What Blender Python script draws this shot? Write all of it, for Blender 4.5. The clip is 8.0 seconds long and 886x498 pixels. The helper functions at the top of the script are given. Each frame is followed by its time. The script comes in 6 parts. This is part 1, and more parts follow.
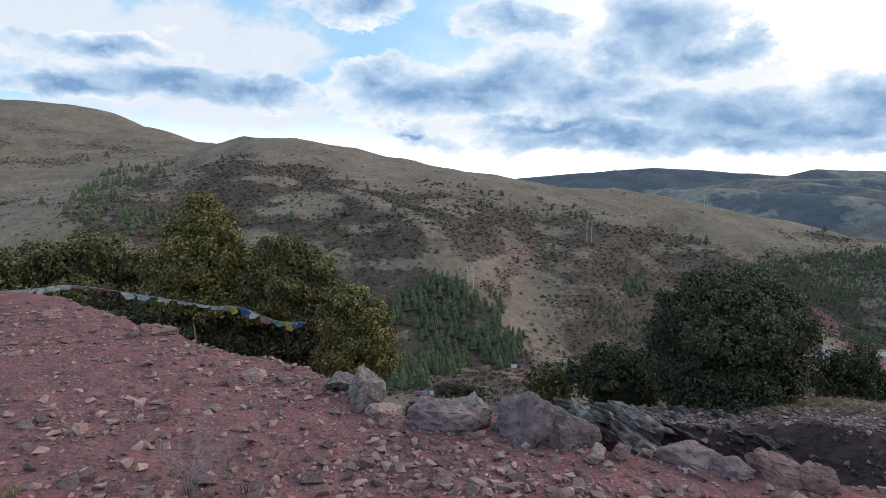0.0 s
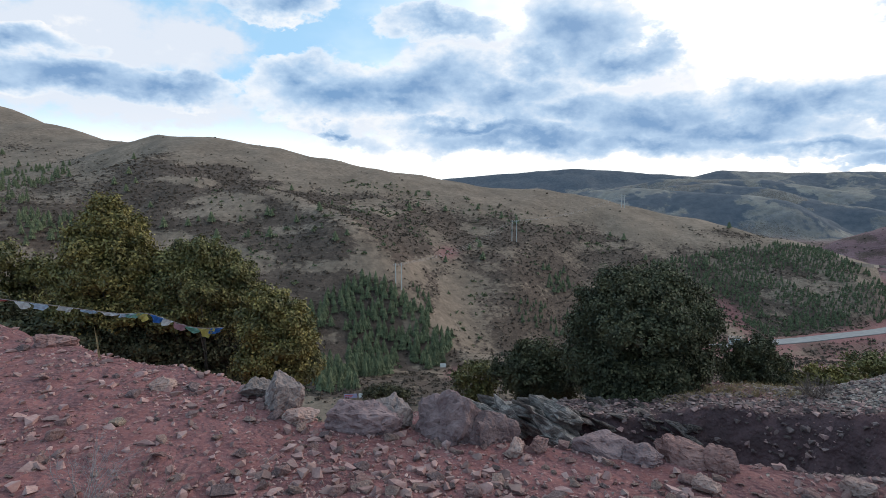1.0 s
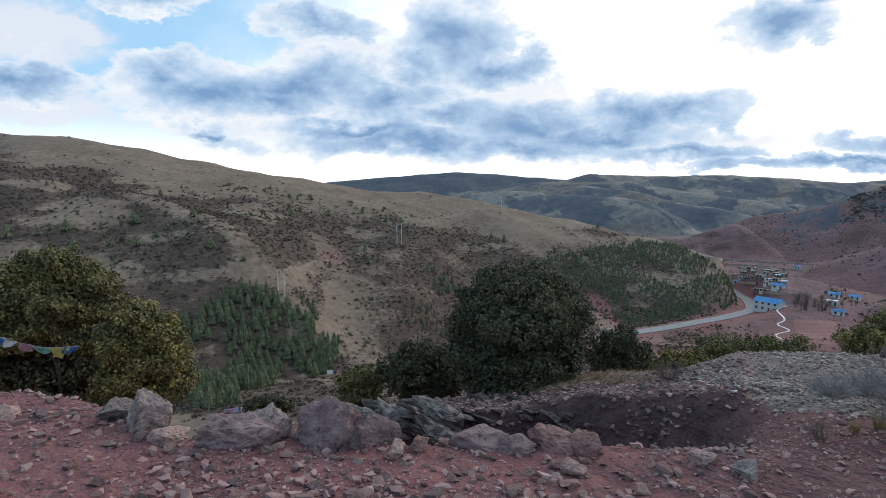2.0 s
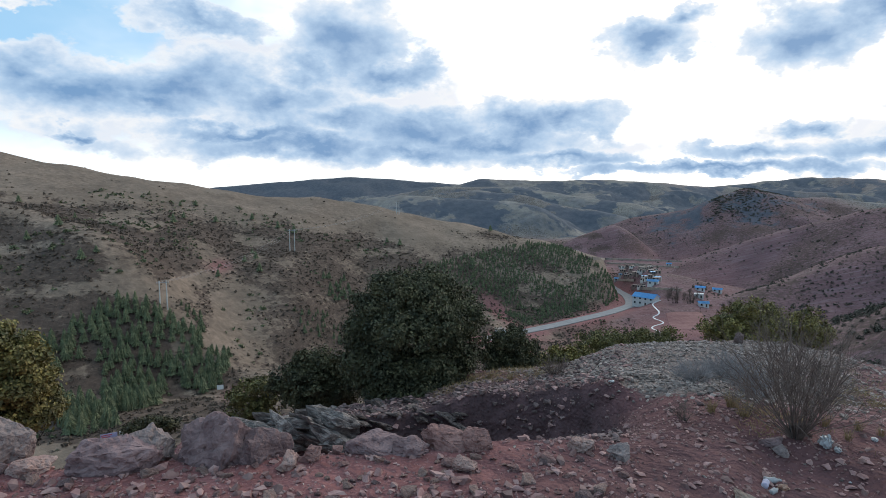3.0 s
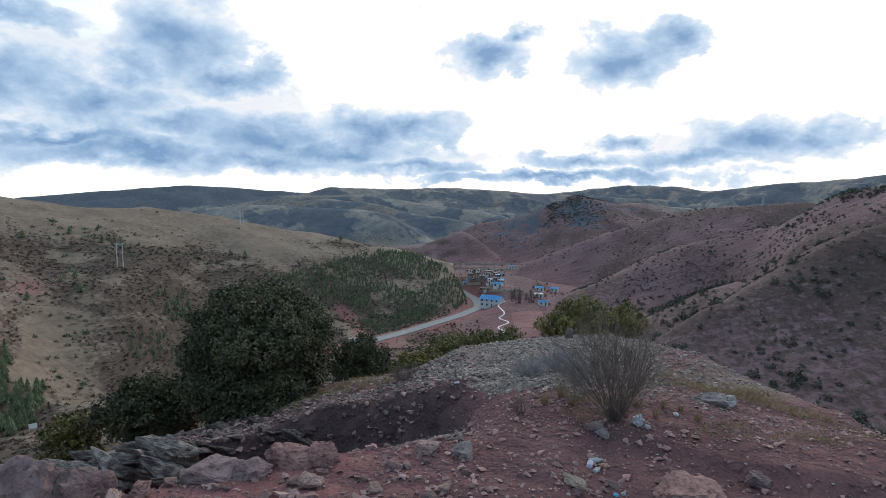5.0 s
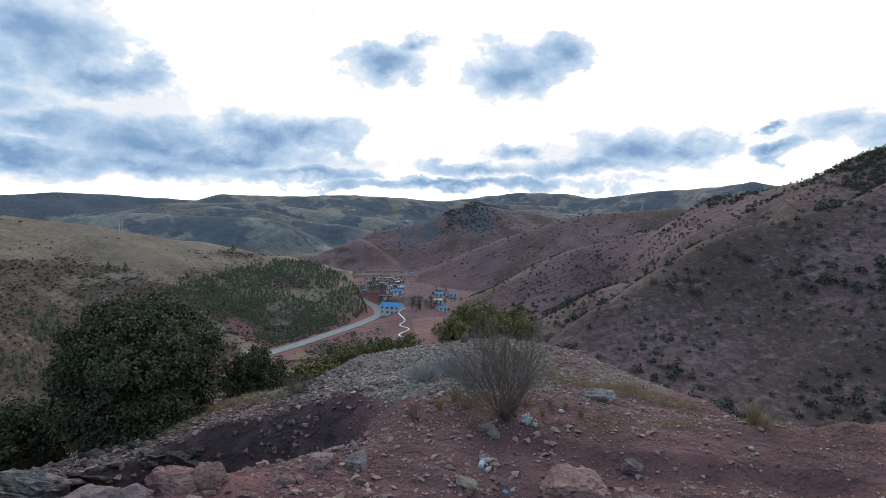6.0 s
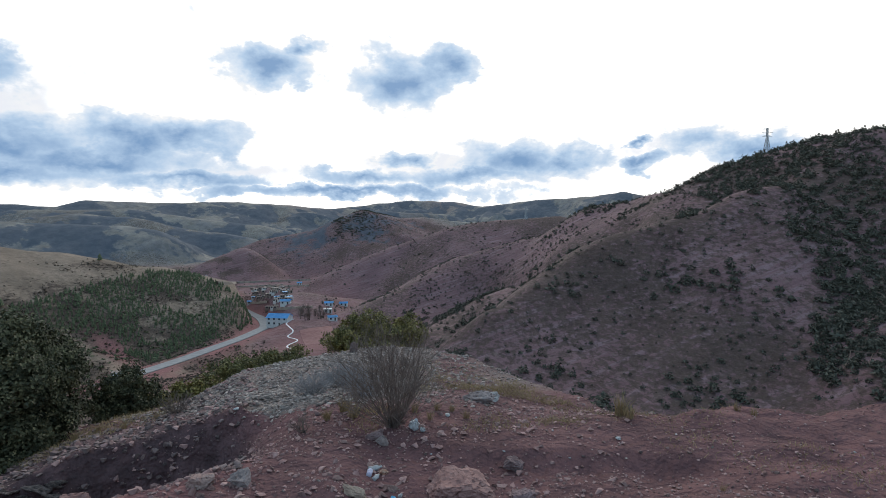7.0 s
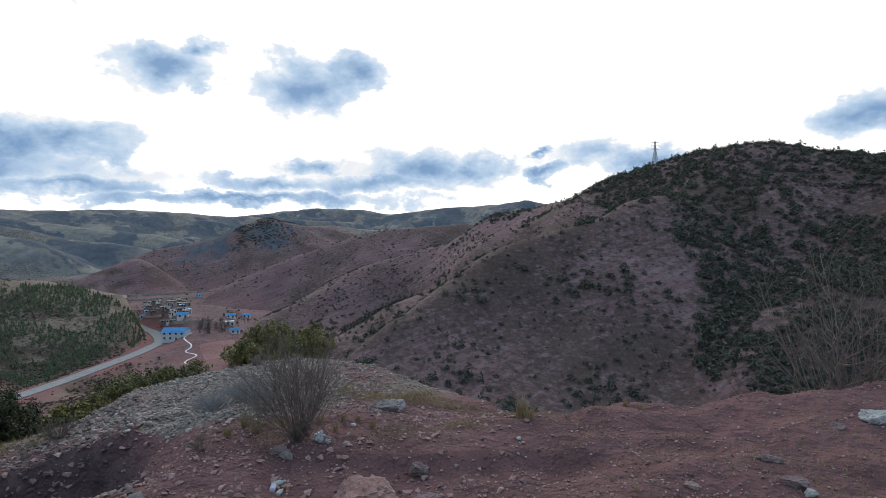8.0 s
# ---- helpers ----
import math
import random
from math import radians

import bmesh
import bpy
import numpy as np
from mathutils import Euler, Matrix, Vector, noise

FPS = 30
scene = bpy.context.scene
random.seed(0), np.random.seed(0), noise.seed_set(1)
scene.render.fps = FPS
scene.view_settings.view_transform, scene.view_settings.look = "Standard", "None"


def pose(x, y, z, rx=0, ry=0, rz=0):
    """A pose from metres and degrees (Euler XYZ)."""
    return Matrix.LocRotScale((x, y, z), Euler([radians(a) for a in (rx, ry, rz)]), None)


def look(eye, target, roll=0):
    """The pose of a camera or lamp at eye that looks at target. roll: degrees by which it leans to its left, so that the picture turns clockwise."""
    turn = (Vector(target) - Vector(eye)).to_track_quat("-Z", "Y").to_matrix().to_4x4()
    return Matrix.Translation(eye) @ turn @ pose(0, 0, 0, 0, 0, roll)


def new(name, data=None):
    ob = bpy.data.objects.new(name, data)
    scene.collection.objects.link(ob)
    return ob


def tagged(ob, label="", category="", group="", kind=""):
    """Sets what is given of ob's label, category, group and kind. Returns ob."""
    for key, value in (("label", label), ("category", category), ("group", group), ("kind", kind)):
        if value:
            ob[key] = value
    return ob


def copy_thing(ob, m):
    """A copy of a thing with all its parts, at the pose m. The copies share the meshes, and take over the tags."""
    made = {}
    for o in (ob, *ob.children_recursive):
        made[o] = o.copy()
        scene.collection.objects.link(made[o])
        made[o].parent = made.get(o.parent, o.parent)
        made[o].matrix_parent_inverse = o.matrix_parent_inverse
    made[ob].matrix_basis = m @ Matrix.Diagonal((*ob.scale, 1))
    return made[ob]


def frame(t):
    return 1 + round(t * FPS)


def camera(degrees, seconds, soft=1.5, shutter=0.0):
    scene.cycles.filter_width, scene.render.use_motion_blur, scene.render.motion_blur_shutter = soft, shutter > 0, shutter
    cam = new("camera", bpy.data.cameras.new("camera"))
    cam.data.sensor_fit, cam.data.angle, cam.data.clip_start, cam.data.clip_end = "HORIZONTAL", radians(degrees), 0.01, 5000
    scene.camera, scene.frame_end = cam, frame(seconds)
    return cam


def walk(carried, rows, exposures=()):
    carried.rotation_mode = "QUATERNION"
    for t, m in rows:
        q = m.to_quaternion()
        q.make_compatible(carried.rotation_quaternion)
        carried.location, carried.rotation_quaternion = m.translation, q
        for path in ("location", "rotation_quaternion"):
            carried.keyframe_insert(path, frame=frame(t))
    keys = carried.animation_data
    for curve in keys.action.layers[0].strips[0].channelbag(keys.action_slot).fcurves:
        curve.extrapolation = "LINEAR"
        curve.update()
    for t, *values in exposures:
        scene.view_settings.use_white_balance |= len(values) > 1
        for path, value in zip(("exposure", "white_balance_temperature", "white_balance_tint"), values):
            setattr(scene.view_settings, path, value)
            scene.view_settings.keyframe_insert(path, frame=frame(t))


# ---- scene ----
cam = camera(73.84, 8.0, 0.8)
PATH = [
    (0, pose(-0.137, 0.097, 1.588, 83.305, -0.036, -0.632)),
    (0.5, pose(-0.106, 0.116, 1.578, 83.320, -0.037, -3.584)),
    (1, pose(-0.07, 0.126, 1.571, 83.365, -0.011, -7.689)),
    (1.5, pose(-0.038, 0.12, 1.569, 83.491, 0.036, -12.884)),
    (2, pose(-0.018, 0.092, 1.574, 83.667, 0.082, -18.871)),
    (3.5, pose(0.001, 0.002, 1.591, 84.273, 0.389, -33.205)),
    (4, pose(0.008, -0.009, 1.596, 84.389, 0.517, -36.950)),
    (5.5, pose(0.044, -0.064, 1.605, 85.073, 0.571, -47.741)),
    (6, pose(0.036, -0.11, 1.617, 85.384, 0.631, -53.277)),
    (6.5, pose(0.016, -0.146, 1.629, 85.715, 0.560, -58.828)),
    (7, pose(-0.009, -0.176, 1.637, 86.025, 0.451, -63.921)),
    (7.5, pose(-0.032, -0.204, 1.645, 86.345, 0.411, -68.541)),
    (8, pose(-0.064, -0.238, 1.655, 86.719, 0.462, -72.814)),
]
walk(cam, PATH, [(0, 0.20), (3, 0.13), (5.5, 0.12), (8, 0.07)])

# ---- world and light ----
SUN_AZ, SUN_EL = 62.0, 17.0


def heading(az, el):
    a, e = radians(az), radians(el)
    return Vector((math.sin(a) * math.cos(e), math.cos(a) * math.cos(e), math.sin(e)))


def build_world():
    w = bpy.data.worlds.new("evening_sky")
    scene.world = w
    w.use_nodes = True
    nt = w.node_tree
    nt.nodes.clear()
    N, L = nt.nodes.new, nt.links.new
    out = N("ShaderNodeOutputWorld")
    tc = N("ShaderNodeTexCoord")
    sky = N("ShaderNodeTexSky")
    sky.sky_type = "NISHITA"
    sky.sun_disc = False
    sky.sun_elevation = radians(SUN_EL)
    sky.sun_rotation = radians(SUN_AZ)
    sky.altitude = 3500
    blue = N("ShaderNodeBackground")
    blue.inputs["Strength"].default_value = 0.15
    L(sky.outputs[0], blue.inputs["Color"])

    def math_node(op, a, b=None, clamp=False):
        n = N("ShaderNodeMath")
        n.operation = op
        n.use_clamp = clamp
        for i, v in enumerate((a, b)):
            if v is None:
                continue
            if isinstance(v, (int, float)):
                n.inputs[i].default_value = v
            else:
                L(v, n.inputs[i])
        return n.outputs[0]

    def ramp(v, a, b, smooth=True):
        n = N("ShaderNodeMapRange")
        n.interpolation_type = "SMOOTHSTEP" if smooth else "LINEAR"
        n.inputs["From Min"].default_value = a
        n.inputs["From Max"].default_value = b
        L(v, n.inputs["Value"])
        return n.outputs[0]

    def noise_node(scale, detail, rough, stretch, seed):
        m = N("ShaderNodeMapping")
        m.inputs["Scale"].default_value = (1, 1, stretch)
        m.inputs["Location"].default_value = (seed, seed * 0.37, 0)
        L(tc.outputs["Generated"], m.inputs["Vector"])
        n = N("ShaderNodeTexNoise")
        n.inputs["Scale"].default_value = scale
        n.inputs["Detail"].default_value = detail
        n.inputs["Roughness"].default_value = rough
        L(m.outputs[0], n.inputs["Vector"])
        return n

    warp = noise_node(9, 5, 0.62, 1.7, 3.1)
    off = N("ShaderNodeVectorMath")
    off.operation = "MULTIPLY_ADD"
    L(warp.outputs["Color"], off.inputs[0])
    off.inputs[1].default_value = (0.14, 0.14, 0.095)
    off.inputs[2].default_value = (-0.07, -0.07, -0.0475)
    moved = N("ShaderNodeVectorMath")
    moved.operation = "ADD"
    L(tc.outputs["Generated"], moved.inputs[0])
    L(off.outputs[0], moved.inputs[1])

    def puff(az, el, w_deg, h_deg):
        m = N("ShaderNodeMapping")
        m.vector_type = "TEXTURE"
        m.inputs["Location"].default_value = heading(az, el)
        m.inputs["Rotation"].default_value = (0, 0, -radians(az))
        s = 1.42
        m.inputs["Scale"].default_value = (math.sin(radians(w_deg)) * s, 0.6, math.sin(radians(h_deg)) * s)
        L(moved.outputs[0], m.inputs["Vector"])
        g = N("ShaderNodeTexGradient")
        g.gradient_type = "SPHERICAL"
        L(m.outputs[0], g.inputs["Vector"])
        return g.outputs["Fac"]

    def pile(puffs):
        total = None
        for p in puffs:
            v = puff(*p)
            total = v if total is None else math_node("MAXIMUM", total, v)
        return total

    dark = [(-2.8, 8.0, 7.5, 2.6), (-5.5, 9.6, 3.5, 2.2), (9.0, 9.4, 6.0, 2.6), (3.0, 7.2, 7.0, 1.6),
            (-7.4, 15.6, 4.6, 1.3), (7.8, 14.2, 5.5, 1.2), (20.5, 13.0, 6.5, 3.4), (16.5, 11.2, 3.5, 2.0),
            (27.0, 5.3, 9.0, 2.2), (36.0, 5.9, 5.5, 2.0), (40.5, 6.3, 4.5, 1.5), (17.0, 4.0, 16.0, 1.3),
            (27.0, 3.2, 11.0, 1.2), (40.0, 2.6, 8.0, 0.9), (60.3, 11.8, 4.2, 2.7), (64.5, 13.3, 3.2, 1.6),
            (48.4, 12.7, 3.5, 1.6), (51.0, 14.4, 1.8, 1.0), (60.8, 4.9, 2.0, 0.9), (70.5, 4.6, 5.0, 1.9),
            (66.0, 3.0, 7.0, 1.0), (75.5, 4.4, 3.5, 1.5), (57.0, 3.0, 6.5, 0.9), (87.8, 5.4, 3.8, 1.7),
            (91.2, 5.2, 2.8, 1.5), (83.0, 3.9, 2.0, 0.7), (109.0, 7.8, 4.8, 1.8),
            (55.0, 1.4, 16.0, 0.6), (82.0, 5.8, 0.9, 0.4), (-2.5, 4.9, 1.3, 0.5), (-24.0, 8.0, 9.0, 1.5),
            (-16.0, 7.6, 4.5, 1.3), (-31.0, 7.6, 5.0, 1.0), (-29.0, 10.6, 6.0, 1.1), (4.0, 8.4, 9.0, 2.2), (13.5, 8.0, 7.0, 2.0), (19.0, 6.6, 8.0, 1.7), (24.0, 10.4, 5.0, 1.6), (33.0, 4.2, 10.0, 1.5), (10.0, 5.2, 9.0, 0.9)]
    pale = [(-24.0, 11.0, 13.0, 4.6), (-32.0, 12.0, 7.0, 3.4), (-20.0, 6.5, 12.0, 1.9), (14.0, 7.0, 10.0, 3.4),
            (23.0, 9.0, 8.5, 3.2), (20.0, 4.6, 22.0, 2.2), (-14.0, 12.0, 4.0, 1.6), (5.0, 5.6, 14.0, 1.6), (30.0, 4.6, 16.0, 2.0), (12.0, 11.5, 8.0, 2.2), (40.0, 3.4, 12.0, 1.2), (68.0, 3.8, 12.0, 1.8), (89.0, 5.4, 8.0, 1.4)]
    fray = noise_node(17, 6, 0.56, 1.5, 7.7)
    fine = math_node("MULTIPLY", math_node("SUBTRACT", fray.outputs["Fac"], 0.5), 1.0)
    # beyond the clouds that are placed one by one, the broken cover simply goes on
    wide = noise_node(2.6, 4, 0.55, 2.4, 1.3)
    rest = math_node("MULTIPLY", ramp(wide.outputs["Fac"], 0.45, 0.8), 0.6)
    flat = N("ShaderNodeSeparateXYZ")
    L(tc.outputs["Generated"], flat.inputs[0])
    high = ramp(flat.outputs["Z"], 0.31, 0.45)
    rest = math_node("MULTIPLY", rest, high)
    d0 = math_node("ADD", math_node("MAXIMUM", pile(dark), rest), fine)
    p0 = math_node("ADD", pile(pale), fine)
    dark_mask = ramp(d0, 0.10, 0.30)
    pale_mask = math_node("MULTIPLY", ramp(p0, 0.10, 0.55), 0.85)

    def backdrop(rgb, strength):
        b = N("ShaderNodeBackground")
        b.inputs["Color"].default_value = (*rgb, 1)
        b.inputs["Strength"].default_value = strength
        return b

    def mix(fac, a, b):
        m = N("ShaderNodeMixShader")
        if isinstance(fac, float):
            m.inputs[0].default_value = fac
        else:
            L(fac, m.inputs[0])
        L(a.outputs[0], m.inputs[1])
        L(b.outputs[0], m.inputs[2])
        return m

    # thin bright veil, thickest round the hidden sun
    glow = N("ShaderNodeVectorMath")
    glow.operation = "DOT_PRODUCT"
    L(tc.outputs["Generated"], glow.inputs[0])
    glow.inputs[1].default_value = heading(SUN_AZ + 6, SUN_EL)
    veil_noise = noise_node(4, 4, 0.6, 2.2, 5.5)
    veil = math_node("ADD", glow.outputs["Value"], math_node("MULTIPLY", math_node("SUBTRACT", veil_noise.outputs["Fac"], 0.5), 0.55))
    veil_mask = ramp(veil, 0.30, 0.90)
    low = ramp(flat.outputs["Z"], 0.14, 0.02)
    veil_mask = math_node("MAXIMUM", veil_mask, math_node("MULTIPLY", low, 0.75))
    thin = mix(0.72, blue, backdrop((0.40, 0.69, 0.95), 1.0))
    s = mix(veil_mask, thin, backdrop((1.0, 0.985, 0.955), 1.25))
    s = mix(pale_mask, s, backdrop((0.73, 0.76, 0.83), 1.0))
    shade = noise_node(9, 4, 0.55, 1.9, 9.4)
    body = math_node("ADD", d0, math_node("MULTIPLY", math_node("SUBTRACT", shade.outputs["Fac"], 0.53), 0.9))
    tone = N("ShaderNodeValToRGB")
    L(body, tone.inputs[0])
    stops = tone.color_ramp.elements
    stops[0].position, stops[0].color = 0.06, (0.92, 0.91, 0.90, 1)
    stops[1].position, stops[1].color = 0.98, (0.17, 0.31, 0.53, 1)
    for at, c in ((0.28, (0.66, 0.75, 0.86, 1)), (0.55, (0.41, 0.56, 0.75, 1))):
        stops.new(at).color = c
    heavy = N("ShaderNodeBackground")
    L(tone.outputs[0], heavy.inputs["Color"])
    heavy.inputs["Strength"].default_value = 1.0
    s = mix(math_node("MULTIPLY", dark_mask, 0.95), s, heavy)
    L(s.outputs[0], out.inputs["Surface"])


build_world()
sun = new("sun", bpy.data.lights.new("sun", "SUN"))
sun.data.energy = 0.8
sun.data.angle = radians(24)
sun.data.color = (1.0, 0.96, 0.92)
sun.matrix_world = look(heading(SUN_AZ, SUN_EL) * 50, (0, 0, 0))


# ---- materials ----
def nodes_of(name):
    m = bpy.data.materials.new(name)
    m.use_nodes = True
    return m, m.node_tree, m.node_tree.nodes["Principled BSDF"]


def surface(name, a, b, scale=4.0, rough=0.85, bump=0.3, fine=40.0, rnd=0.15, metal=0.0, depth=0.02, island=False):
    """Two colours mixed by noise at two scales, with relief; each object a little lighter or darker."""
    m, nt, bs = nodes_of(name)
    N, L = nt.nodes.new, nt.links.new
    tc = N("ShaderNodeTexCoord")
    n1, n2 = N("ShaderNodeTexNoise"), N("ShaderNodeTexNoise")
    for n, s, d in ((n1, scale, 4), (n2, fine, 3)):
        n.inputs["Scale"].default_value = s
        n.inputs["Detail"].default_value = d
        L(tc.outputs["Object"], n.inputs["Vector"])
    add = N("ShaderNodeMath")
    add.operation = "MULTIPLY_ADD"
    L(n2.outputs["Fac"], add.inputs[0])
    add.inputs[1].default_value = 0.45
    L(n1.outputs["Fac"], add.inputs[2])
    mr = N("ShaderNodeMapRange")
    L(add.outputs[0], mr.inputs["Value"])
    mr.inputs["From Min"].default_value, mr.inputs["From Max"].default_value = 0.56, 0.90
    mx = N("ShaderNodeMix")
    mx.data_type = "RGBA"
    L(mr.outputs[0], mx.inputs[0])
    mx.inputs[6].default_value, mx.inputs[7].default_value = (*a, 1), (*b, 1)
    hs = N("ShaderNodeHueSaturation")
    L(mx.outputs[2], hs.inputs["Color"])
    if island:
        rv = N("ShaderNodeNewGeometry").outputs["Random Per Island"]
    else:
        rv = N("ShaderNodeObjectInfo").outputs["Random"]
    r2 = N("ShaderNodeMapRange")
    L(rv, r2.inputs["Value"])
    r2.inputs["To Min"].default_value, r2.inputs["To Max"].default_value = 1 - rnd, 1 + rnd
    L(r2.outputs[0], hs.inputs["Value"])
    L(hs.outputs[0], bs.inputs["Base Color"])
    bs.inputs["Roughness"].default_value = rough
    bs.inputs["Metallic"].default_value = metal
    if bump:
        bp = N("ShaderNodeBump")
        bp.inputs["Strength"].default_value = bump
        bp.inputs["Distance"].default_value = depth
        L(add.outputs[0], bp.inputs["Height"])
        L(bp.outputs[0], bs.inputs["Normal"])
    return m


def leaf_material(name, a, b, rough=0.5, rnd=0.32):
    m = surface(name, a, b, 3.6, rough, 0, 11.0, rnd, island=True)
    bs = m.node_tree.nodes["Principled BSDF"]
    bs.inputs["Specular IOR Level"].default_value = 0.35
    return m


def ground_material():
    """Earth, gravel, dry grass and scrub by the land cover stored on the ground; haze is painted into the far covers.
    """
    m, nt, bs = nodes_of("earth_and_grass")
    N, L = nt.nodes.new, nt.links.new
    tc = N("ShaderNodeTexCoord")
    at = N("ShaderNodeAttribute")
    at.attribute_name = "cover"
    sep = N("ShaderNodeSeparateColor")
    L(at.outputs["Color"], sep.inputs[0])
    dist = N("ShaderNodeAttribute")
    dist.attribute_name = "wood"

    def nz(scale, detail=5, rough=0.6, stretch=None):
        n = N("ShaderNodeTexNoise")
        n.inputs["Scale"].default_value = scale
        n.inputs["Detail"].default_value = detail
        n.inputs["Roughness"].default_value = rough
        L(tc.outputs["Object"], n.inputs["Vector"])
        return n.outputs["Fac"]

    def rmp(v, a, b):
        n = N("ShaderNodeMapRange")
        n.interpolation_type = "SMOOTHSTEP"
        n.inputs["From Min"].default_value, n.inputs["From Max"].default_value = a, b
        L(v, n.inputs["Value"])
        return n.outputs[0]

    def mix(f, a, b):
        n = N("ShaderNodeMix")
        n.data_type = "RGBA"
        L(f, n.inputs[0])
        for i, v in ((6, a), (7, b)):
            if isinstance(v, tuple):
                n.inputs[i].default_value = (*v, 1)
            else:
                L(v, n.inputs[i])
        return n.outputs[2]

    def mul(a, b):
        n = N("ShaderNodeMath")
        n.operation = "MULTIPLY"
        for i, v in enumerate((a, b)):
            if isinstance(v, float):
                n.inputs[i].default_value = v
            else:
                L(v, n.inputs[i])
        return n.outputs[0]

    big, mid, small, tiny = nz(0.02), nz(0.35), nz(4.0), nz(38.0)
    grass = mix(rmp(mid, 0.3, 0.7), GRASS_A, GRASS_B)
    grass = mix(rmp(big, 0.4, 0.75), grass, GRASS_C)
    # grass turns greyer with distance: haze put into its colour
    far_haze = N("ShaderNodeAttribute")
    far_haze.attribute_name = "far_haze"
    grass = mix(far_haze.outputs["Fac"], grass, mix(rmp(nz(0.012, 8, 0.7), 0.4, 0.62), HAZY_GRASS_A, HAZY_GRASS_B))
    earth = mix(rmp(small, 0.3, 0.7), EARTH_A, EARTH_B)
    earth = mix(rmp(tiny, 0.5, 0.78), earth, EARTH_C)
    bare = N("ShaderNodeAttribute")
    bare.attribute_name = "trodden"
    earth = mix(bare.outputs["Fac"], earth, mix(rmp(nz(1.6), 0.35, 0.65), TRODDEN_A, TRODDEN_B))
    # darker earth mixed in over the hollow
    dark_earth = N("ShaderNodeAttribute")
    dark_earth.attribute_name = "dark_earth"
    earth = mix(dark_earth.outputs["Fac"], earth, mix(rmp(nz(2.6, 6, 0.7), 0.35, 0.65), DARK_EARTH_A, DARK_EARTH_B))
    redhill = mix(rmp(nz(0.09), 0.35, 0.7), HILL_A, HILL_B)
    redhill = mix(rmp(mid, 0.52, 0.75), redhill, HILL_C)
    beds = N("ShaderNodeMapping")
    beds.vector_type = "TEXTURE"
    beds.inputs["Rotation"].default_value = (radians(-27), radians(8), 0)
    beds.inputs["Scale"].default_value = (30, 30, 1.6)
    L(tc.outputs["Object"], beds.inputs["Vector"])
    layer = N("ShaderNodeTexNoise")
    layer.inputs["Scale"].default_value = 1.0
    layer.inputs["Detail"].default_value = 6
    layer.inputs["Roughness"].default_value = 0.7
    L(beds.outputs[0], layer.inputs["Vector"])
    redhill = mix(mul(rmp(layer.outputs["Fac"], 0.50, 0.62), 0.55), redhill, HILL_D)
    redhill = mix(mul(rmp(layer.outputs["Fac"], 0.47, 0.37), 0.7), redhill, HILL_B)
    gravel = mix(rmp(tiny, 0.35, 0.65), GRAVEL_A, GRAVEL_B)
    scrub = mix(rmp(nz(0.8, 6, 0.7), 0.4, 0.62), SCRUB_A, SCRUB_B)
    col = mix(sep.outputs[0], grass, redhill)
    edge = N("ShaderNodeMath")
    edge.operation = "ADD"
    L(mul(sep.outputs[2], 0.37), edge.inputs[0])
    L(mul(nz(0.42, 5, 0.62), 1.0), edge.inputs[1])
    col = mix(mul(rmp(edge.outputs[0], 0.67, 0.80), 0.74), col, scrub)
    shelf = N("ShaderNodeMapping")
    shelf.inputs["Scale"].default_value = (0.24, 0.24, 1.1)
    L(tc.outputs["Object"], shelf.inputs["Vector"])
    tufts = N("ShaderNodeTexNoise")
    tufts.inputs["Scale"].default_value = 1.0
    tufts.inputs["Detail"].default_value = 5
    tufts.inputs["Roughness"].default_value = 0.66
    L(shelf.outputs[0], tufts.inputs["Vector"])
    dots = N("ShaderNodeMath")
    dots.operation = "ADD"
    L(mul(sep.outputs[2], 0.195), dots.inputs[0])
    L(tufts.outputs["Fac"], dots.inputs[1])
    col = mix(mul(rmp(dots.outputs[0], 0.63, 0.68), 0.62), col, mix(rmp(nz(1.4, 3, 0.6), 0.4, 0.6), SCRUB_A, SCRUB_C))
    tint = N("ShaderNodeHueSaturation")
    L(col, tint.inputs["Color"])
    swing = N("ShaderNodeMapRange")
    L(nz(0.045, 9, 0.74), swing.inputs["Value"])
    swing.inputs["From Min"].default_value, swing.inputs["From Max"].default_value = 0.3, 0.7
    swing.inputs["To Min"].default_value, swing.inputs["To Max"].default_value = 0.66, 1.34
    L(swing.outputs[0], tint.inputs["Value"])
    col = tint.outputs[0]
    # woods, with the blue of distant haze mixed into their colour
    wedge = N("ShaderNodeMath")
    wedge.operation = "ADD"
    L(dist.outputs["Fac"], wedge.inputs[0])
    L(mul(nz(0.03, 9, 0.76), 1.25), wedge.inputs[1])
    col = mix(mul(rmp(wedge.outputs[0], 0.98, 1.16), 0.92), col, mix(rmp(nz(0.05, 6, 0.7), 0.35, 0.65), HAZY_WOOD_A, HAZY_WOOD_B))
    col = mix(at.outputs["Alpha"], col, earth)
    gedge = N("ShaderNodeMath")
    gedge.operation = "ADD"
    L(sep.outputs[1], gedge.inputs[0])
    L(mul(nz(6.0, 5, 0.65), 0.6), gedge.inputs[1])
    col = mix(rmp(gedge.outputs[0], 0.62, 0.95), col, gravel)
    L(col, bs.inputs["Base Color"])
    bs.inputs["Roughness"].default_value = 0.95
    bs.inputs["Specular IOR Level"].default_value = 0.15
    h = N("ShaderNodeMath")
    h.operation = "MULTIPLY_ADD"
    L(tiny, h.inputs[0])
    h.inputs[1].default_value = 0.35
    L(small, h.inputs[2])
    bp = N("ShaderNodeBump")
    bp.inputs["Strength"].default_value = 0.9
    bp.inputs["Distance"].default_value = 0.05
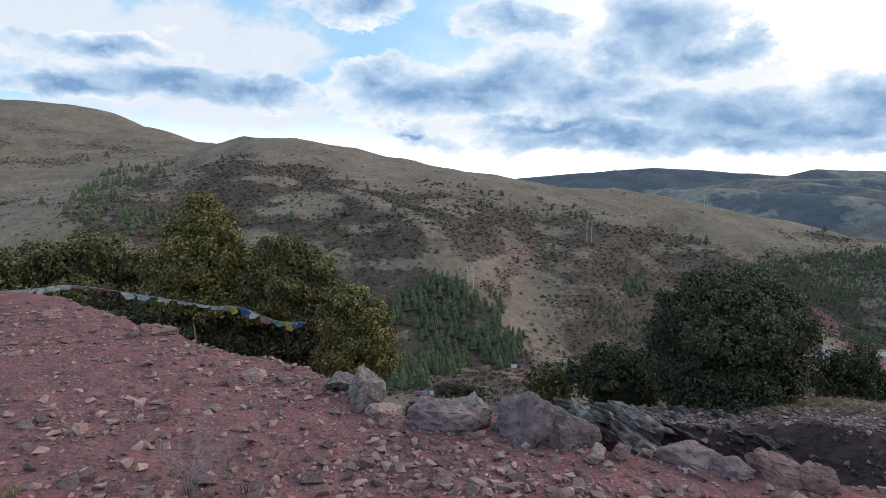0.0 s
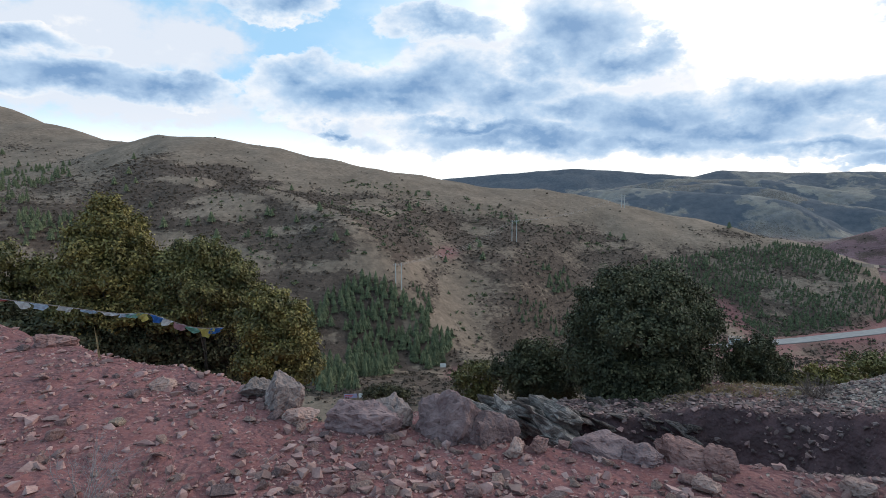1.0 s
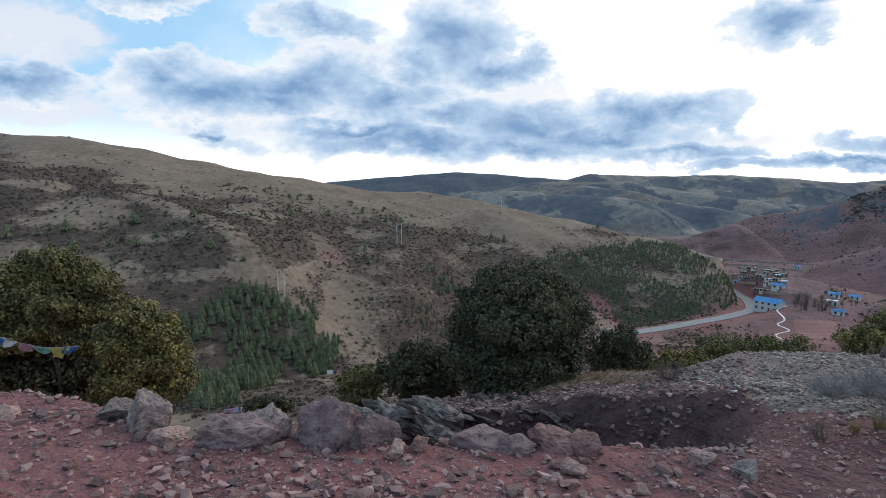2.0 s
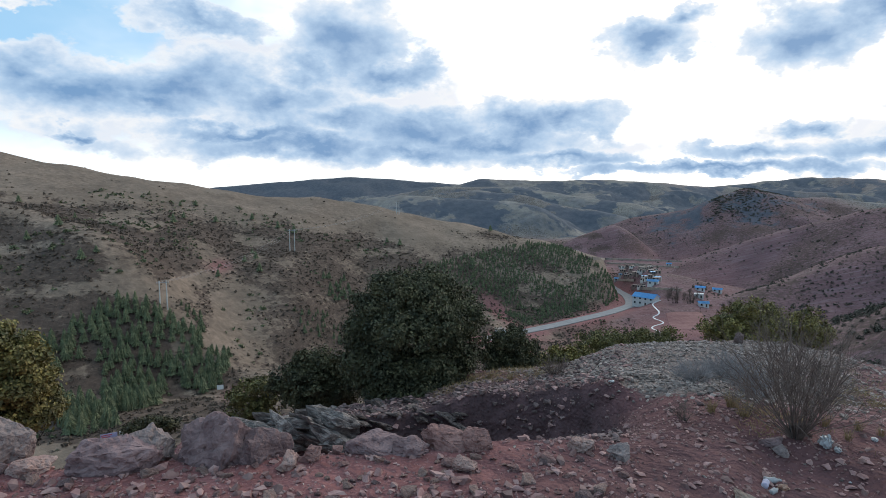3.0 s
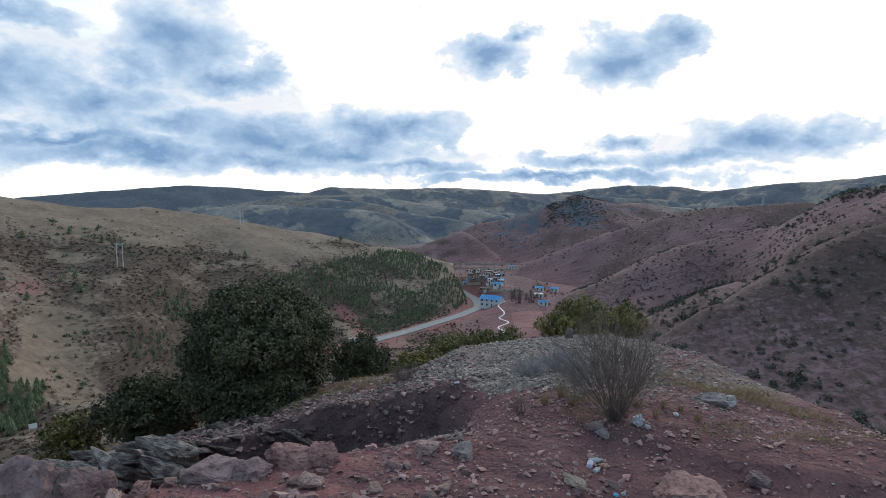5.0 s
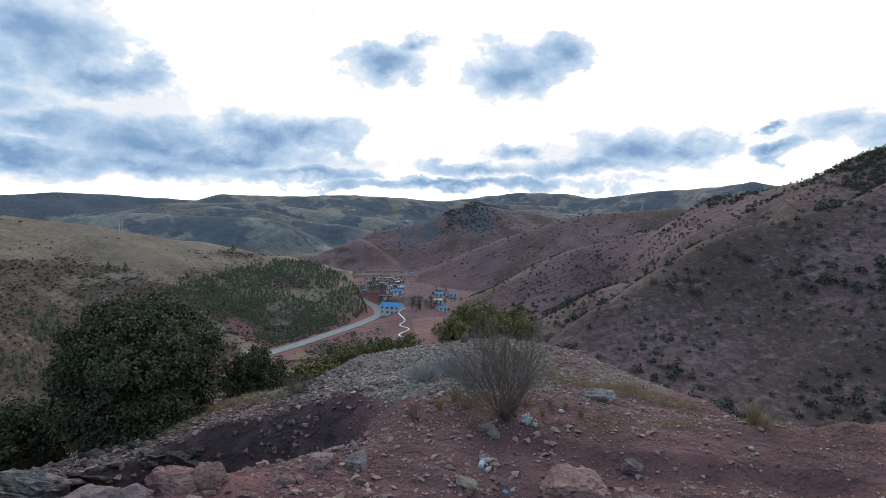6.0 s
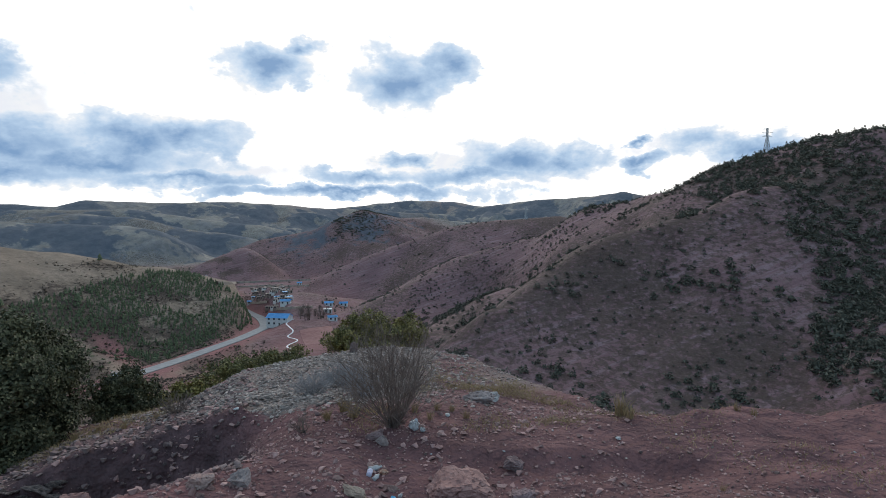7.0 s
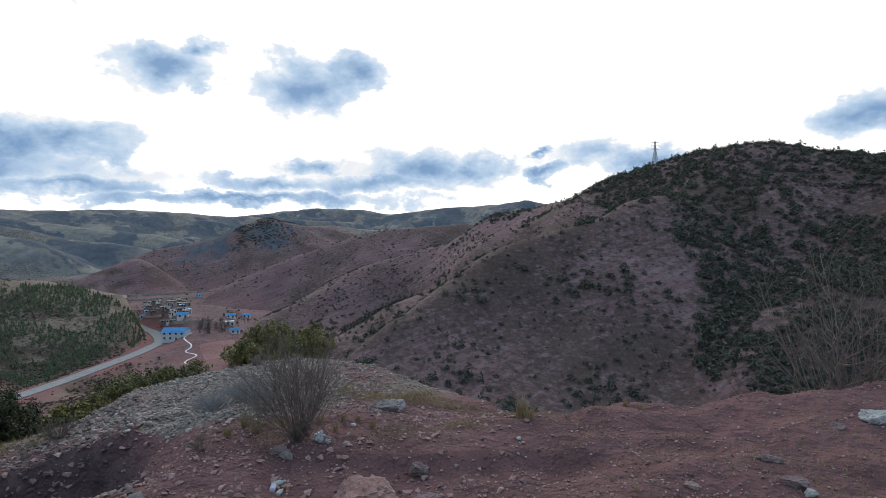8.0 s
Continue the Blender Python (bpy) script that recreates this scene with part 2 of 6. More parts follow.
    L(h.outputs[0], bp.inputs["Height"])
    bp2 = N("ShaderNodeBump")
    bp2.inputs["Strength"].default_value = 0.5
    bp2.inputs["Distance"].default_value = 1.2
    L(nz(0.5, 6, 0.65), bp2.inputs["Height"])
    L(bp.outputs[0], bp2.inputs["Normal"])
    L(bp2.outputs[0], bs.inputs["Normal"])
    return m


# far grass, greyed in place of haze
HAZY_GRASS_A, HAZY_GRASS_B = (0.245, 0.220, 0.192), (0.160, 0.155, 0.156)
GRASS_A, GRASS_B, GRASS_C = (0.268, 0.198, 0.148), (0.172, 0.128, 0.098), (0.216, 0.161, 0.121)
EARTH_A, EARTH_B, EARTH_C = (0.275, 0.121, 0.117), (0.195, 0.085, 0.084), (0.36, 0.206, 0.190)
HILL_A, HILL_B, HILL_C = (0.216, 0.124, 0.130), (0.148, 0.085, 0.089), (0.186, 0.128, 0.115)
TRODDEN_A, TRODDEN_B = (0.184, 0.092, 0.091), (0.130, 0.066, 0.066)
DARK_EARTH_A, DARK_EARTH_B = (0.135, 0.079, 0.081), (0.080, 0.049, 0.050)
GRAVEL_A, GRAVEL_B = (0.170, 0.126, 0.113), (0.260, 0.204, 0.178)
HILL_D = (0.255, 0.172, 0.184)
SCRUB_A, SCRUB_B, SCRUB_C = (0.066, 0.046, 0.039), (0.108, 0.077, 0.060), (0.096, 0.066, 0.052)
# far woods, blued in place of haze
HAZY_WOOD_A, HAZY_WOOD_B = (0.066, 0.082, 0.104), (0.104, 0.114, 0.136)
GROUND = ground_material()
ROCK_RED = surface("red_sandstone", (0.28, 0.145, 0.132), (0.39, 0.235, 0.208), 7, 0.92, 1.0, 42, 0.2, depth=0.035)
ROCK_GREY = surface("grey_limestone", (0.16, 0.12, 0.112), (0.33, 0.258, 0.236), 7, 0.92, 1.0, 42, 0.2, depth=0.035)
ROCK_DARK = surface("layered_dark_rock", (0.052, 0.038, 0.034), (0.235, 0.18, 0.158), 7, 0.92, 1.0, 42, 0.3, depth=0.035)
STONES = surface("loose_stones", (0.235, 0.125, 0.116), (0.36, 0.226, 0.200), 9, 0.92, 0.3, 60, 0.4, island=True)
CHIPS = surface("pale_stone_chips", (0.185, 0.142, 0.124), (0.345, 0.278, 0.240), 9, 0.92, 0.3, 60, 0.45, island=True)
BARK = surface("rough_bark", (0.05, 0.042, 0.035), (0.11, 0.095, 0.08), 14, 0.95, 0.5, 60, 0.1)
LEAF_DARK = leaf_material("dark_holm_leaves", (0.038, 0.041, 0.021), (0.120, 0.107, 0.050), 0.66, 0.4)
LEAF_OLIVE = leaf_material("olive_leaves", (0.088, 0.080, 0.026), (0.290, 0.226, 0.070), 0.55, 0.5)
LEAF_GREEN = leaf_material("fir_needles", (0.082, 0.098, 0.050), (0.160, 0.170, 0.086), 0.75)
SHRUB_DARK = leaf_material("hill_scrub_leaves", (0.060, 0.060, 0.046), (0.122, 0.112, 0.082), 0.85)
TWIG = surface("bare_twigs", (0.13, 0.090, 0.074), (0.21, 0.152, 0.126), 8, 0.9, 0, 30, 0.15)
TWIG_PALE = surface("grey_dry_twigs", (0.22, 0.20, 0.20), (0.33, 0.305, 0.30), 8, 0.9, 0, 30, 0.15)
STRAW = leaf_material("dry_grass", (0.25, 0.172, 0.085), (0.37, 0.262, 0.135), 0.9, 0.3)
ASPHALT = surface("pale_worn_concrete_road", (0.22, 0.22, 0.225), (0.29, 0.285, 0.28), 0.4, 0.9, 0.2, 4, 0.05)
PLASTER = surface("whitewashed_wall", (0.62, 0.60, 0.57), (0.74, 0.72, 0.68), 0.8, 0.9, 0.2, 6, 0.25)
ROOF_BLUE = surface("blue_sheet_roof", (0.09, 0.38, 0.70), (0.13, 0.45, 0.76), 0.6, 0.45, 0.1, 5, 0.15)
ROOF_GREY = surface("earthen_roof", (0.24, 0.18, 0.15), (0.33, 0.27, 0.23), 0.7, 0.9, 0.2, 5, 0.3)
STEEL = surface("galvanised_steel", (0.30, 0.31, 0.32), (0.42, 0.43, 0.44), 3, 0.5, 0.1, 20, 0.1, metal=0.6)
POLE = surface("concrete_pole", (0.46, 0.45, 0.43), (0.56, 0.55, 0.53), 3, 0.9, 0.2, 20, 0.1)
GLASS_DARK = surface("dark_window_glass", (0.03, 0.035, 0.045), (0.05, 0.055, 0.065), 2, 0.2, 0, 9, 0.1)
WATER = surface("frozen_stream", (0.38, 0.40, 0.43), (0.52, 0.53, 0.56), 0.6, 0.4, 0.1, 5, 0.05)
LEAF_MID = leaf_material("mid_green_leaves", (0.066, 0.066, 0.024), (0.215, 0.182, 0.062), 0.55, 0.48)
ROCK_PURPLE = surface("purplish_grey_rock", (0.160, 0.096, 0.095), (0.275, 0.180, 0.172), 7, 0.92, 1.0, 42, 0.2, depth=0.035)
ROCK_TAN = surface("tan_rock", (0.30, 0.205, 0.155), (0.42, 0.31, 0.235), 7, 0.92, 1.0, 42, 0.15, depth=0.035)
ROCK_TANRED = surface("pinkish_tan_rock", (0.29, 0.172, 0.145), (0.40, 0.27, 0.23), 7, 0.92, 1.0, 42, 0.15, depth=0.035)
ROCK_DARKRED = surface("dark_red_rock", (0.13, 0.08, 0.075), (0.2, 0.14, 0.13), 7, 0.92, 1.0, 42, 0.15, depth=0.035)
ROCK_PINKGREY = surface("pinkish_grey_rock", (0.185, 0.135, 0.125), (0.36, 0.272, 0.245), 7, 0.92, 1.0, 42, 0.2, depth=0.035)
ROCK_BED = surface("pale_grey_rock_beds", (0.105, 0.086, 0.080), (0.38, 0.32, 0.285), 5, 0.92, 1.0, 30, 0.3, depth=0.05)
ROCK_WHITE = surface("white_quartz", (0.34, 0.30, 0.28), (0.50, 0.455, 0.425), 6, 0.8, 0.3, 40, 0.1)
GULLY_STONES = surface("gully_rubble", (0.090, 0.058, 0.055), (0.21, 0.145, 0.132), 6, 0.92, 0.3, 50, 0.4, island=True)
TWIG_DARK = surface("dark_stump", (0.035, 0.03, 0.028), (0.07, 0.06, 0.05), 12, 0.95, 0.3, 50, 0.1)
SHRUB_BROWN = leaf_material("brown_scrub", (0.082, 0.060, 0.047), (0.158, 0.118, 0.086), 0.9)
ROCK_RUST = surface("rusty_rock", (0.20, 0.098, 0.086), (0.32, 0.180, 0.155), 7, 0.92, 1.0, 42, 0.15, depth=0.035)


# ---- mesh helpers ----
def mesh_from(name, verts, faces, material, smooth=False):
    """A mesh from an array of vertices and one of faces that all have as many corners."""
    v, f = np.asarray(verts, np.float32), np.asarray(faces, np.int32)
    me = bpy.data.meshes.new(name)
    me.vertices.add(len(v))
    me.vertices.foreach_set("co", v.ravel())
    n, k = f.shape
    me.loops.add(n * k)
    me.loops.foreach_set("vertex_index", f.ravel())
    me.polygons.add(n)
    me.polygons.foreach_set("loop_start", np.arange(0, n * k, k, dtype=np.int32))
    me.polygons.foreach_set("use_smooth", np.full(n, smooth))
    me.materials.append(material)
    me.update(calc_edges=True)
    return me


def part(name, bm, material, parent=None, label="", smooth=False):
    me = bpy.data.meshes.new(name)
    bm.to_mesh(me)
    bm.free()
    for p in me.polygons:
        p.use_smooth = smooth
    me.materials.append(material)
    ob = new(name, me)
    ob.parent = parent
    if label:
        ob["label"] = label
    return ob


def arrays_part(name, verts, faces, material, parent=None, label="", smooth=False):
    ob = new(name, mesh_from(name, verts, faces, material, smooth))
    ob.parent = parent
    if label:
        ob["label"] = label
    return ob


def repeated(tv, tf, places, turns, scales):
    """Copies of one small template, joined: vertices and faces."""
    n = len(places)
    c, s = np.cos(turns)[:, None], np.sin(turns)[:, None]
    v = tv[None] * scales[:, None, :]
    x = c * v[..., 0] - s * v[..., 1]
    y = s * v[..., 0] + c * v[..., 1]
    out = np.stack([x, y, v[..., 2]], -1) + places[:, None, :]
    f = tf[None] + (np.arange(n) * len(tv))[:, None, None]
    return out.reshape(-1, 3), f.reshape(-1, tf.shape[1])


def joined(pieces):
    vs, fs, base = [], [], 0
    for v, f in pieces:
        vs.append(v)
        fs.append(f + base)
        base += len(v)
    return np.concatenate(vs), np.concatenate(fs)


def bm_box(bm, x0, y0, z0, x1, y1, z1):
    m = Matrix.Translation(((x0 + x1) / 2, (y0 + y1) / 2, (z0 + z1) / 2)) @ Matrix.Diagonal((x1 - x0, y1 - y0, z1 - z0, 1))
    return bmesh.ops.create_cube(bm, size=1, matrix=m)["verts"]


def bm_rod(bm, a, b, r0, r1=None, sides=6):
    a, b = Vector(a), Vector(b)
    d = b - a
    if d.length < 1e-6:
        return
    m = Matrix.Translation((a + b) / 2) @ d.to_track_quat("Z", "Y").to_matrix().to_4x4()
    bmesh.ops.create_cone(bm, cap_ends=True, segments=sides, radius1=r0, radius2=r0 if r1 is None else r1, depth=d.length, matrix=m)


def smoothstep(a, b, x):
    t = np.clip((x - a) / (b - a), 0, 1)
    return t * t * (3 - 2 * t)


def value_noise(x, y, seed=0):
    ix, iy = np.floor(x), np.floor(y)
    fx, fy = x - ix, y - iy
    fx, fy = fx * fx * (3 - 2 * fx), fy * fy * (3 - 2 * fy)

    def corner(i, j):
        h = np.sin((ix + i) * 127.1 + (iy + j) * 311.7 + seed * 74.7) * 43758.5453
        return h - np.floor(h)
    return (corner(0, 0) * (1 - fx) + corner(1, 0) * fx) * (1 - fy) + (corner(0, 1) * (1 - fx) + corner(1, 1) * fx) * fy


def fbm(x, y, size, octaves=4, seed=0, gain=0.5):
    """Noise from -1 to 1 with its largest forms about as wide as size."""
    total, amp, norm, f = 0, 1.0, 0, 1.0 / size
    for o in range(octaves):
        total = total + amp * (value_noise(x * f + o * 17.3, y * f - o * 9.1, seed + o) * 2 - 1)
        norm += amp
        amp *= gain
        f *= 2.03
    return total / norm


# ---- the land ----
EYE = 1.6
# crests of the hills: bearing, range and elevation seen from the lookout
HILL_GRASS = [(-24.5, 500, 1.0), (-20.3, 515, 3.1), (-17.8, 520, 3.9), (-13.4, 490, 3.8), (-8.2, 470, 3.0), (-3.9, 460, 2.1), (1.5, 450, 1.1),
              (8.0, 450, -0.05), (12.3, 455, -0.8), (16.7, 470, -0.75), (22.4, 470, -1.7), (29.7, 465, -3.3), (37.0, 450, -4.85), (40.4, 430, -6.0), (43.6, 405, -8.2), (45.0, 388, -10.2)]
HILL_BACK = [(-75, 900, 3.0), (-48, 900, 5.3), (-35.7, 850, 6.0), (-33.2, 800, 6.1), (-30.1, 760, 5.9), (-26.1, 700, 4.5), (-22.1, 640, 3.4), (-19.0, 600, 3.0), (-14, 640, 1.5)]
RANGE_BLUE = [(-2, 4400, -1.5), (8.4, 4500, 0.2), (13.1, 4500, 0.6), (20.1, 4400, 1.1), (25.4, 4400, 0.75), (31, 4300, 0.3), (40, 4300, -0.3)]
RANGE_TAN = [(18, 2400, -2.2), (22.7, 2300, -1.1), (28.6, 2250, 0.35), (30.8, 2200, 0.3), (33.0, 2100, 0.85), (36.8, 2200, 0.6), (44.8, 2300, 0.7), (49.0, 2300, 0.3), (54.8, 2400, 0.0), (64, 2500, -0.6)]
RANGE_FAR = [(47, 3600, -0.3), (54.8, 3600, 0.1), (60.7, 3500, 0.75), (64.8, 3400, 0.6), (67.5, 3200, 0.1), (73.9, 3000, 0.75), (78.2, 2900, 0.95), (81.0, 2800, 1.4), (83.2, 2800, 0.95), (86.0, 2700, 1.2), (95, 2700, 1.0), (120, 2700, 1.0)]
RIDGE_TOP = [(25, 2000, -0.6), (27.6, 2000, 0.05), (31.6, 1950, 0.15), (35.7, 1900, 0.15), (41.0, 1850, -0.8), (44.9, 1800, -1.25), (48.6, 1750, -1.9), (52, 1700, -2.8)]
RIDGE_MID = [(26, 1700, -1.3), (29.0, 1700, -0.5), (32.6, 1680, -0.3), (35.7, 1650, -0.55), (39.2, 1600, -1.35), (42.7, 1560, -2.1), (47.5, 1500, -2.9), (51, 1450, -3.9)]
RIDGE_LOW = [(17, 1500, -1.9), (22.4, 1450, -0.9), (25.2, 1420, -0.75), (29.5, 1400, -1.1), (35.6, 1340, -1.25), (37.4, 1320, -1.6), (38.8, 1280, -2.5), (39.8, 1240, -4.7)]
HILL_LOW = [(38.6, 940, -6.2), (40.0, 930, -5.5), (42.5, 920, -4.4), (45.1, 930, -3.4), (46.9, 960, -4.8), (48.5, 980, -6.2)]
SPUR_DARK = [(38.5, 1150, -6.6), (43.1, 1100, -4.3), (46.9, 1080, -2.7), (51.3, 1080, -1.9), (54.1, 1080, -0.8), (56.2, 1100, -0.1), (59.4, 1150, -0.8), (64.5, 1250, -1.3), (74, 1300, -1.0)]
SPUR_RED = [(49.7, 700, -7.7), (54.1, 700, -5.5), (59.4, 710, -3.5), (64.6, 720, -1.9), (68.0, 740, -1.3), (75, 760, -0.9)]
HILL_RED = [(51.0, 400, -12.0), (53.0, 430, -10.6), (59.5, 460, -8.1), (66.1, 500, -4.6), (73.1, 500, -2.7), (78.2, 480, 0.0), (84.5, 450, 1.2), (86.0, 440, 1.35), (87.6, 430, 2.6), (89.6, 420, 3.6),
            (92.1, 415, 4.4), (96.8, 410, 5.4), (102.8, 400, 5.6), (105.6, 400, 4.75), (109.6, 390, 4.3), (125, 380, 4.0), (150, 380, 3.0)]
SPUR_NEAR = [(70.5, 210, -11.8), (74.5, 235, -7.9), (79.1, 265, -3.6), (85, 290, -2.3), (92.1, 290, -1.9), (99.2, 265, -4.6), (104.7, 250, -5.8), (112, 230, -8)]


def plan(rows):
    out = []
    for az, r, el in rows:
        a = radians(az)
        out.append((r * math.sin(a), r * math.cos(a), EYE + r * math.tan(radians(el))))
    return np.array(out)


def ridge(x, y, rows, slope, round_off, folds=1.0):
    """Height of a hill that falls away evenly on both sides of its crest."""
    p = plan(rows)
    off, crest = [], []
    for a, b in zip(p[:-1], p[1:]):
        d = b - a
        u = np.clip(((x - a[0]) * d[0] + (y - a[1]) * d[1]) / (d[0] ** 2 + d[1] ** 2), 0, 1)
        off.append(np.hypot(x - a[0] - u * d[0], y - a[1] - u * d[1]))
        crest.append(a[2] + u * d[2])
    best = np.minimum.reduce(off)
    total, high = 0, 0
    for q, h in zip(off, crest):
        w = np.exp(-(q - best) / (4 + 0.12 * best))
        total, high = total + w, high + w * h
    return high / total - slope * folds * best * best / (best + round_off), best


def bump_line(x, y, pts, width):
    best = np.full(x.shape, 1e9)
    p = [(r * math.sin(radians(a)), r * math.cos(radians(a))) for a, r in pts]
    for a, b in zip(p[:-1], p[1:]):
        dx, dy = b[0] - a[0], b[1] - a[1]
        u = np.clip(((x - a[0]) * dx + (y - a[1]) * dy) / (dx * dx + dy * dy), 0, 1)
        best = np.minimum(best, np.hypot(x - a[0] - u * dx, y - a[1] - u * dy))
    return np.exp(-(best / width) ** 2)


HILLS = [(HILL_GRASS, 0.235, 14), (HILL_BACK, 0.27, 22), (RIDGE_TOP, 0.33, 30), (RIDGE_MID, 0.33, 26), (RIDGE_LOW, 0.34, 24), (HILL_LOW, 0.42, 18), (RANGE_BLUE, 0.3, 60), (RANGE_TAN, 0.24, 45), (RANGE_FAR, 0.28, 50),
         (SPUR_DARK, 0.36, 22), (SPUR_RED, 0.4, 16), (HILL_RED, 0.42, 14), (SPUR_NEAR, 0.42, 16)]
EDGE = [(-180, -4.5), (-75, -5), (-50, -7.5), (-36.7, -8.6), (-33, -9.5), (-29.1, -11.5), (-24.8, -13.5), (-22.5, -14.9), (-16.1, -16.8), (-11.9, -18.4), (-5.3, -22.3), (-1.9, -22.9), (5, -23.6),
        (16.2, -25.3), (21.9, -25.0), (34.6, -24.5), (39.6, -24.1), (50.5, -23.3), (60, -22), (75, -20), (81.3, -18.6), (84.6, -18.2), (89.8, -16.6), (96.2, -16.4), (99.4, -15.1), (102.8, -14.8), (110, -12.6), (130, -8), (180, -4.5)]
LIP = [(-180, 26, -2), (-50, 15, -2.5), (-36, 14, -2.8), (-10, 8.2, -2.9), (0, 7.6, -2.3), (5, 7.5, -1.5), (20, 8, -1.42), (27, 8.5, -1.5), (32, 8.7, -1.22), (37, 8.9, -1.18), (41, 9, -1.05), (45, 9.2, -0.78),
       (50, 9.5, -0.74), (55, 9.5, -0.66), (60, 9.3, -0.6), (64.2, 9, -0.58), (70.6, 8, -0.61), (75.8, 7, -0.57), (81, 5.7, -0.33), (84, 5.6, -0.4), (90, 6.2, -0.9), (110, 8.4, -0.9), (130, 13, -0.9), (180, 26, -2)]
HOLLOW = [(-180, 0), (-8, 0), (4, 0.7), (14, 1.15), (24, 1.15), (35, 1.0), (42, 0.7), (46, 0.25), (50, 0), (180, 0)]
GRAVEL_FOOT = [(-180, 8.8), (30, 8.8), (35, 7.4), (40, 6.6), (46, 5.8), (51, 5.2), (66, 5.4), (180, 5.4)]
# how far across the hollow its far wall stands
BANK = [(-180, 0.6), (10, 0.6), (22, 0.52), (30, 0.44), (38, 0.40), (48, 0.38), (180, 0.38)]
# thickets on the grass hill: bearing, elevation, half width, half height
THICKETS = [(-20, 1.0, 3.6, 0.8), (-24.5, -0.3, 3, 0.9), (-19, -1.8, 4.5, 1.1), (-13, -3.9, 4.5, 1.0), (-5.5, -1.9, 2.6, 0.7), (-2.5, -2.9, 3.0, 0.9), (1, -4.1, 3.2, 1.2), (4, -5.2, 3.2, 1.3), (7.8, -6.3, 3.0, 0.9), (-4, -6.5, 5, 1.4), (14, -3.9, 3.4, 1.0), (20.5, -5.3, 3, 1.0), (24.2, -7, 2.6, 1.4),
            (15, -9.2, 2.6, 1.3), (13, -6.3, 1.8, 0.8), (-28, -1.6, 3, 1.3), (19, -11.6, 3, 1.4), (34, -4.9, 2.4, 0.5), (30, -6.4, 2, 0.6), (0, -13, 6, 2.4), (5, -5.0, 3.6, 1.6), (16.5, -12.5, 2.6, 1.8)]


def lookup(az, rows, col=1):
    t = np.array(rows, float)
    return np.interp(az, t[:, 0], t[:, col])


# the lookout is no single spot: where one stands while facing each bearing
STAND = [(-180, -0.1, -0.07), (-70, -0.137, 0.097), (0.6, -0.137, 0.097), (7.7, -0.070, 0.126), (12.9, -0.038, 0.120), (18.9, -0.018, 0.092), (33.2, 0.001, 0.002), (37, 0.008, -0.009), (47.7, 0.044, -0.064),
         (53.3, 0.036, -0.110), (58.8, 0.016, -0.146), (63.9, -0.009, -0.176), (68.5, -0.032, -0.204), (72.8, -0.064, -0.238), (115, -0.064, -0.238), (180, -0.1, -0.07)]


def stand(az):
    return lookup(az, STAND), lookup(az, STAND, 2)


def near_land(x, y):
    r = np.hypot(x, y)
    sx, sy = stand(np.degrees(np.arctan2(x, y)))
    settle = smoothstep(0.6, 2.2, r)
    dx, dy = x - sx * settle, y - sy * settle
    r = np.hypot(dx, dy)
    az = np.degrees(np.arctan2(dx, dy))
    s = 0.045 * np.clip(np.cos(np.radians(az - 55)), 0, 1)
    e = EYE / (np.tan(np.radians(-lookup(az, EDGE))) - s)
    e = e + 0.10 * fbm(x, y, 0.7, 3, 21)
    h = np.maximum(lookup(az, LIP), e + 0.6)
    h = h + 0.25 * fbm(x, y, 1.3, 3, 23) * smoothstep(0, 2, h - e)
    ze, zh = -s * e, lookup(az, LIP, 2)
    u = np.clip((r - e) / (h - e), 0, 1)
    hollow = lookup(az, HOLLOW)
    wall = lookup(az, BANK)
    bank = 1 - smoothstep(wall - 0.05, wall + 0.05, u + 0.10 * fbm(x, y, 0.7, 4, 27))
    mid = ze + (zh - ze) * u - hollow * smoothstep(0.02, 0.22, u) * bank
    z = np.where(r < e, -s * r, np.where(r < h, mid, zh - 0.72 * (r - h)))
    rough = smoothstep(0.5, 2, r)
    z = z + rough * (0.035 * fbm(x, y, 1.1, 4, 31) + 0.028 * fbm(x, y, 0.28, 3, 37) + 0.12 * fbm(x, y, 2.4, 3, 39) * smoothstep(0, 1.0, r - e))
    # low soft heaps of dug earth beside the worn track
    right = smoothstep(68, 84, az)
    ledge = smoothstep(54, 58, az) * (1 - smoothstep(84, 92, az))
    z = z - 0.11 * ledge * (1 - smoothstep(4.45, 4.75, r + 0.35 * fbm(x, y, 1.5, 3, 43)))
    return z + right * (0.08 * fbm(x, y, 0.9, 3, 41) + 0.03 * fbm(x, y, 0.3, 3, 44))


def spurs(x, y, shift=0.0):
    """Long side ridges that run down the far ranges."""
    u, v = 0.35 * x - 0.94 * y, 0.94 * x + 0.35 * y
    u = u + shift
    return np.abs(fbm(u / 1.0, v / 1.8, 200, 5, 12, 0.6)) ** 0.85


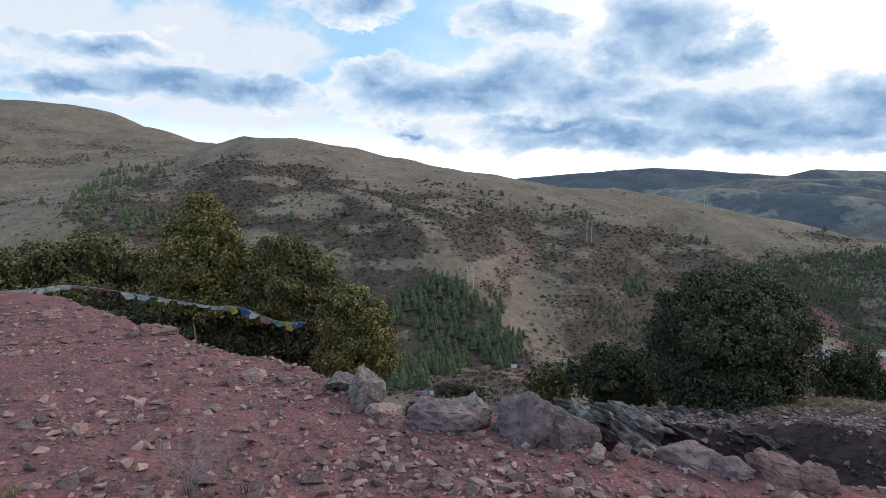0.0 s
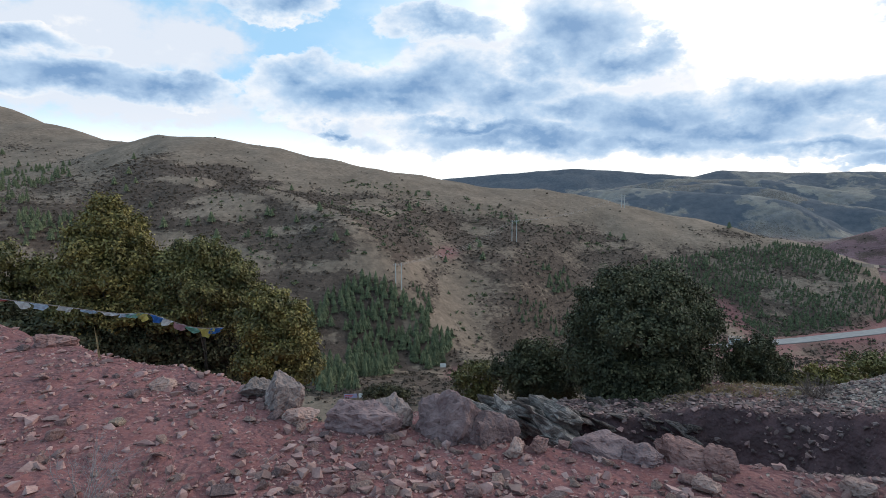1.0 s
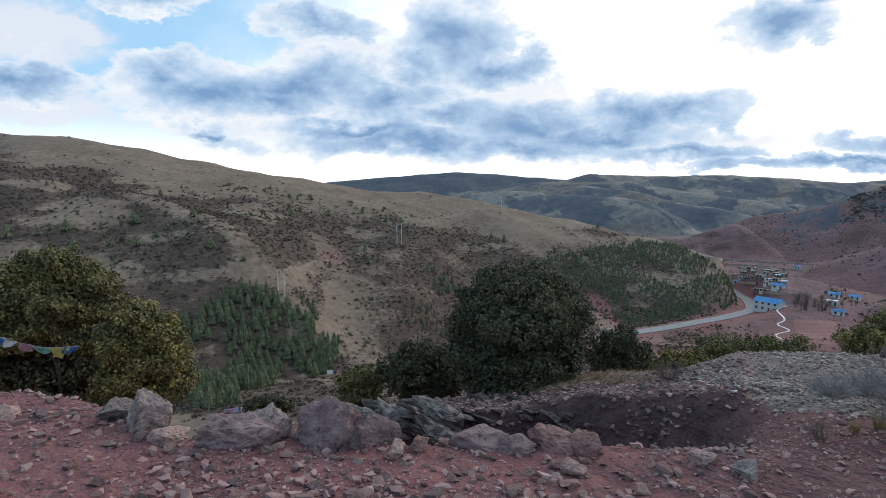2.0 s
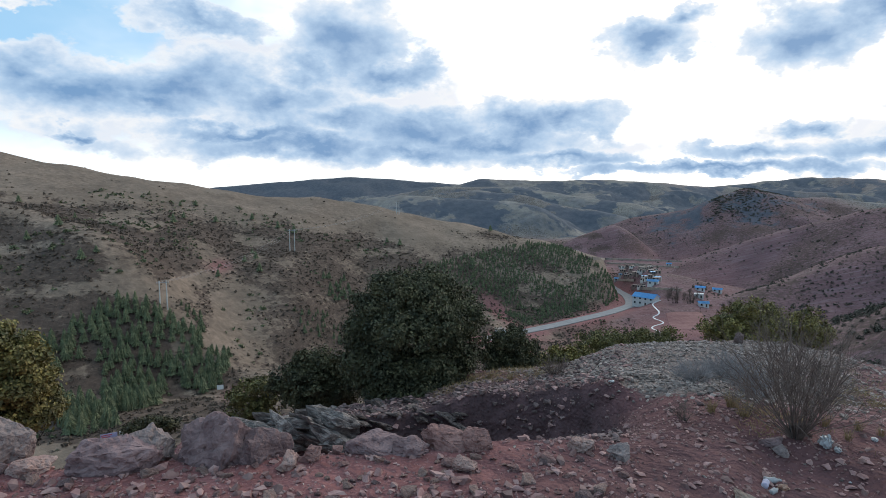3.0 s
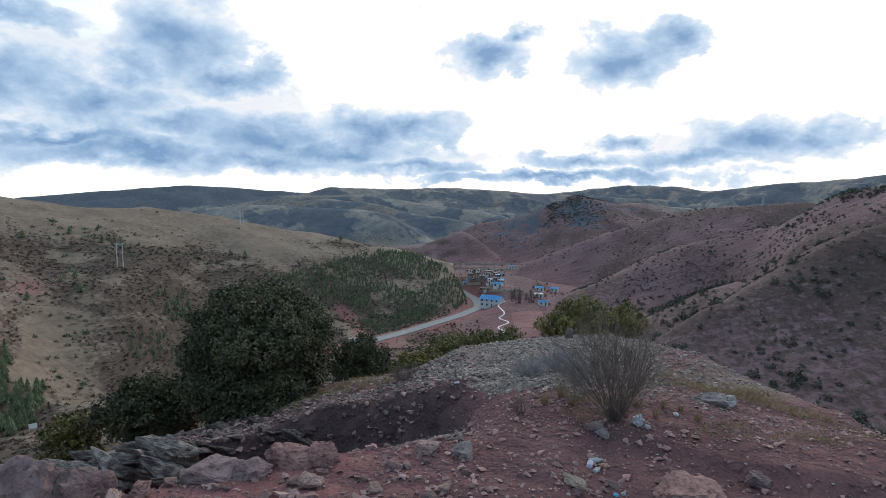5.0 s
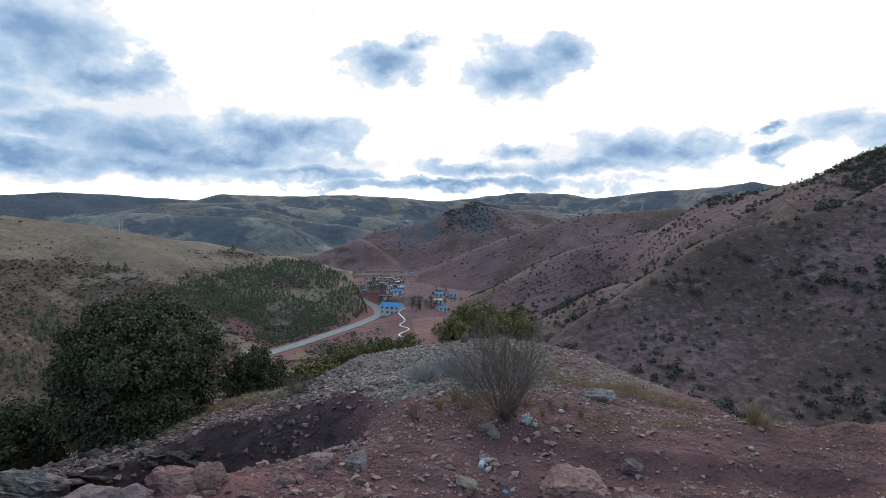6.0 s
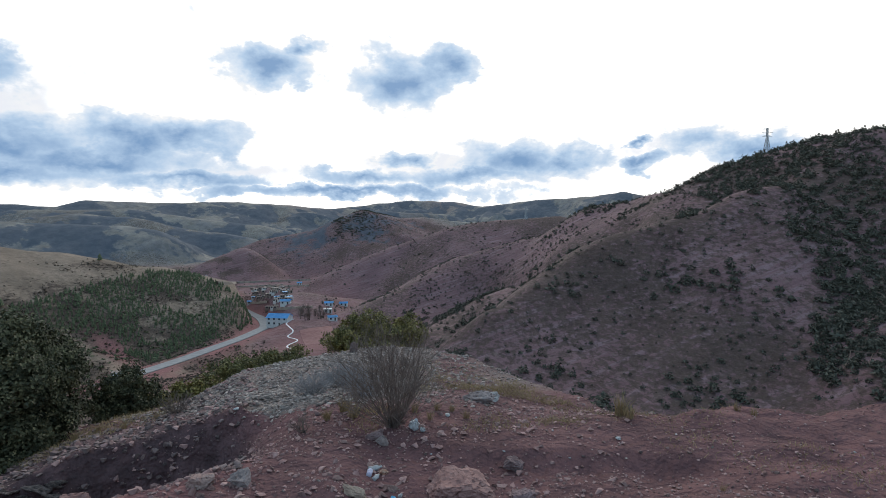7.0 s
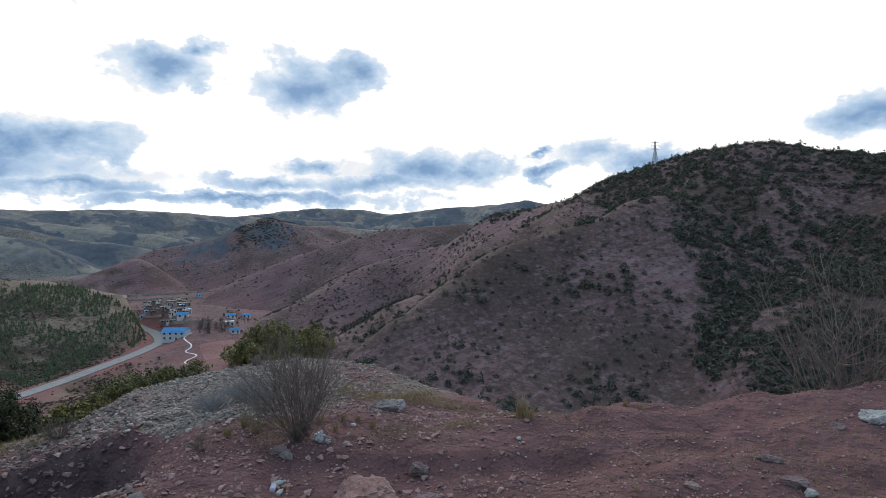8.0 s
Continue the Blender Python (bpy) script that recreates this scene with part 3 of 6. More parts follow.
def far_land(x, y):
    r = np.hypot(x, y)
    floor = np.interp(r, [0, 120, 170, 300, 480, 760, 1200, 5000], [-46, -48, -55, -73, -87, -95, -100, -110]) + 1.5 * fbm(x, y, 60, 4, 3)
    z = floor
    folds = 1 + 0.22 * fbm(x, y, 90, 3, 5)
    near_folds = np.abs(fbm(x, y, 110, 4, 11)) ** 0.8
    far = r > 600
    far_folds = np.zeros(x.shape)
    far_folds[far] = spurs(x[far], y[far])
    relief = np.clip(r / 900, 0.25, 2.2) + 0.45 * smoothstep(50, 56, np.degrees(np.arctan2(x, y)))
    for rows, slope, ro in HILLS:
        hz, d = ridge(x, y, rows, slope, ro, folds)
        k = 16.0 if rows is SPUR_NEAR else 5.0
        far_side = smoothstep(15, 120, d)
        hz = hz - relief * far_side * (10 * near_folds if rows[1][1] < 1300 else 30 * far_folds)
        t = np.clip(0.5 + 0.5 * (hz - z) / k, 0, 1)
        z = z * (1 - t) + hz * t + k * t * (1 - t)
    z = z + 7.0 * fbm(0.6 * x, y, 80, 4, 14) * smoothstep(850, 1250, r)
    z = z + 1.6 * fbm(x, y, 24, 3, 13) * smoothstep(60, 160, r)
    z = z + 7 * bump_line(x, y, [(-9, 335), (-3, 285), (3.5, 236), (8, 216)], 18)
    z = z - 7 * bump_line(x, y, [(9.5, 350), (9, 270), (8, 200)], 22)
    z = z - 6 * bump_line(x, y, [(22, 400), (21, 330), (19, 240)], 22)
    z = z + 9 * bump_line(x, y, [(93, 300), (88, 278), (82, 255), (75, 232), (69, 205)], 17)
    z = z - 9 * bump_line(x, y, [(108, 330), (102, 270), (96, 215), (90, 165)], 19)
    z = z - 8 * bump_line(x, y, [(80, 360), (74, 305), (67, 262), (62, 225)], 17)
    z = z - 7 * bump_line(x, y, [(67, 440), (63, 385), (58, 335), (54, 300)], 16)
    z = z + 5 * bump_line(x, y, [(100, 380), (95, 330), (91, 300)], 16)
    z = z - 8 * bump_line(x, y, [(52, 1000), (50.5, 930), (49.5, 880)], 26)
    z = z - 7 * bump_line(x, y, [(60, 680), (57, 640), (54.5, 610)], 20)
    z = z + 4 * bump_line(x, y, [(-20, 420), (-14, 330), (-10, 260)], 20)
    return z


def land(x, y):
    x, y = np.asarray(x, float), np.asarray(y, float)
    a = near_land(x, y)
    r = np.hypot(x, y)
    out = a.copy()
    m = r > 24
    if not m.any():
        return out
    x, y, r, a = x[m], y[m], r[m], a[m]
    b = far_land(x, y)
    k = 3.0
    t = np.clip(0.5 + 0.5 * (b - a) / k, 0, 1)
    z = a * (1 - t) + b * t + k * t * (1 - t)
    z = np.where(a > b + 3, a, z)
    q = (r > 220) & (r < 780) & (x > 0)
    if q.any():
        w, level, _ = road_weight(x[q], y[q])
        z[q] = z[q] * (1 - w) + level * w
    out[m] = z
    return out


ROAD = [(33.0, 262, -66.5), (36.2, 287, -69.5), (39.5, 312, -71.5), (42.3, 335, -72.2), (44.6, 358, -73.0), (46.1, 382, -74.2), (46.9, 410, -76.5), (46.5, 455, -79), (45.6, 500, -82.5), (44.7, 560, -86), (44.3, 640, -88), (44.2, 720, -93)]


def smooth_line(pts, n=8):
    """Points along a smooth curve through the given ones."""
    p = np.array(pts, float)
    q = np.concatenate([[2 * p[0] - p[1]], p, [2 * p[-1] - p[-2]]])
    out = []
    for i in range(1, len(q) - 2):
        for t in np.linspace(0, 1, n, endpoint=False):
            a, b, c, d = q[i - 1:i + 3]
            out.append(0.5 * (2 * b + (c - a) * t + (2 * a - 5 * b + 4 * c - d) * t * t + (3 * b - a - 3 * c + d) * t ** 3))
    out.append(p[-1])
    return np.array(out)


ROAD_LINE = smooth_line([(r * math.sin(radians(a)), r * math.cos(radians(a)), z) for a, r, z in ROAD])
ROAD_HALF = 3.6


def road_weight(x, y):
    """How far the road's bench has cut the slope, and its level."""
    best, lev = np.full(x.shape, 1e9), np.zeros(x.shape)
    for a, b in zip(ROAD_LINE[:-1:2], ROAD_LINE[2::2]):
        d = b - a
        u = np.clip(((x - a[0]) * d[0] + (y - a[1]) * d[1]) / (d[0] ** 2 + d[1] ** 2), 0, 1)
        q = np.hypot(x - a[0] - u * d[0], y - a[1] - u * d[1])
        near = q < best
        best = np.where(near, q, best)
        lev = np.where(near, a[2] + u * d[2], lev)
    return 1 - smoothstep(ROAD_HALF + 2, ROAD_HALF + 15, best), lev - 0.25, best


def scrub_density(x, y, z):
    """How thickly scrub grows: bare crests, thick lower slopes and hollows, all in patches."""
    az, r = np.degrees(np.arctan2(x, y)), np.hypot(x, y)
    crest = lookup(az, [(a, EYE + rr * math.tan(radians(e))) for a, rr, e in HILL_GRASS])
    low = smoothstep(9 - 6 * smoothstep(28, 36, az), 26 - 15 * smoothstep(28, 36, az), crest - z)
    back = lookup(az, [(a, EYE + rr * math.tan(radians(e))) for a, rr, e in HILL_BACK])
    low = np.where((az < -19) & (r > 540), 0.55 * smoothstep(14, 40, back - z), low)
    streak = fbm(0.8 * x + 0.6 * y, z * 5.5, 42, 4, 51) + 0.35 * fbm(x, y, 13, 3, 53)
    el = np.degrees(np.arctan2(z - EYE, r))
    thick = np.zeros(x.shape)
    wa, we = az + 3.0 * fbm(x, y, 55, 4, 58), el + 1.2 * fbm(x, y, 55, 4, 59)
    for a, e, w, h in THICKETS:
        thick = np.maximum(thick, np.exp(-((wa - a) / w) ** 2 - ((we - e) / h) ** 2))
    patch = smoothstep(-0.14, 0.14, streak - 0.02 + 0.55 * thick)
    patch = 0.10 + 0.9 * patch
    low = np.maximum(low, thick)
    bare = bump_line(x, y, [(6.5, 320), (8.5, 290), (10.5, 240), (12.5, 190), (12.5, 165)], 8)
    bare = np.maximum(bare, bump_line(x, y, [(-9, 335), (-3, 285), (3.5, 236), (8, 216)], 6))
    bare = np.maximum(bare, bump_line(x, y, [(-38, 330), (-33, 400), (-30, 480), (-28, 560)], 30))
    return low * patch * (1 - 0.65 * np.clip(bare * 1.3, 0, 1))


def inside(px, py, poly):
    res = np.zeros(len(px), bool)
    q = len(poly)
    for i in range(q):
        (x0, y0), (x1, y1) = poly[i], poly[(i + 1) % q]
        cross = ((y0 > py) != (y1 > py)) & (px < (x1 - x0) * (py - y0) / (y1 - y0 + 1e-12) + x0)
        res ^= cross
    return res


FIR_HILLSIDE = [(27, -7.6), (31, -6.6), (35.5, -5.6), (37.6, -5.3), (40.4, -5.6), (43.2, -6.8), (45.3, -8.6), (45.8, -10.8), (44.6, -11.3), (42.0, -11.8), (39.5, -12.5), (36.8, -13.1), (35.2, -12.2), (34.6, -10.4), (32.4, -10.2), (29.5, -9.6)]
THICK_SLOPE = [(93.0, -1.6), (96.2, -4.6), (96, -7), (97.4, -10), (98, -14.5), (112, -15), (120, -5), (120, 6), (103, 5.8), (95, 3.6), (90, 1.2), (86.0, -0.6)]


def build_ground():
    inner = np.arange(-44, 116, 0.46)
    az = np.concatenate([inner, np.arange(117, 316, 3.0)])
    ring = [0.5]
    while ring[-1] < 4900:
        ring.append(ring[-1] * 1.0135 if ring[-1] < 1200 else ring[-1] * 1.012)
    ring = np.array(ring)
    A, R = np.meshgrid(np.radians(az), ring)
    x, y = (R * np.sin(A)).ravel(), (R * np.cos(A)).ravel()
    z = land(x, y)
    n, k = len(az), len(ring)
    i, j = np.meshgrid(np.arange(k - 1), np.arange(n), indexing="ij")
    j2 = (j + 1) % n
    f = np.stack([i * n + j, i * n + j2, (i + 1) * n + j2, (i + 1) * n + j], -1).reshape(-1, 4)[:, ::-1]
    v = np.stack([x, y, z], -1)
    # the middle, under the eye
    v = np.concatenate([v, [[0, 0, float(land(np.array([0.01]), np.array([0.01]))[0])]]])
    c = len(v) - 1
    cap = np.stack([np.arange(n), np.full(n, c), np.full(n, c), (np.arange(n) + 1) % n], -1)
    me = mesh_from("ground", v, f, GROUND, True)
    me2 = bmesh.new()
    me2.from_mesh(me)
    me2.verts.ensure_lookup_table()
    for q in cap:
        me2.faces.new((me2.verts[q[3]], me2.verts[q[1]], me2.verts[q[0]])).smooth = True
    me2.to_mesh(me)
    me2.free()
    x, y, z = v.T
    r, a = np.hypot(x, y), np.degrees(np.arctan2(x, y))
    red = np.zeros(len(v))
    for rows, wide in ((SPUR_DARK, 330), (HILL_LOW, 220), (SPUR_RED, 300), (HILL_RED, 330), (SPUR_NEAR, 260)):
        red = np.maximum(red, 1 - smoothstep(wide * 0.75, wide, ridge(x, y, rows, 1, 1)[1]))
    grass_d = ridge(x, y, HILL_GRASS, 1, 1)[1]
    red = red * np.maximum(smoothstep(44, 47, a), smoothstep(700, 760, r)) * (1 - smoothstep(1120, 1240, r))
    red = np.maximum(red, smoothstep(300, 330, r) * (1 - smoothstep(1000, 1080, r)) * smoothstep(43.5, 45, a) * smoothstep(-70, -78, z))
    red = np.maximum(red, 0.25 * smoothstep(1300, 1700, r) * smoothstep(0.1, 0.4, fbm(x, y, 300, 3, 61)))
    scrub = np.where(a < 45.5, scrub_density(x, y, z), 0.46 + 0.16 * smoothstep(62, 68, a) + 0.6 * fbm(x, y, 40, 4, 55))
    scrub = np.where(r > 1150, 0.25 + 0.6 * fbm(x, y, 200, 4, 57), scrub)
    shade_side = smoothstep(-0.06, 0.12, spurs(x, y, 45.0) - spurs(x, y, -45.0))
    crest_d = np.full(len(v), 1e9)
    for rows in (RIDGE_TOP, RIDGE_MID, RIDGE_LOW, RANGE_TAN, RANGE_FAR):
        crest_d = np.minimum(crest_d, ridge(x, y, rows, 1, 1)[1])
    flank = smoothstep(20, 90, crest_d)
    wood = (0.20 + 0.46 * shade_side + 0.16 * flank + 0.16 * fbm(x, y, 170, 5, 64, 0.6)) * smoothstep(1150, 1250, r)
    # woods on the dark spur, in the same haze blue
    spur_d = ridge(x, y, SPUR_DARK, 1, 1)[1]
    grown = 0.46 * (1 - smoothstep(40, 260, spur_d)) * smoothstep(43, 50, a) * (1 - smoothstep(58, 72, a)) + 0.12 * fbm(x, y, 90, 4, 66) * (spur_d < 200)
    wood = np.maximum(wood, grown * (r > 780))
    # the farthest range lies nearly all in the painted haze blue
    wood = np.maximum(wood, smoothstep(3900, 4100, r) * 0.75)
    earth = 1 - smoothstep(26, 60, r)
    bw, _, bd = road_weight(x, y)
    earth = np.maximum(earth, (1 - smoothstep(8, 13, bd)) * smoothstep(-0.5, 0.1, fbm(x, y, 25, 3, 71)))
    fields = (1 - 0.6 * smoothstep(600, 700, r)) * smoothstep(44.5, 46, a) * (1 - smoothstep(54, 57, a)) * smoothstep(330, 370, r) * (1 - smoothstep(900, 980, r)) * smoothstep(-72, -80, z)
    earth = np.maximum(earth, 0.35 * fields)
    road_r = lookup(a, ROAD[:9])
    lower = (r < road_r + 3) * smoothstep(31, 34, a) * (1 - smoothstep(52, 56, a)) * smoothstep(70, 110, r) * (1 - smoothstep(370, 420, r)) * smoothstep(-58, -64, z)
    earth = np.maximum(earth, 0.75 * lower * smoothstep(-0.5, 0.3, fbm(x, y, 30, 4, 72)))
    el = np.degrees(np.arctan2(z - EYE, np.maximum(r, 1)))
    scar = np.exp(-((a - 8.1) / 0.9) ** 2 - ((el + 7.0) / 0.5) ** 2) + np.exp(-((a - 9.0) / 1.0) ** 2 - ((el + 18.6) / 0.5) ** 2) + np.exp(-((a - 34.4 + (el + 11.8) * 0.9) / 0.9) ** 2 - ((el + 11.8) / 1.4) ** 2)
    earth = np.maximum(earth, np.clip(1.3 * scar, 0, 0.9) * (r > 100))
    gravel = np.exp(-((a - 51) / 14.0) ** 4) * smoothstep(0, 0.7, r - lookup(a, GRAVEL_FOOT) + 0.3 * fbm(x, y, 1.2, 3, 69)) * (1 - smoothstep(10, 12, r))
    gravel = np.maximum(gravel, 0.55 * np.exp(-((a - 72) / 9.0) ** 2) * smoothstep(5.6, 7.2, r) * (1 - smoothstep(9, 11, r)))
    scrub = np.maximum(scrub, 0.45 * (1 - smoothstep(120, 240, spur_d)) * (r > 900) * (r < 1240))
    scrub = np.maximum(scrub, 0.25 * (1 - smoothstep(60, 130, ridge(x, y, HILL_LOW, 1, 1)[1])) * (r > 780))
    rough = smoothstep(8, 13, a) * (1 - smoothstep(32, 37, a)) * smoothstep(-4.5, -7, el) * (r > 110) * (r < 470)
    scrub = np.maximum(scrub, rough * (0.52 + 0.35 * fbm(x, y, 30, 4, 78)))
    firs = inside(a, el, FIR_HILLSIDE) * (r > 200) * (r < 480)
    scrub = np.maximum(scrub, 0.45 * firs)
    shady = inside(a + 3 * fbm(x, y, 45, 4, 110), el + 1.5 * fbm(x, y, 45, 4, 111), THICK_SLOPE) * (r > 80)
    scrub = np.maximum(scrub, 0.6 * shady)
    cover = np.stack([red, gravel, np.clip(scrub, 0, 1), earth], -1).astype(np.float32)
    at = me.attributes.new("cover", "FLOAT_COLOR", "POINT")
    at.data.foreach_set("color", cover.ravel())
    trodden = smoothstep(-1.5, 0.4, 0.63 * x - 0.777 * y + 0.9 * fbm(x, y, 2.2, 4, 73)) * (1 - smoothstep(40, 60, r))
    # the hollow's floor and wall take this earth colour too
    trodden = np.maximum(trodden, smoothstep(4, 12, a) * smoothstep(4.3, 4.9, r) * (1 - smoothstep(40, 60, r)) * (1 - smoothstep(46, 56, a)))
    at = me.attributes.new("trodden", "FLOAT", "POINT")
    at.data.foreach_set("value", trodden.astype(np.float32))
    # darkest earth, from behind the rim across the hollow to the gravel
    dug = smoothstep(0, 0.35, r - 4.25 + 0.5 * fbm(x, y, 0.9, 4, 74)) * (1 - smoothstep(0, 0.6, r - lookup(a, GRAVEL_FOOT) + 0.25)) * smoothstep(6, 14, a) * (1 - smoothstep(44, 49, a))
    at = me.attributes.new("dark_earth", "FLOAT", "POINT")
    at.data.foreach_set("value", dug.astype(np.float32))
    # share of haze-greyed grass, growing with range
    at = me.attributes.new("far_haze", "FLOAT", "POINT")
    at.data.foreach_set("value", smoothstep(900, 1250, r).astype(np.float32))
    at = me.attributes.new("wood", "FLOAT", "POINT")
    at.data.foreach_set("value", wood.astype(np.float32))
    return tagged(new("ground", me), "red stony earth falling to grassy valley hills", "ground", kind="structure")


build_ground()


def ground_at(x, y):
    return float(land(np.array([x]), np.array([y]))[0])


def polar(az, r, lift=0.0):
    sx, sy = stand(az)
    x, y = sx + r * math.sin(radians(az)), sy + r * math.cos(radians(az))
    return Vector((x, y, ground_at(x, y) + lift))


def build_road():
    line = ROAD_LINE
    d = np.gradient(line[:, :2], axis=0)
    d /= np.linalg.norm(d, axis=1)[:, None]
    side = np.stack([d[:, 1], -d[:, 0]], -1)
    rows = []
    for off, lift in ((-ROAD_HALF, -0.4), (-ROAD_HALF, 0.12), (0, 0.2), (ROAD_HALF, 0.12), (ROAD_HALF, -0.4)):
        rows.append(np.concatenate([line[:, :2] + side * off, line[:, 2:] + lift], 1))
    v = np.stack(rows, 1).reshape(-1, 3)
    n = len(line)
    i, j = np.meshgrid(np.arange(n - 1), np.arange(4), indexing="ij")
    f = np.stack([i * 5 + j, (i + 1) * 5 + j, (i + 1) * 5 + j + 1, i * 5 + j + 1], -1).reshape(-1, 4)
    tagged(arrays_part("road", v, f, ASPHALT), "pale concrete road winding along the valley", "road", kind="structure")


build_road()


# ---- plants ----
rng = np.random.default_rng(4)


def unit(n):
    v = rng.normal(size=(n, 3))
    return v / np.linalg.norm(v, axis=1)[:, None]


def leaves_at(points, normals, size, long=1.6):
    """A small bent leaf at every point: two triangles folded along the midrib."""
    n = len(points)
    t = np.cross(normals, unit(n))
    t /= np.linalg.norm(t, axis=1)[:, None] + 1e-9
    b = np.cross(normals, t)
    s = size * rng.uniform(0.65, 1.35, n)[:, None]
    tip, base = points + t * s * long * 0.5, points - t * s * long * 0.5
    left = points + b * s * 0.5 + normals * s * 0.18
    right = points - b * s * 0.5 + normals * s * 0.18
    v = np.stack([base, left, tip, right], 1).reshape(-1, 3)
    k = np.arange(n)[:, None] * 4
    f = np.concatenate([k + [0, 1, 2], k + [0, 2, 3]], 1).reshape(-1, 3)
    return v, f


def crown_points(lobes, count, clump, depth=(0.66, 1.06)):
    """Leaf places in clumps over the outside of several overlapping lobes, with gaps between the clumps."""
    lobes = np.array(lobes, float)
    area = (lobes[:, 3] * lobes[:, 4]) ** 1.0
    pick = rng.choice(len(lobes), size=count // 28, p=area / area.sum())
    d = unit(len(pick))
    d[:, 2] = np.where(d[:, 2] < -0.35, -d[:, 2] * 0.5, d[:, 2])
    L = lobes[pick]
    shell = rng.uniform(*depth, len(pick))[:, None]
    centre = L[:, :3] + d * np.stack([L[:, 3], L[:, 3], L[:, 4]], 1) * shell
    per = 28
    c = np.repeat(centre, per, 0)
    out = np.repeat(d, per, 0)
    o = unit(len(c)) * rng.uniform(0.2, 1.0, len(c))[:, None] * clump * np.repeat(rng.uniform(0.6, 1.35, len(pick)), per)[:, None]
    nrm = out * 0.5 + o / clump * 0.7 + unit(len(c)) * 0.6
    nrm /= np.linalg.norm(nrm, axis=1)[:, None]
    return c + o, nrm, centre


def leafy_tree(name, place, lobes, count, leaf, clump, material, label, category, trunk_r=0.09, group=""):
    """A trunk that forks into limbs, each reaching into a lobe, and a crown of single leaves."""
    root = new(name)
    root.location = place
    bm = bmesh.new()
    low = Vector((0, 0, -0.3))
    for k in range(3):
        hi = Vector((rng.uniform(-0.08, 0.08), rng.uniform(-0.08, 0.08), 0.35 + 0.1 * k))
        bm_rod(bm, low + Vector((0.07 * (k - 1), 0.03 * k, 0)), hi + Vector((0.12 * (k - 1), 0, 0)), trunk_r, trunk_r * 0.75, 7)
    part("trunk", bm, BARK, root)
    for lx, ly, lz, lr, lh in lobes:
        bm = bmesh.new()
        a = Vector((rng.uniform(-0.12, 0.12), rng.uniform(-0.05, 0.05), 0.35))
        m = Vector((lx * 0.5, ly * 0.5, lz * 0.45 + 0.1)) + Vector(rng.uniform(-0.1, 0.1, 3))
        e = Vector((lx, ly, lz))
        bm_rod(bm, a, m, trunk_r * 0.6, trunk_r * 0.4, 5)
        bm_rod(bm, m, e, trunk_r * 0.4, trunk_r * 0.2, 5)
        for _ in range(5):
            q = e + Vector(unit(1)[0]) * lr * 0.8
            bm_rod(bm, m.lerp(e, rng.uniform(0.4, 1)), q, trunk_r * 0.16, trunk_r * 0.06, 4)
        part("limb", bm, BARK, root)
    # sprigs that break the outline
    sprigs = []
    for lx, ly, lz, lr, lh in lobes:
        for _ in range(3 if name == "evergreen_bush" else 5):
            d = unit(1)[0]
            d[2] = abs(d[2])
            s = rng.uniform(0.14, 0.26) if name == "evergreen_bush" else rng.uniform(0.16, 0.34)
            sprigs.append((lx + d[0] * lr * 1.02, ly + d[1] * lr * 1.02, lz + d[2] * lh * 1.05, lr * s, lh * s * 1.5))
    pts, nrm, _ = crown_points(list(lobes) + sprigs, count, clump)
    core, turned, _ = crown_points(lobes, count * 2 // 5, clump * 1.2, (0.15, 0.66))
    v, f = joined([leaves_at(pts, nrm, leaf), leaves_at(core, turned, leaf * 1.7)])
    arrays_part("crown", v, f, material, root, label.split(" ")[0] + " small leaves in clumps")
    return tagged(root, label, category, group)


def spots(az, el, lo=1.2, hi=1500.0, steps=420):
    """Where lines of sight from the lookout, by bearing and elevation, come down on the land."""
    az, el = np.atleast_1d(np.asarray(az, float)), np.atleast_1d(np.asarray(el, float))
    r = np.geomspace(lo, hi, steps)
    a = np.radians(az)[:, None]
    sx, sy = stand(az)
    x, y = sx[:, None] + r * np.sin(a), sy[:, None] + r * np.cos(a)
    gap = EYE + r * np.tan(np.radians(el))[:, None] - land(x.ravel(), y.ravel()).reshape(x.shape)
    under = gap < 0
    k = np.clip(np.argmax(under, 1), 1, None)
    n = np.arange(len(az))
    g0, g1 = gap[n, k - 1], gap[n, k]
    u = np.clip(g0 / (g0 - g1 + 1e-9), 0, 1)
    rr = r[k - 1] + (r[k] - r[k - 1]) * u
    x, y = sx + rr * np.sin(a[:, 0]), sy + rr * np.cos(a[:, 0])
    return np.stack([x, y, land(x, y)], -1), under.any(1)


def spot(az, el, lo=1.2):
    return Vector(spots(az, el, lo)[0][0])


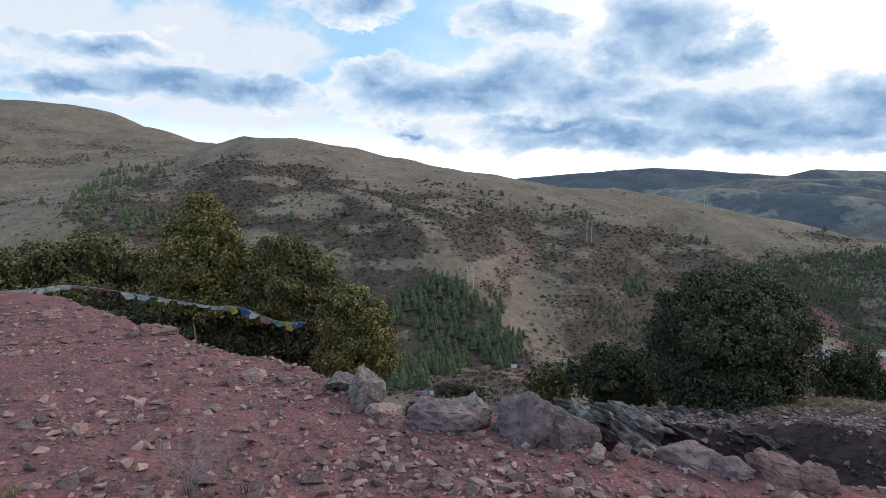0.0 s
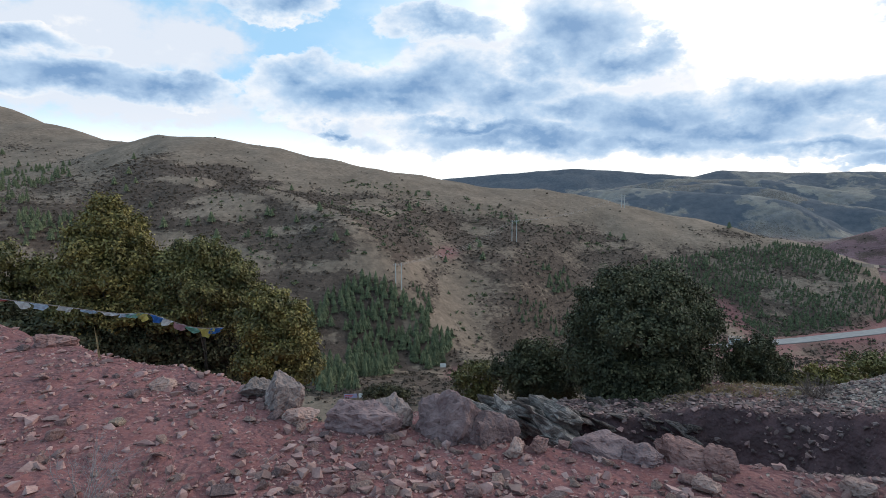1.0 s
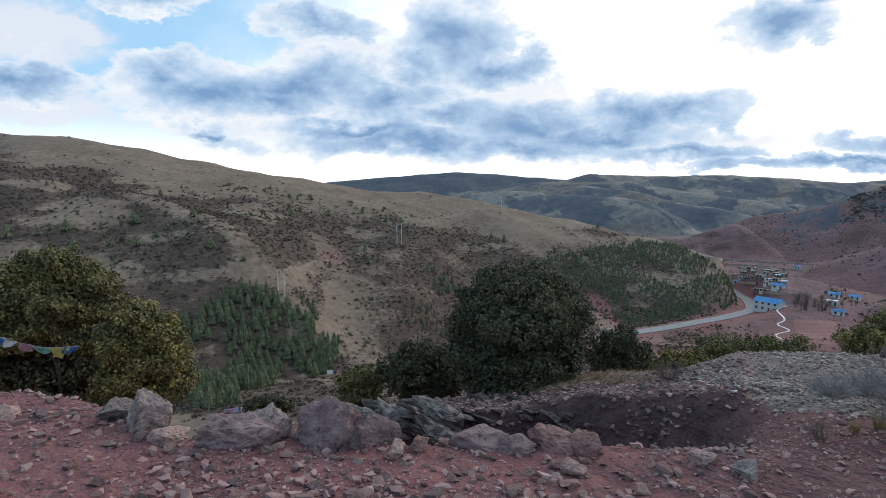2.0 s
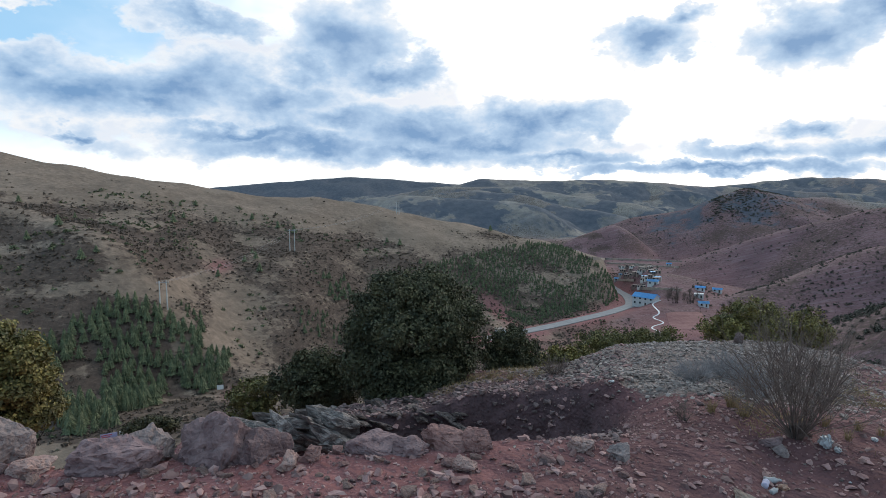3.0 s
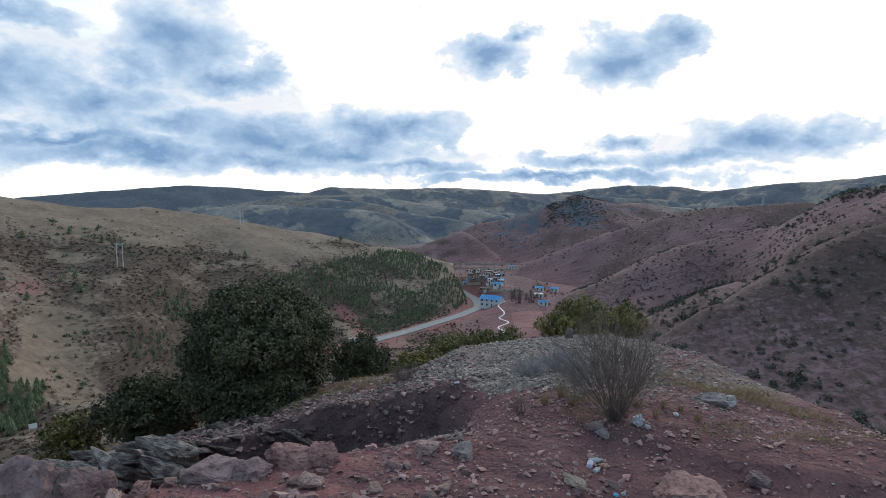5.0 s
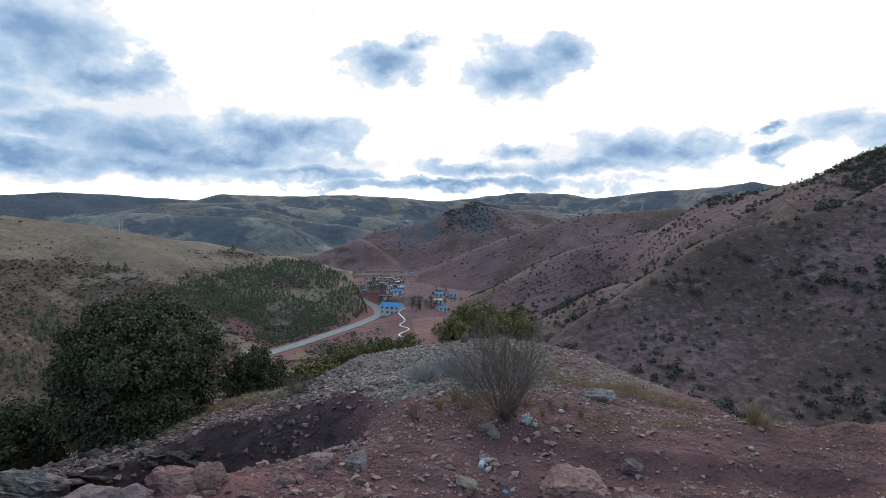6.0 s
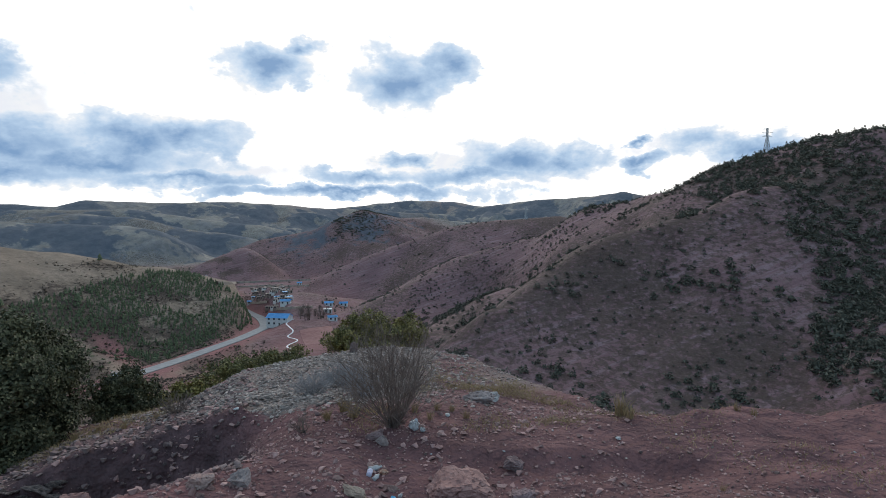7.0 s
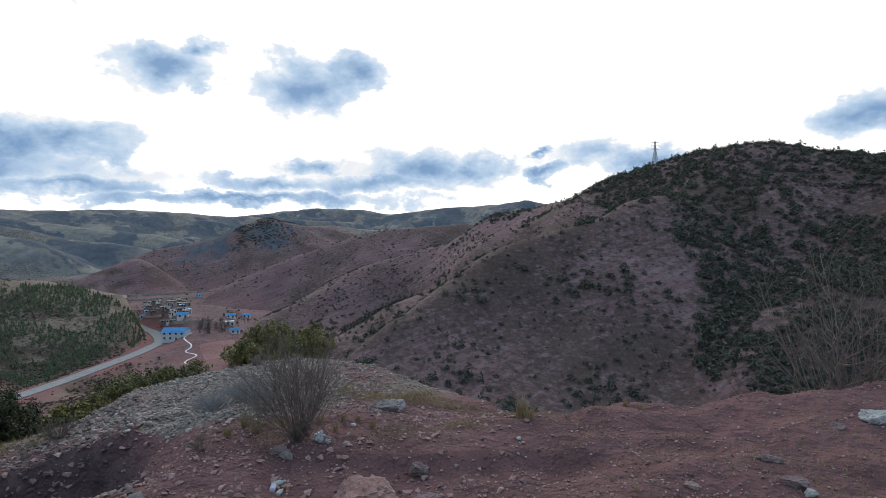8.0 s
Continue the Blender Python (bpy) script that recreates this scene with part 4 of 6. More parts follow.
def tubes(p0, p1, r0, r1, sides=3):
    """Tapered rods between pairs of points, all in one go."""
    p0, p1 = np.asarray(p0, float), np.asarray(p1, float)
    d = p1 - p0
    d /= np.linalg.norm(d, axis=1)[:, None] + 1e-9
    ref = np.where(np.abs(d[:, 2:]) > 0.9, [[1.0, 0, 0]], [[0, 0, 1.0]])
    u = np.cross(d, ref)
    u /= np.linalg.norm(u, axis=1)[:, None]
    w = np.cross(d, u)
    ang = np.arange(sides) / sides * 2 * math.pi
    ring = np.cos(ang)[None, :, None] * u[:, None] + np.sin(ang)[None, :, None] * w[:, None]
    r0, r1 = np.broadcast_to(r0, len(p0))[:, None, None], np.broadcast_to(r1, len(p0))[:, None, None]
    v = np.concatenate([p0[:, None] + ring * r0, p1[:, None] + ring * r1], 1)
    k = np.arange(sides)
    q = np.stack([k, (k + 1) % sides, (k + 1) % sides + sides, k + sides], -1)
    f = q[None] + (np.arange(len(p0)) * 2 * sides)[:, None, None]
    return v.reshape(-1, 3), f.reshape(-1, 4)


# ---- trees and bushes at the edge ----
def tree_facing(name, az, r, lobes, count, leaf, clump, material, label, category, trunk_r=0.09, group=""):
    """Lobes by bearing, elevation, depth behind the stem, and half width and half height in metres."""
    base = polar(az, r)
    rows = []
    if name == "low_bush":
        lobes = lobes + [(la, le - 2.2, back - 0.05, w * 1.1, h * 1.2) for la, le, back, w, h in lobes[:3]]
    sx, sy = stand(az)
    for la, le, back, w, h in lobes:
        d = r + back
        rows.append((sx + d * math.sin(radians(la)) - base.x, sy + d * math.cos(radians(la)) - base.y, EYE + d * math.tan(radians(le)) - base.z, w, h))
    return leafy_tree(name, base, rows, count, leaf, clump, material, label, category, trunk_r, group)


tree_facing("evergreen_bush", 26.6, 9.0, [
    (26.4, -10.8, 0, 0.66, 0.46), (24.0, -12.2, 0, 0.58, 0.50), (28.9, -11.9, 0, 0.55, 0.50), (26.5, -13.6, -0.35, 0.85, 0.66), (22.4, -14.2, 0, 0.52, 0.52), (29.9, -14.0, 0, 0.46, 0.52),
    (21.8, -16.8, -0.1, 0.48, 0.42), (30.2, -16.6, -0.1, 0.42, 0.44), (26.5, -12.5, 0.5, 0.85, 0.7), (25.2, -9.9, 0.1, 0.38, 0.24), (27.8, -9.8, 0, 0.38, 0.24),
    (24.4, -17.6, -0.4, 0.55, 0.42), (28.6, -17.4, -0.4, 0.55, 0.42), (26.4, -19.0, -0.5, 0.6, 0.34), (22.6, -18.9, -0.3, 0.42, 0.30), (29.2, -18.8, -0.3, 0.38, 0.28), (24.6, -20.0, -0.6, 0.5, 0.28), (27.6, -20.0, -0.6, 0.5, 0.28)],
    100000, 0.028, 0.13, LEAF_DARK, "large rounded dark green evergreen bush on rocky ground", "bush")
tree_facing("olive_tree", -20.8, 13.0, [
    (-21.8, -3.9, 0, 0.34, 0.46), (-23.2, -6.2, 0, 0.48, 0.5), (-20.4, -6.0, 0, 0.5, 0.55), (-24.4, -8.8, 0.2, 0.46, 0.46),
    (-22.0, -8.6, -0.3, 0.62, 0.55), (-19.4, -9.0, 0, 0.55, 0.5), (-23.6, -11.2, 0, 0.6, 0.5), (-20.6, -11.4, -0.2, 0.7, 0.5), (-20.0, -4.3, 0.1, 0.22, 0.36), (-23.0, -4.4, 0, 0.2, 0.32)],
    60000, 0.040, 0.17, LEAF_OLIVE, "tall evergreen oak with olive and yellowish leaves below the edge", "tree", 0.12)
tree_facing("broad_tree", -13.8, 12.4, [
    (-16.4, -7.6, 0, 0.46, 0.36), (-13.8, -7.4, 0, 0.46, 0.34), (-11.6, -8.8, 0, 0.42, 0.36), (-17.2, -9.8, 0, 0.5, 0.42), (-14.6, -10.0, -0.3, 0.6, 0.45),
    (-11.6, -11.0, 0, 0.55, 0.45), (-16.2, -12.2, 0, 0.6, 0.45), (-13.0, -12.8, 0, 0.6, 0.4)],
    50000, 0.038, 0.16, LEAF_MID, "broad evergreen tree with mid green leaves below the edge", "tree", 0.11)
# shade low in the trees, put in as a separate crown of darker leaves
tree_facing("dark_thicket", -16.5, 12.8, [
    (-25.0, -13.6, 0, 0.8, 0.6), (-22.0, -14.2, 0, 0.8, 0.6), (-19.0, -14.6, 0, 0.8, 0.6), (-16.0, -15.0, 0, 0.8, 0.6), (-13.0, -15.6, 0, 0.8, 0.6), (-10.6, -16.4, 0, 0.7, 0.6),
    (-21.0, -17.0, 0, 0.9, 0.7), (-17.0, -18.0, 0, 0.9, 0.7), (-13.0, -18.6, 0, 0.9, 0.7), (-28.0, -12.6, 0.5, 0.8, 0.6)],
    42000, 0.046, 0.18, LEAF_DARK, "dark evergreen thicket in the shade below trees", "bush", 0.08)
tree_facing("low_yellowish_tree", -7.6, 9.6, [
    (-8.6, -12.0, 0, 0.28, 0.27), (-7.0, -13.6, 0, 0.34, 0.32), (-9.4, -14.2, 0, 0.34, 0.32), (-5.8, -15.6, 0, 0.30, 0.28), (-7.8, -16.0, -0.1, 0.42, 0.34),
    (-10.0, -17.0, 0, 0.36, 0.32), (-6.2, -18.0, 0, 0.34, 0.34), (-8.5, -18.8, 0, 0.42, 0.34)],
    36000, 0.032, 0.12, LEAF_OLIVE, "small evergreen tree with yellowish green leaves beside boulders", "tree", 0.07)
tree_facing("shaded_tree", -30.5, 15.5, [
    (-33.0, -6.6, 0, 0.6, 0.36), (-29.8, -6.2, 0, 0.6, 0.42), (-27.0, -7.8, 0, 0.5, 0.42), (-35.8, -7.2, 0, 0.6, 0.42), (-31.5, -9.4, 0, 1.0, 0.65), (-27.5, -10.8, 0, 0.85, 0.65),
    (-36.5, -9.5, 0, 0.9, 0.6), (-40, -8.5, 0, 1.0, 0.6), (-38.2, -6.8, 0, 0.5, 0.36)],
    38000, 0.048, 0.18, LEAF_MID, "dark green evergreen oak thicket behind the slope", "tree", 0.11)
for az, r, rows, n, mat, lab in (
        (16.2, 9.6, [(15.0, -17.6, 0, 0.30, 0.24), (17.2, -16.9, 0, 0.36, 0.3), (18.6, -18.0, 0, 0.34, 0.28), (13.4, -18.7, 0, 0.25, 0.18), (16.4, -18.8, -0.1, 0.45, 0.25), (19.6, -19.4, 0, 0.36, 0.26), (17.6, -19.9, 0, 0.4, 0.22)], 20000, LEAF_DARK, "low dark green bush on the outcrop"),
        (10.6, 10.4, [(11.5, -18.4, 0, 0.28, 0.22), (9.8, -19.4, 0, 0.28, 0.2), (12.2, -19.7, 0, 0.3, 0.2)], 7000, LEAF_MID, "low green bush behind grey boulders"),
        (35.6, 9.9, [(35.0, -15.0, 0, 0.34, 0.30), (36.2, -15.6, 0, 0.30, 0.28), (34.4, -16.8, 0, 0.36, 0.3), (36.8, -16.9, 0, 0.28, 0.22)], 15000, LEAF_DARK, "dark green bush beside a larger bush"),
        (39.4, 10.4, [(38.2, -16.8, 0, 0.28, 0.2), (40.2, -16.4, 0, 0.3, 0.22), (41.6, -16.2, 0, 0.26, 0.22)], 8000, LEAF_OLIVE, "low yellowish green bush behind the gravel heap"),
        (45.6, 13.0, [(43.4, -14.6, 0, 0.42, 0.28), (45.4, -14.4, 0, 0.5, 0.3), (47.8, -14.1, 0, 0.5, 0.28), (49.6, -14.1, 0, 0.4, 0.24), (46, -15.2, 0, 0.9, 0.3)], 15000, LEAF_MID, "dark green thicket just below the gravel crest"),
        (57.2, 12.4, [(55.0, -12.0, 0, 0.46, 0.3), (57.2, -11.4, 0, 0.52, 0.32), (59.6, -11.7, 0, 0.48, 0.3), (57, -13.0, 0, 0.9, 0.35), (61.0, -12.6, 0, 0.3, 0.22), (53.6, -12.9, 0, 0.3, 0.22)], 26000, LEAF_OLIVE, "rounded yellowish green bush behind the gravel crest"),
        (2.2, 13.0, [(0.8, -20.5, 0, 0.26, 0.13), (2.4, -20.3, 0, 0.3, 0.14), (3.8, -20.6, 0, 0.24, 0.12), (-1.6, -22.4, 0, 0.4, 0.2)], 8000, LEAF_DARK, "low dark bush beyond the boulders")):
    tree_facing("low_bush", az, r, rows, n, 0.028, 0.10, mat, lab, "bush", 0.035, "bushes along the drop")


# ---- rocks ----
def hull_block(seed, points, boxy):
    """The outline of a broken block: the hull of a few scattered points."""
    rnd = random.Random(seed)
    bm = bmesh.new()
    for _ in range(points):
        d = Vector((rnd.gauss(0, 1), rnd.gauss(0, 1), rnd.gauss(0, 1)))
        d = d / (max(abs(d.x), abs(d.y), abs(d.z)) ** boxy * d.length ** (1 - boxy))
        bm.verts.new(d * rnd.uniform(0.86, 1.0))
    got = bmesh.ops.convex_hull(bm, input=bm.verts[:])
    inner = [g for g in got["geom_interior"] + got["geom_unused"] if isinstance(g, bmesh.types.BMVert)]
    bmesh.ops.delete(bm, geom=list(set(inner)), context="VERTS")
    return bm


def boulder_mesh(name, size, seed, material, cuts=15, detail=4, roughness=0.12):
    """A block with broken flat faces, worn edges and a grainy skin."""
    bm = hull_block(seed, cuts, 0.62)
    bmesh.ops.bevel(bm, geom=bm.edges[:], offset=0.035, segments=1, affect="EDGES")
    bmesh.ops.triangulate(bm, faces=bm.faces[:])
    for _ in range(detail):
        long = [e for e in bm.edges if e.calc_length() > 0.16]
        if not long or len(bm.faces) > 3200:
            break
        bmesh.ops.subdivide_edges(bm, edges=long, cuts=1)
        bmesh.ops.triangulate(bm, faces=bm.faces[:])
    for v in bm.verts:
        q = v.co * 2.4 + Vector((seed * 3.1, 0, 0))
        crack = max(0.0, 0.10 - abs(noise.noise(q * 1.1 + Vector((9, 4, 2))))) * 1.6
        v.co += v.co.normalized() * (noise.fractal(q, 0.7, 2.2, 5) * roughness - crack * roughness * 6)
        v.co = Vector((v.co.x * size[0], v.co.y * size[1], v.co.z * size[2]))
    bm.normal_update()
    me = bpy.data.meshes.new(name)
    bm.to_mesh(me)
    bm.free()
    me.materials.append(material)
    return me


def boulder(az, el, w, d, h, seed, material, label, turn=0.0, tilt=0.0, name="boulder", sink=0.3, lo=1.2, group="", cuts=15):
    """A boulder by its bearing and either its range or, below zero, the elevation of its foot."""
    p = polar(az, el) if el > 0 else spot(az, el, lo)
    ob = new(name, boulder_mesh(name, (w / 2, d / 2, h / 2), seed, material, cuts))
    ob.matrix_world = pose(p.x, p.y, p.z + h * (0.5 - sink), tilt, 0, turn - az)
    return tagged(ob, label, "rock", group)


boulder(-7.0, 4.42, 0.31, 0.27, 0.39, 3, ROCK_PINKGREY, "upright weathered pinkish grey boulder at the edge", 20, 4, sink=0.26, cuts=26)
boulder(-9.6, 4.62, 0.30, 0.24, 0.22, 5, ROCK_GREY, "flat grey boulder beside an upright boulder", 10)
boulder(-5.4, 4.15, 0.26, 0.24, 0.16, 6, ROCK_TANRED, "pinkish boulder at the foot of an upright one", 30, sink=0.4)
boulder(0.6, 3.96, 0.58, 0.36, 0.34, 8, ROCK_PURPLE, "broad grey boulder with a cracked top", -8, -8, sink=0.38, cuts=24)
boulder(3.3, 3.98, 0.30, 0.28, 0.42, 11, ROCK_PINKGREY, "pointed pale grey boulder at the edge", 15, sink=0.36)
boulder(8.6, 3.84, 0.58, 0.46, 0.54, 64, ROCK_PURPLE, "large purplish grey boulder split by cracks", -10, -16, sink=0.44, cuts=30)
boulder(12.2, 3.74, 0.34, 0.38, 0.36, 67, ROCK_PURPLE, "large purplish boulder with slanting broken faces", -25, -20, sink=0.48)
boulder(14.3, 3.58, 0.16, 0.15, 0.18, 18, ROCK_TANRED, "pinkish tan boulder leaning on a larger one", 8, sink=0.36)
boulder(16.6, 3.66, 0.15, 0.13, 0.12, 19, ROCK_RUST, "small rusty stone on the rubble rim", 30, name="stone", sink=0.3)
boulder(22.4, 3.80, 0.44, 0.30, 0.19, 71, ROCK_PURPLE, "grey purplish boulder half buried in rubble", 5, 5, sink=0.38, cuts=30)
boulder(25.8, 3.76, 0.26, 0.22, 0.17, 23, ROCK_PURPLE, "low pinkish boulder half buried in rubble", 25, sink=0.36)
boulder(29.3, 3.88, 0.46, 0.28, 0.23, 75, ROCK_RUST, "long reddish boulder on the rubble rim", -6, sink=0.36, cuts=22)
boulder(32.2, 3.88, 0.26, 0.24, 0.22, 26, ROCK_RUST, "rusty red block on the rubble rim", 10, sink=0.34)
boulder(31.0, 3.5, 0.17, 0.14, 0.13, 27, ROCK_TANRED, "pinkish tan angular stone on rubble", 14, name="stone", sink=0.3)
boulder(45.0, 3.9, 0.17, 0.14, 0.17, 28, ROCK_GREY, "bluish grey angular stone at the gully edge", 40, name="stone", sink=0.3)
boulder(41.8, 4.0, 0.20, 0.16, 0.12, 29, ROCK_TANRED, "flat pinkish stone at the gully edge", 12, name="stone", sink=0.3)
boulder(55.2, -13.55, 0.18, 0.16, 0.19, 31, ROCK_DARKRED, "small blocky stone standing on the gravel crest", 10, name="standing_stone", sink=0.1)
boulder(67.2, -18.1, 0.34, 0.24, 0.18, 33, ROCK_GREY, "grey split boulder on red earth", -15, cuts=26)
boulder(68.3, -17.9, 0.22, 0.15, 0.13, 34, ROCK_WHITE, "white quartz stone on a grey boulder", 10)
boulder(65.3, -25.7, 0.46, 0.40, 0.24, 36, ROCK_RUST, "broad rounded reddish tan boulder sunk in earth", 12, sink=0.45, cuts=34)
boulder(64.2, -24.9, 0.10, 0.1, 0.09, 37, ROCK_DARKRED, "small stone resting against a tan boulder", 12, name="stone", sink=0.0)
boulder(71.0, -26.2, 0.2, 0.18, 0.14, 38, ROCK_PURPLE, "dark blocky stone beside a boulder", 18, name="stone")
boulder(70.3, -23.6, 0.2, 0.16, 0.13, 39, ROCK_PURPLE, "dark blocky stone behind a boulder", 48, name="stone")
boulder(54.9, -26.0, 0.10, 0.30, 0.09, 41, ROCK_TAN, "long pale tan stone lying on red earth", 40, name="stone")
boulder(57.1, -21.2, 0.18, 0.15, 0.09, 43, ROCK_PURPLE, "grey flat stone below the bare shrub", 10, name="stone")
boulder(58.0, -21.9, 0.12, 0.11, 0.1, 44, ROCK_GREY, "pale grey stone below the bare shrub", 40, name="stone")
boulder(109.4, -15.8, 0.26, 0.2, 0.17, 46, ROCK_WHITE, "pale rounded stone on bare red earth", 10, name="stone")
boulder(102.3, -19.9, 0.16, 0.12, 0.07, 47, ROCK_PURPLE, "flat bluish grey stone on red earth", 20, name="stone")
boulder(107.0, -16.7, 0.14, 0.12, 0.07, 48, ROCK_PURPLE, "flat dark stone on red earth", 0, name="stone")
boulder(105.3, -22.0, 0.09, 0.08, 0.07, 49, ROCK_WHITE, "small pale stone on red earth", 0, name="stone")
boulder(96.0, -23.0, 0.1, 0.08, 0.06, 50, ROCK_TANRED, "small pinkish stone on red earth", 0, name="stone")
boulder(104.0, -21.4, 0.2, 0.12, 0.07, 51, ROCK_PURPLE, "flat dark slab on red earth", 30, name="stone")
boulder(-17.7, -18.3, 0.22, 0.18, 0.13, 53, ROCK_TANRED, "flat pinkish stone among rubble", 20, name="stone")
boulder(-21.3, -20.8, 0.12, 0.09, 0.08, 54, ROCK_TAN, "yellowish tan stone among rubble", 10, name="stone")
boulder(-32.2, -20.7, 0.13, 0.1, 0.1, 55, ROCK_TANRED, "pinkish stone among rubble", 10, name="stone")
boulder(-35.8, -19.5, 0.1, 0.09, 0.08, 56, ROCK_GREY, "grey stone among rubble", 10, name="stone")
boulder(-33.7, -11.2, 0.28, 0.2, 0.14, 57, ROCK_RED, "reddish stone on the bank", 10, name="stone")
boulder(-25.6, -13.6, 0.42, 0.26, 0.24, 58, ROCK_RED, "reddish boulder on the crest of the bank", 10)
boulder(-15.9, -27.0, 0.07, 0.06, 0.05, 59, ROCK_PURPLE, "small bluish stone among rubble", 10, name="stone")

# loose stones of all sizes
STONE_KINDS = []
for k in range(9):
    mt = (ROCK_RED, ROCK_TANRED, ROCK_PURPLE, ROCK_PURPLE, ROCK_RED, ROCK_TANRED, ROCK_TANRED, ROCK_RED, ROCK_RED)[k]
    STONE_KINDS.append((boulder_mesh("stone", (0.5, 0.38 + 0.03 * (k % 4), 0.24 + 0.035 * (k % 5)), 100 + k, mt, 10, 1, 0.05),
                        ("reddish", "pinkish tan", "purplish", "purplish grey", "dull red", "pinkish", "pale pinkish", "reddish grey", "rusty red")[k]))


def scatter_stones(count, az0, az1, el0, el1, small, large, seed, group):
    g = np.random.default_rng(seed)
    az, el = g.uniform(az0, az1, count), g.uniform(el0, el1, count)
    at, ok = spots(az, el)
    for i in range(count):
        if not ok[i] or np.hypot(at[i, 0], at[i, 1]) > 14:
            continue
        me, tone = STONE_KINDS[g.integers(len(STONE_KINDS))]
        ob = new("stone", me)
        s = small + (large - small) * g.random() ** 2.2
        ob.matrix_world = pose(*at[i], g.uniform(-14, 14), g.uniform(-14, 14), g.uniform(0, 360)) @ Matrix.Translation((0, 0, s * 0.08)) @ Matrix.Scale(s, 4)
        tagged(ob, tone + " angular stone lying on red earth", "stone", group)


scatter_stones(130, -37, 0, -29, -13, 0.05, 0.15, 1, "loose stones on the bank")
scatter_stones(120, -2, 47, -30, -24.5, 0.05, 0.14, 2, "loose stones on the rubble rim")
scatter_stones(45, 50, 112, -27, -17, 0.03, 0.09, 3, "loose stones on the worn ground")


def chip_template(seed, detail):
    bm = hull_block(seed, 8 if detail == 0 else 10, 0.75)
    if detail:
        bmesh.ops.bevel(bm, geom=bm.edges[:], offset=0.09, segments=1, affect="EDGES")
    bmesh.ops.triangulate(bm, faces=bm.faces[:])
    bm.verts.index_update()
    v = np.array([p.co[:] for p in bm.verts]) * 0.5
    f = np.array([[p.index for p in t.verts] for t in bm.faces])
    bm.free()
    return v, f


def pebbles(name, count, region, size, material, label, seed, detail=1, flat=0.6, keep=None):
    """Loose pieces strewn over a stretch of ground: bearing and range limits."""
    g = np.random.default_rng(seed)
    a0, a1, r0, r1 = region
    az = g.uniform(a0, a1, count)
    r = r0 + (r1 - r0) * g.random(count) ** 1.25
    x, y = r * np.sin(np.radians(az)), r * np.cos(np.radians(az))
    if keep is not None:
        m = g.random(count) < keep(x, y, az, r)
        x, y, r = x[m], y[m], r[m]
    z = land(x, y)
    n = len(x)
    s = size[0] + (size[1] - size[0]) * g.random(n) ** 3
    pieces = []
    which = g.integers(0, 4, n)
    for k in range(4):
        q = which == k
        sc = np.stack([s[q] * g.uniform(0.8, 1.4, q.sum()), s[q] * g.uniform(0.7, 1.1, q.sum()), s[q] * g.uniform(0.7, 1.2, q.sum()) * flat], -1)
        pieces.append(repeated(*chip_template(seed * 10 + k, detail), np.stack([x[q], y[q], z[q] + s[q] * flat * 0.18], -1), g.uniform(0, 6.28, q.sum()), sc))
    v, f = joined(pieces)
    tagged(arrays_part(name, v, f, material), label, "stones", kind="stuff")


def patchy(x, y, az, r):
    return 0.35 + 0.65 * smoothstep(-0.2, 0.3, fbm(x, y, 0.8, 3, 91))


pebbles("loose_rubble", 9000, (-42, 47, 2.0, 9.5), (0.025, 0.10), STONES, "loose reddish rubble over the bank", 5, 0, 0.65, patchy)
pebbles("small_stones", 26000, (-42, 48, 2.0, 9.0), (0.008, 0.04), STONES, "small reddish stones over the bank", 6, 0, 0.7, patchy)
pebbles("fine_grit", 30000, (44, 116, 2.2, 8.5), (0.005, 0.034), STONES, "fine grit and pebbles on worn red earth", 7, 0, 0.7, patchy)
pebbles("broken_stones", 3600, (42, 84, 2.4, 6.6), (0.016, 0.075), STONES, "broken reddish stones on worn earth", 13, 0, 0.6, patchy)
pebbles("pale_grit", 900, (-42, 116, 2.2, 8.5), (0.01, 0.035), CHIPS, "scattered pale pebbles on red earth", 12, 0, 0.7)
pebbles("gravel", 52000, (28, 68, 5.2, 10.6), (0.010, 0.068), CHIPS, "pale angular gravel heaped on the shoulder", 8, 0, 0.6,
        lambda x, y, az, r: np.exp(-((az - 50) / 14.0) ** 4) * smoothstep(0, 0.8, r - lookup(az, GRAVEL_FOOT)) * (0.3 + 0.7 * smoothstep(-0.3, 0.2, fbm(x, y, 1.0, 3, 93))))
pebbles("gravel_slope", 4200, (64, 86, 4.8, 9.5), (0.012, 0.06), CHIPS, "pale stone chips down the shoulder", 9, 0, 0.6,
        lambda x, y, az, r: smoothstep(-0.1, 0.25, fbm(x, y, 0.9, 3, 95)) * smoothstep(5.0, 6.5, r))
pebbles("gully_rubble", 7000, (8, 46, 4.2, 8.0), (0.012, 0.08), GULLY_STONES, "dark broken rubble in the gully", 10, 0, 0.8)


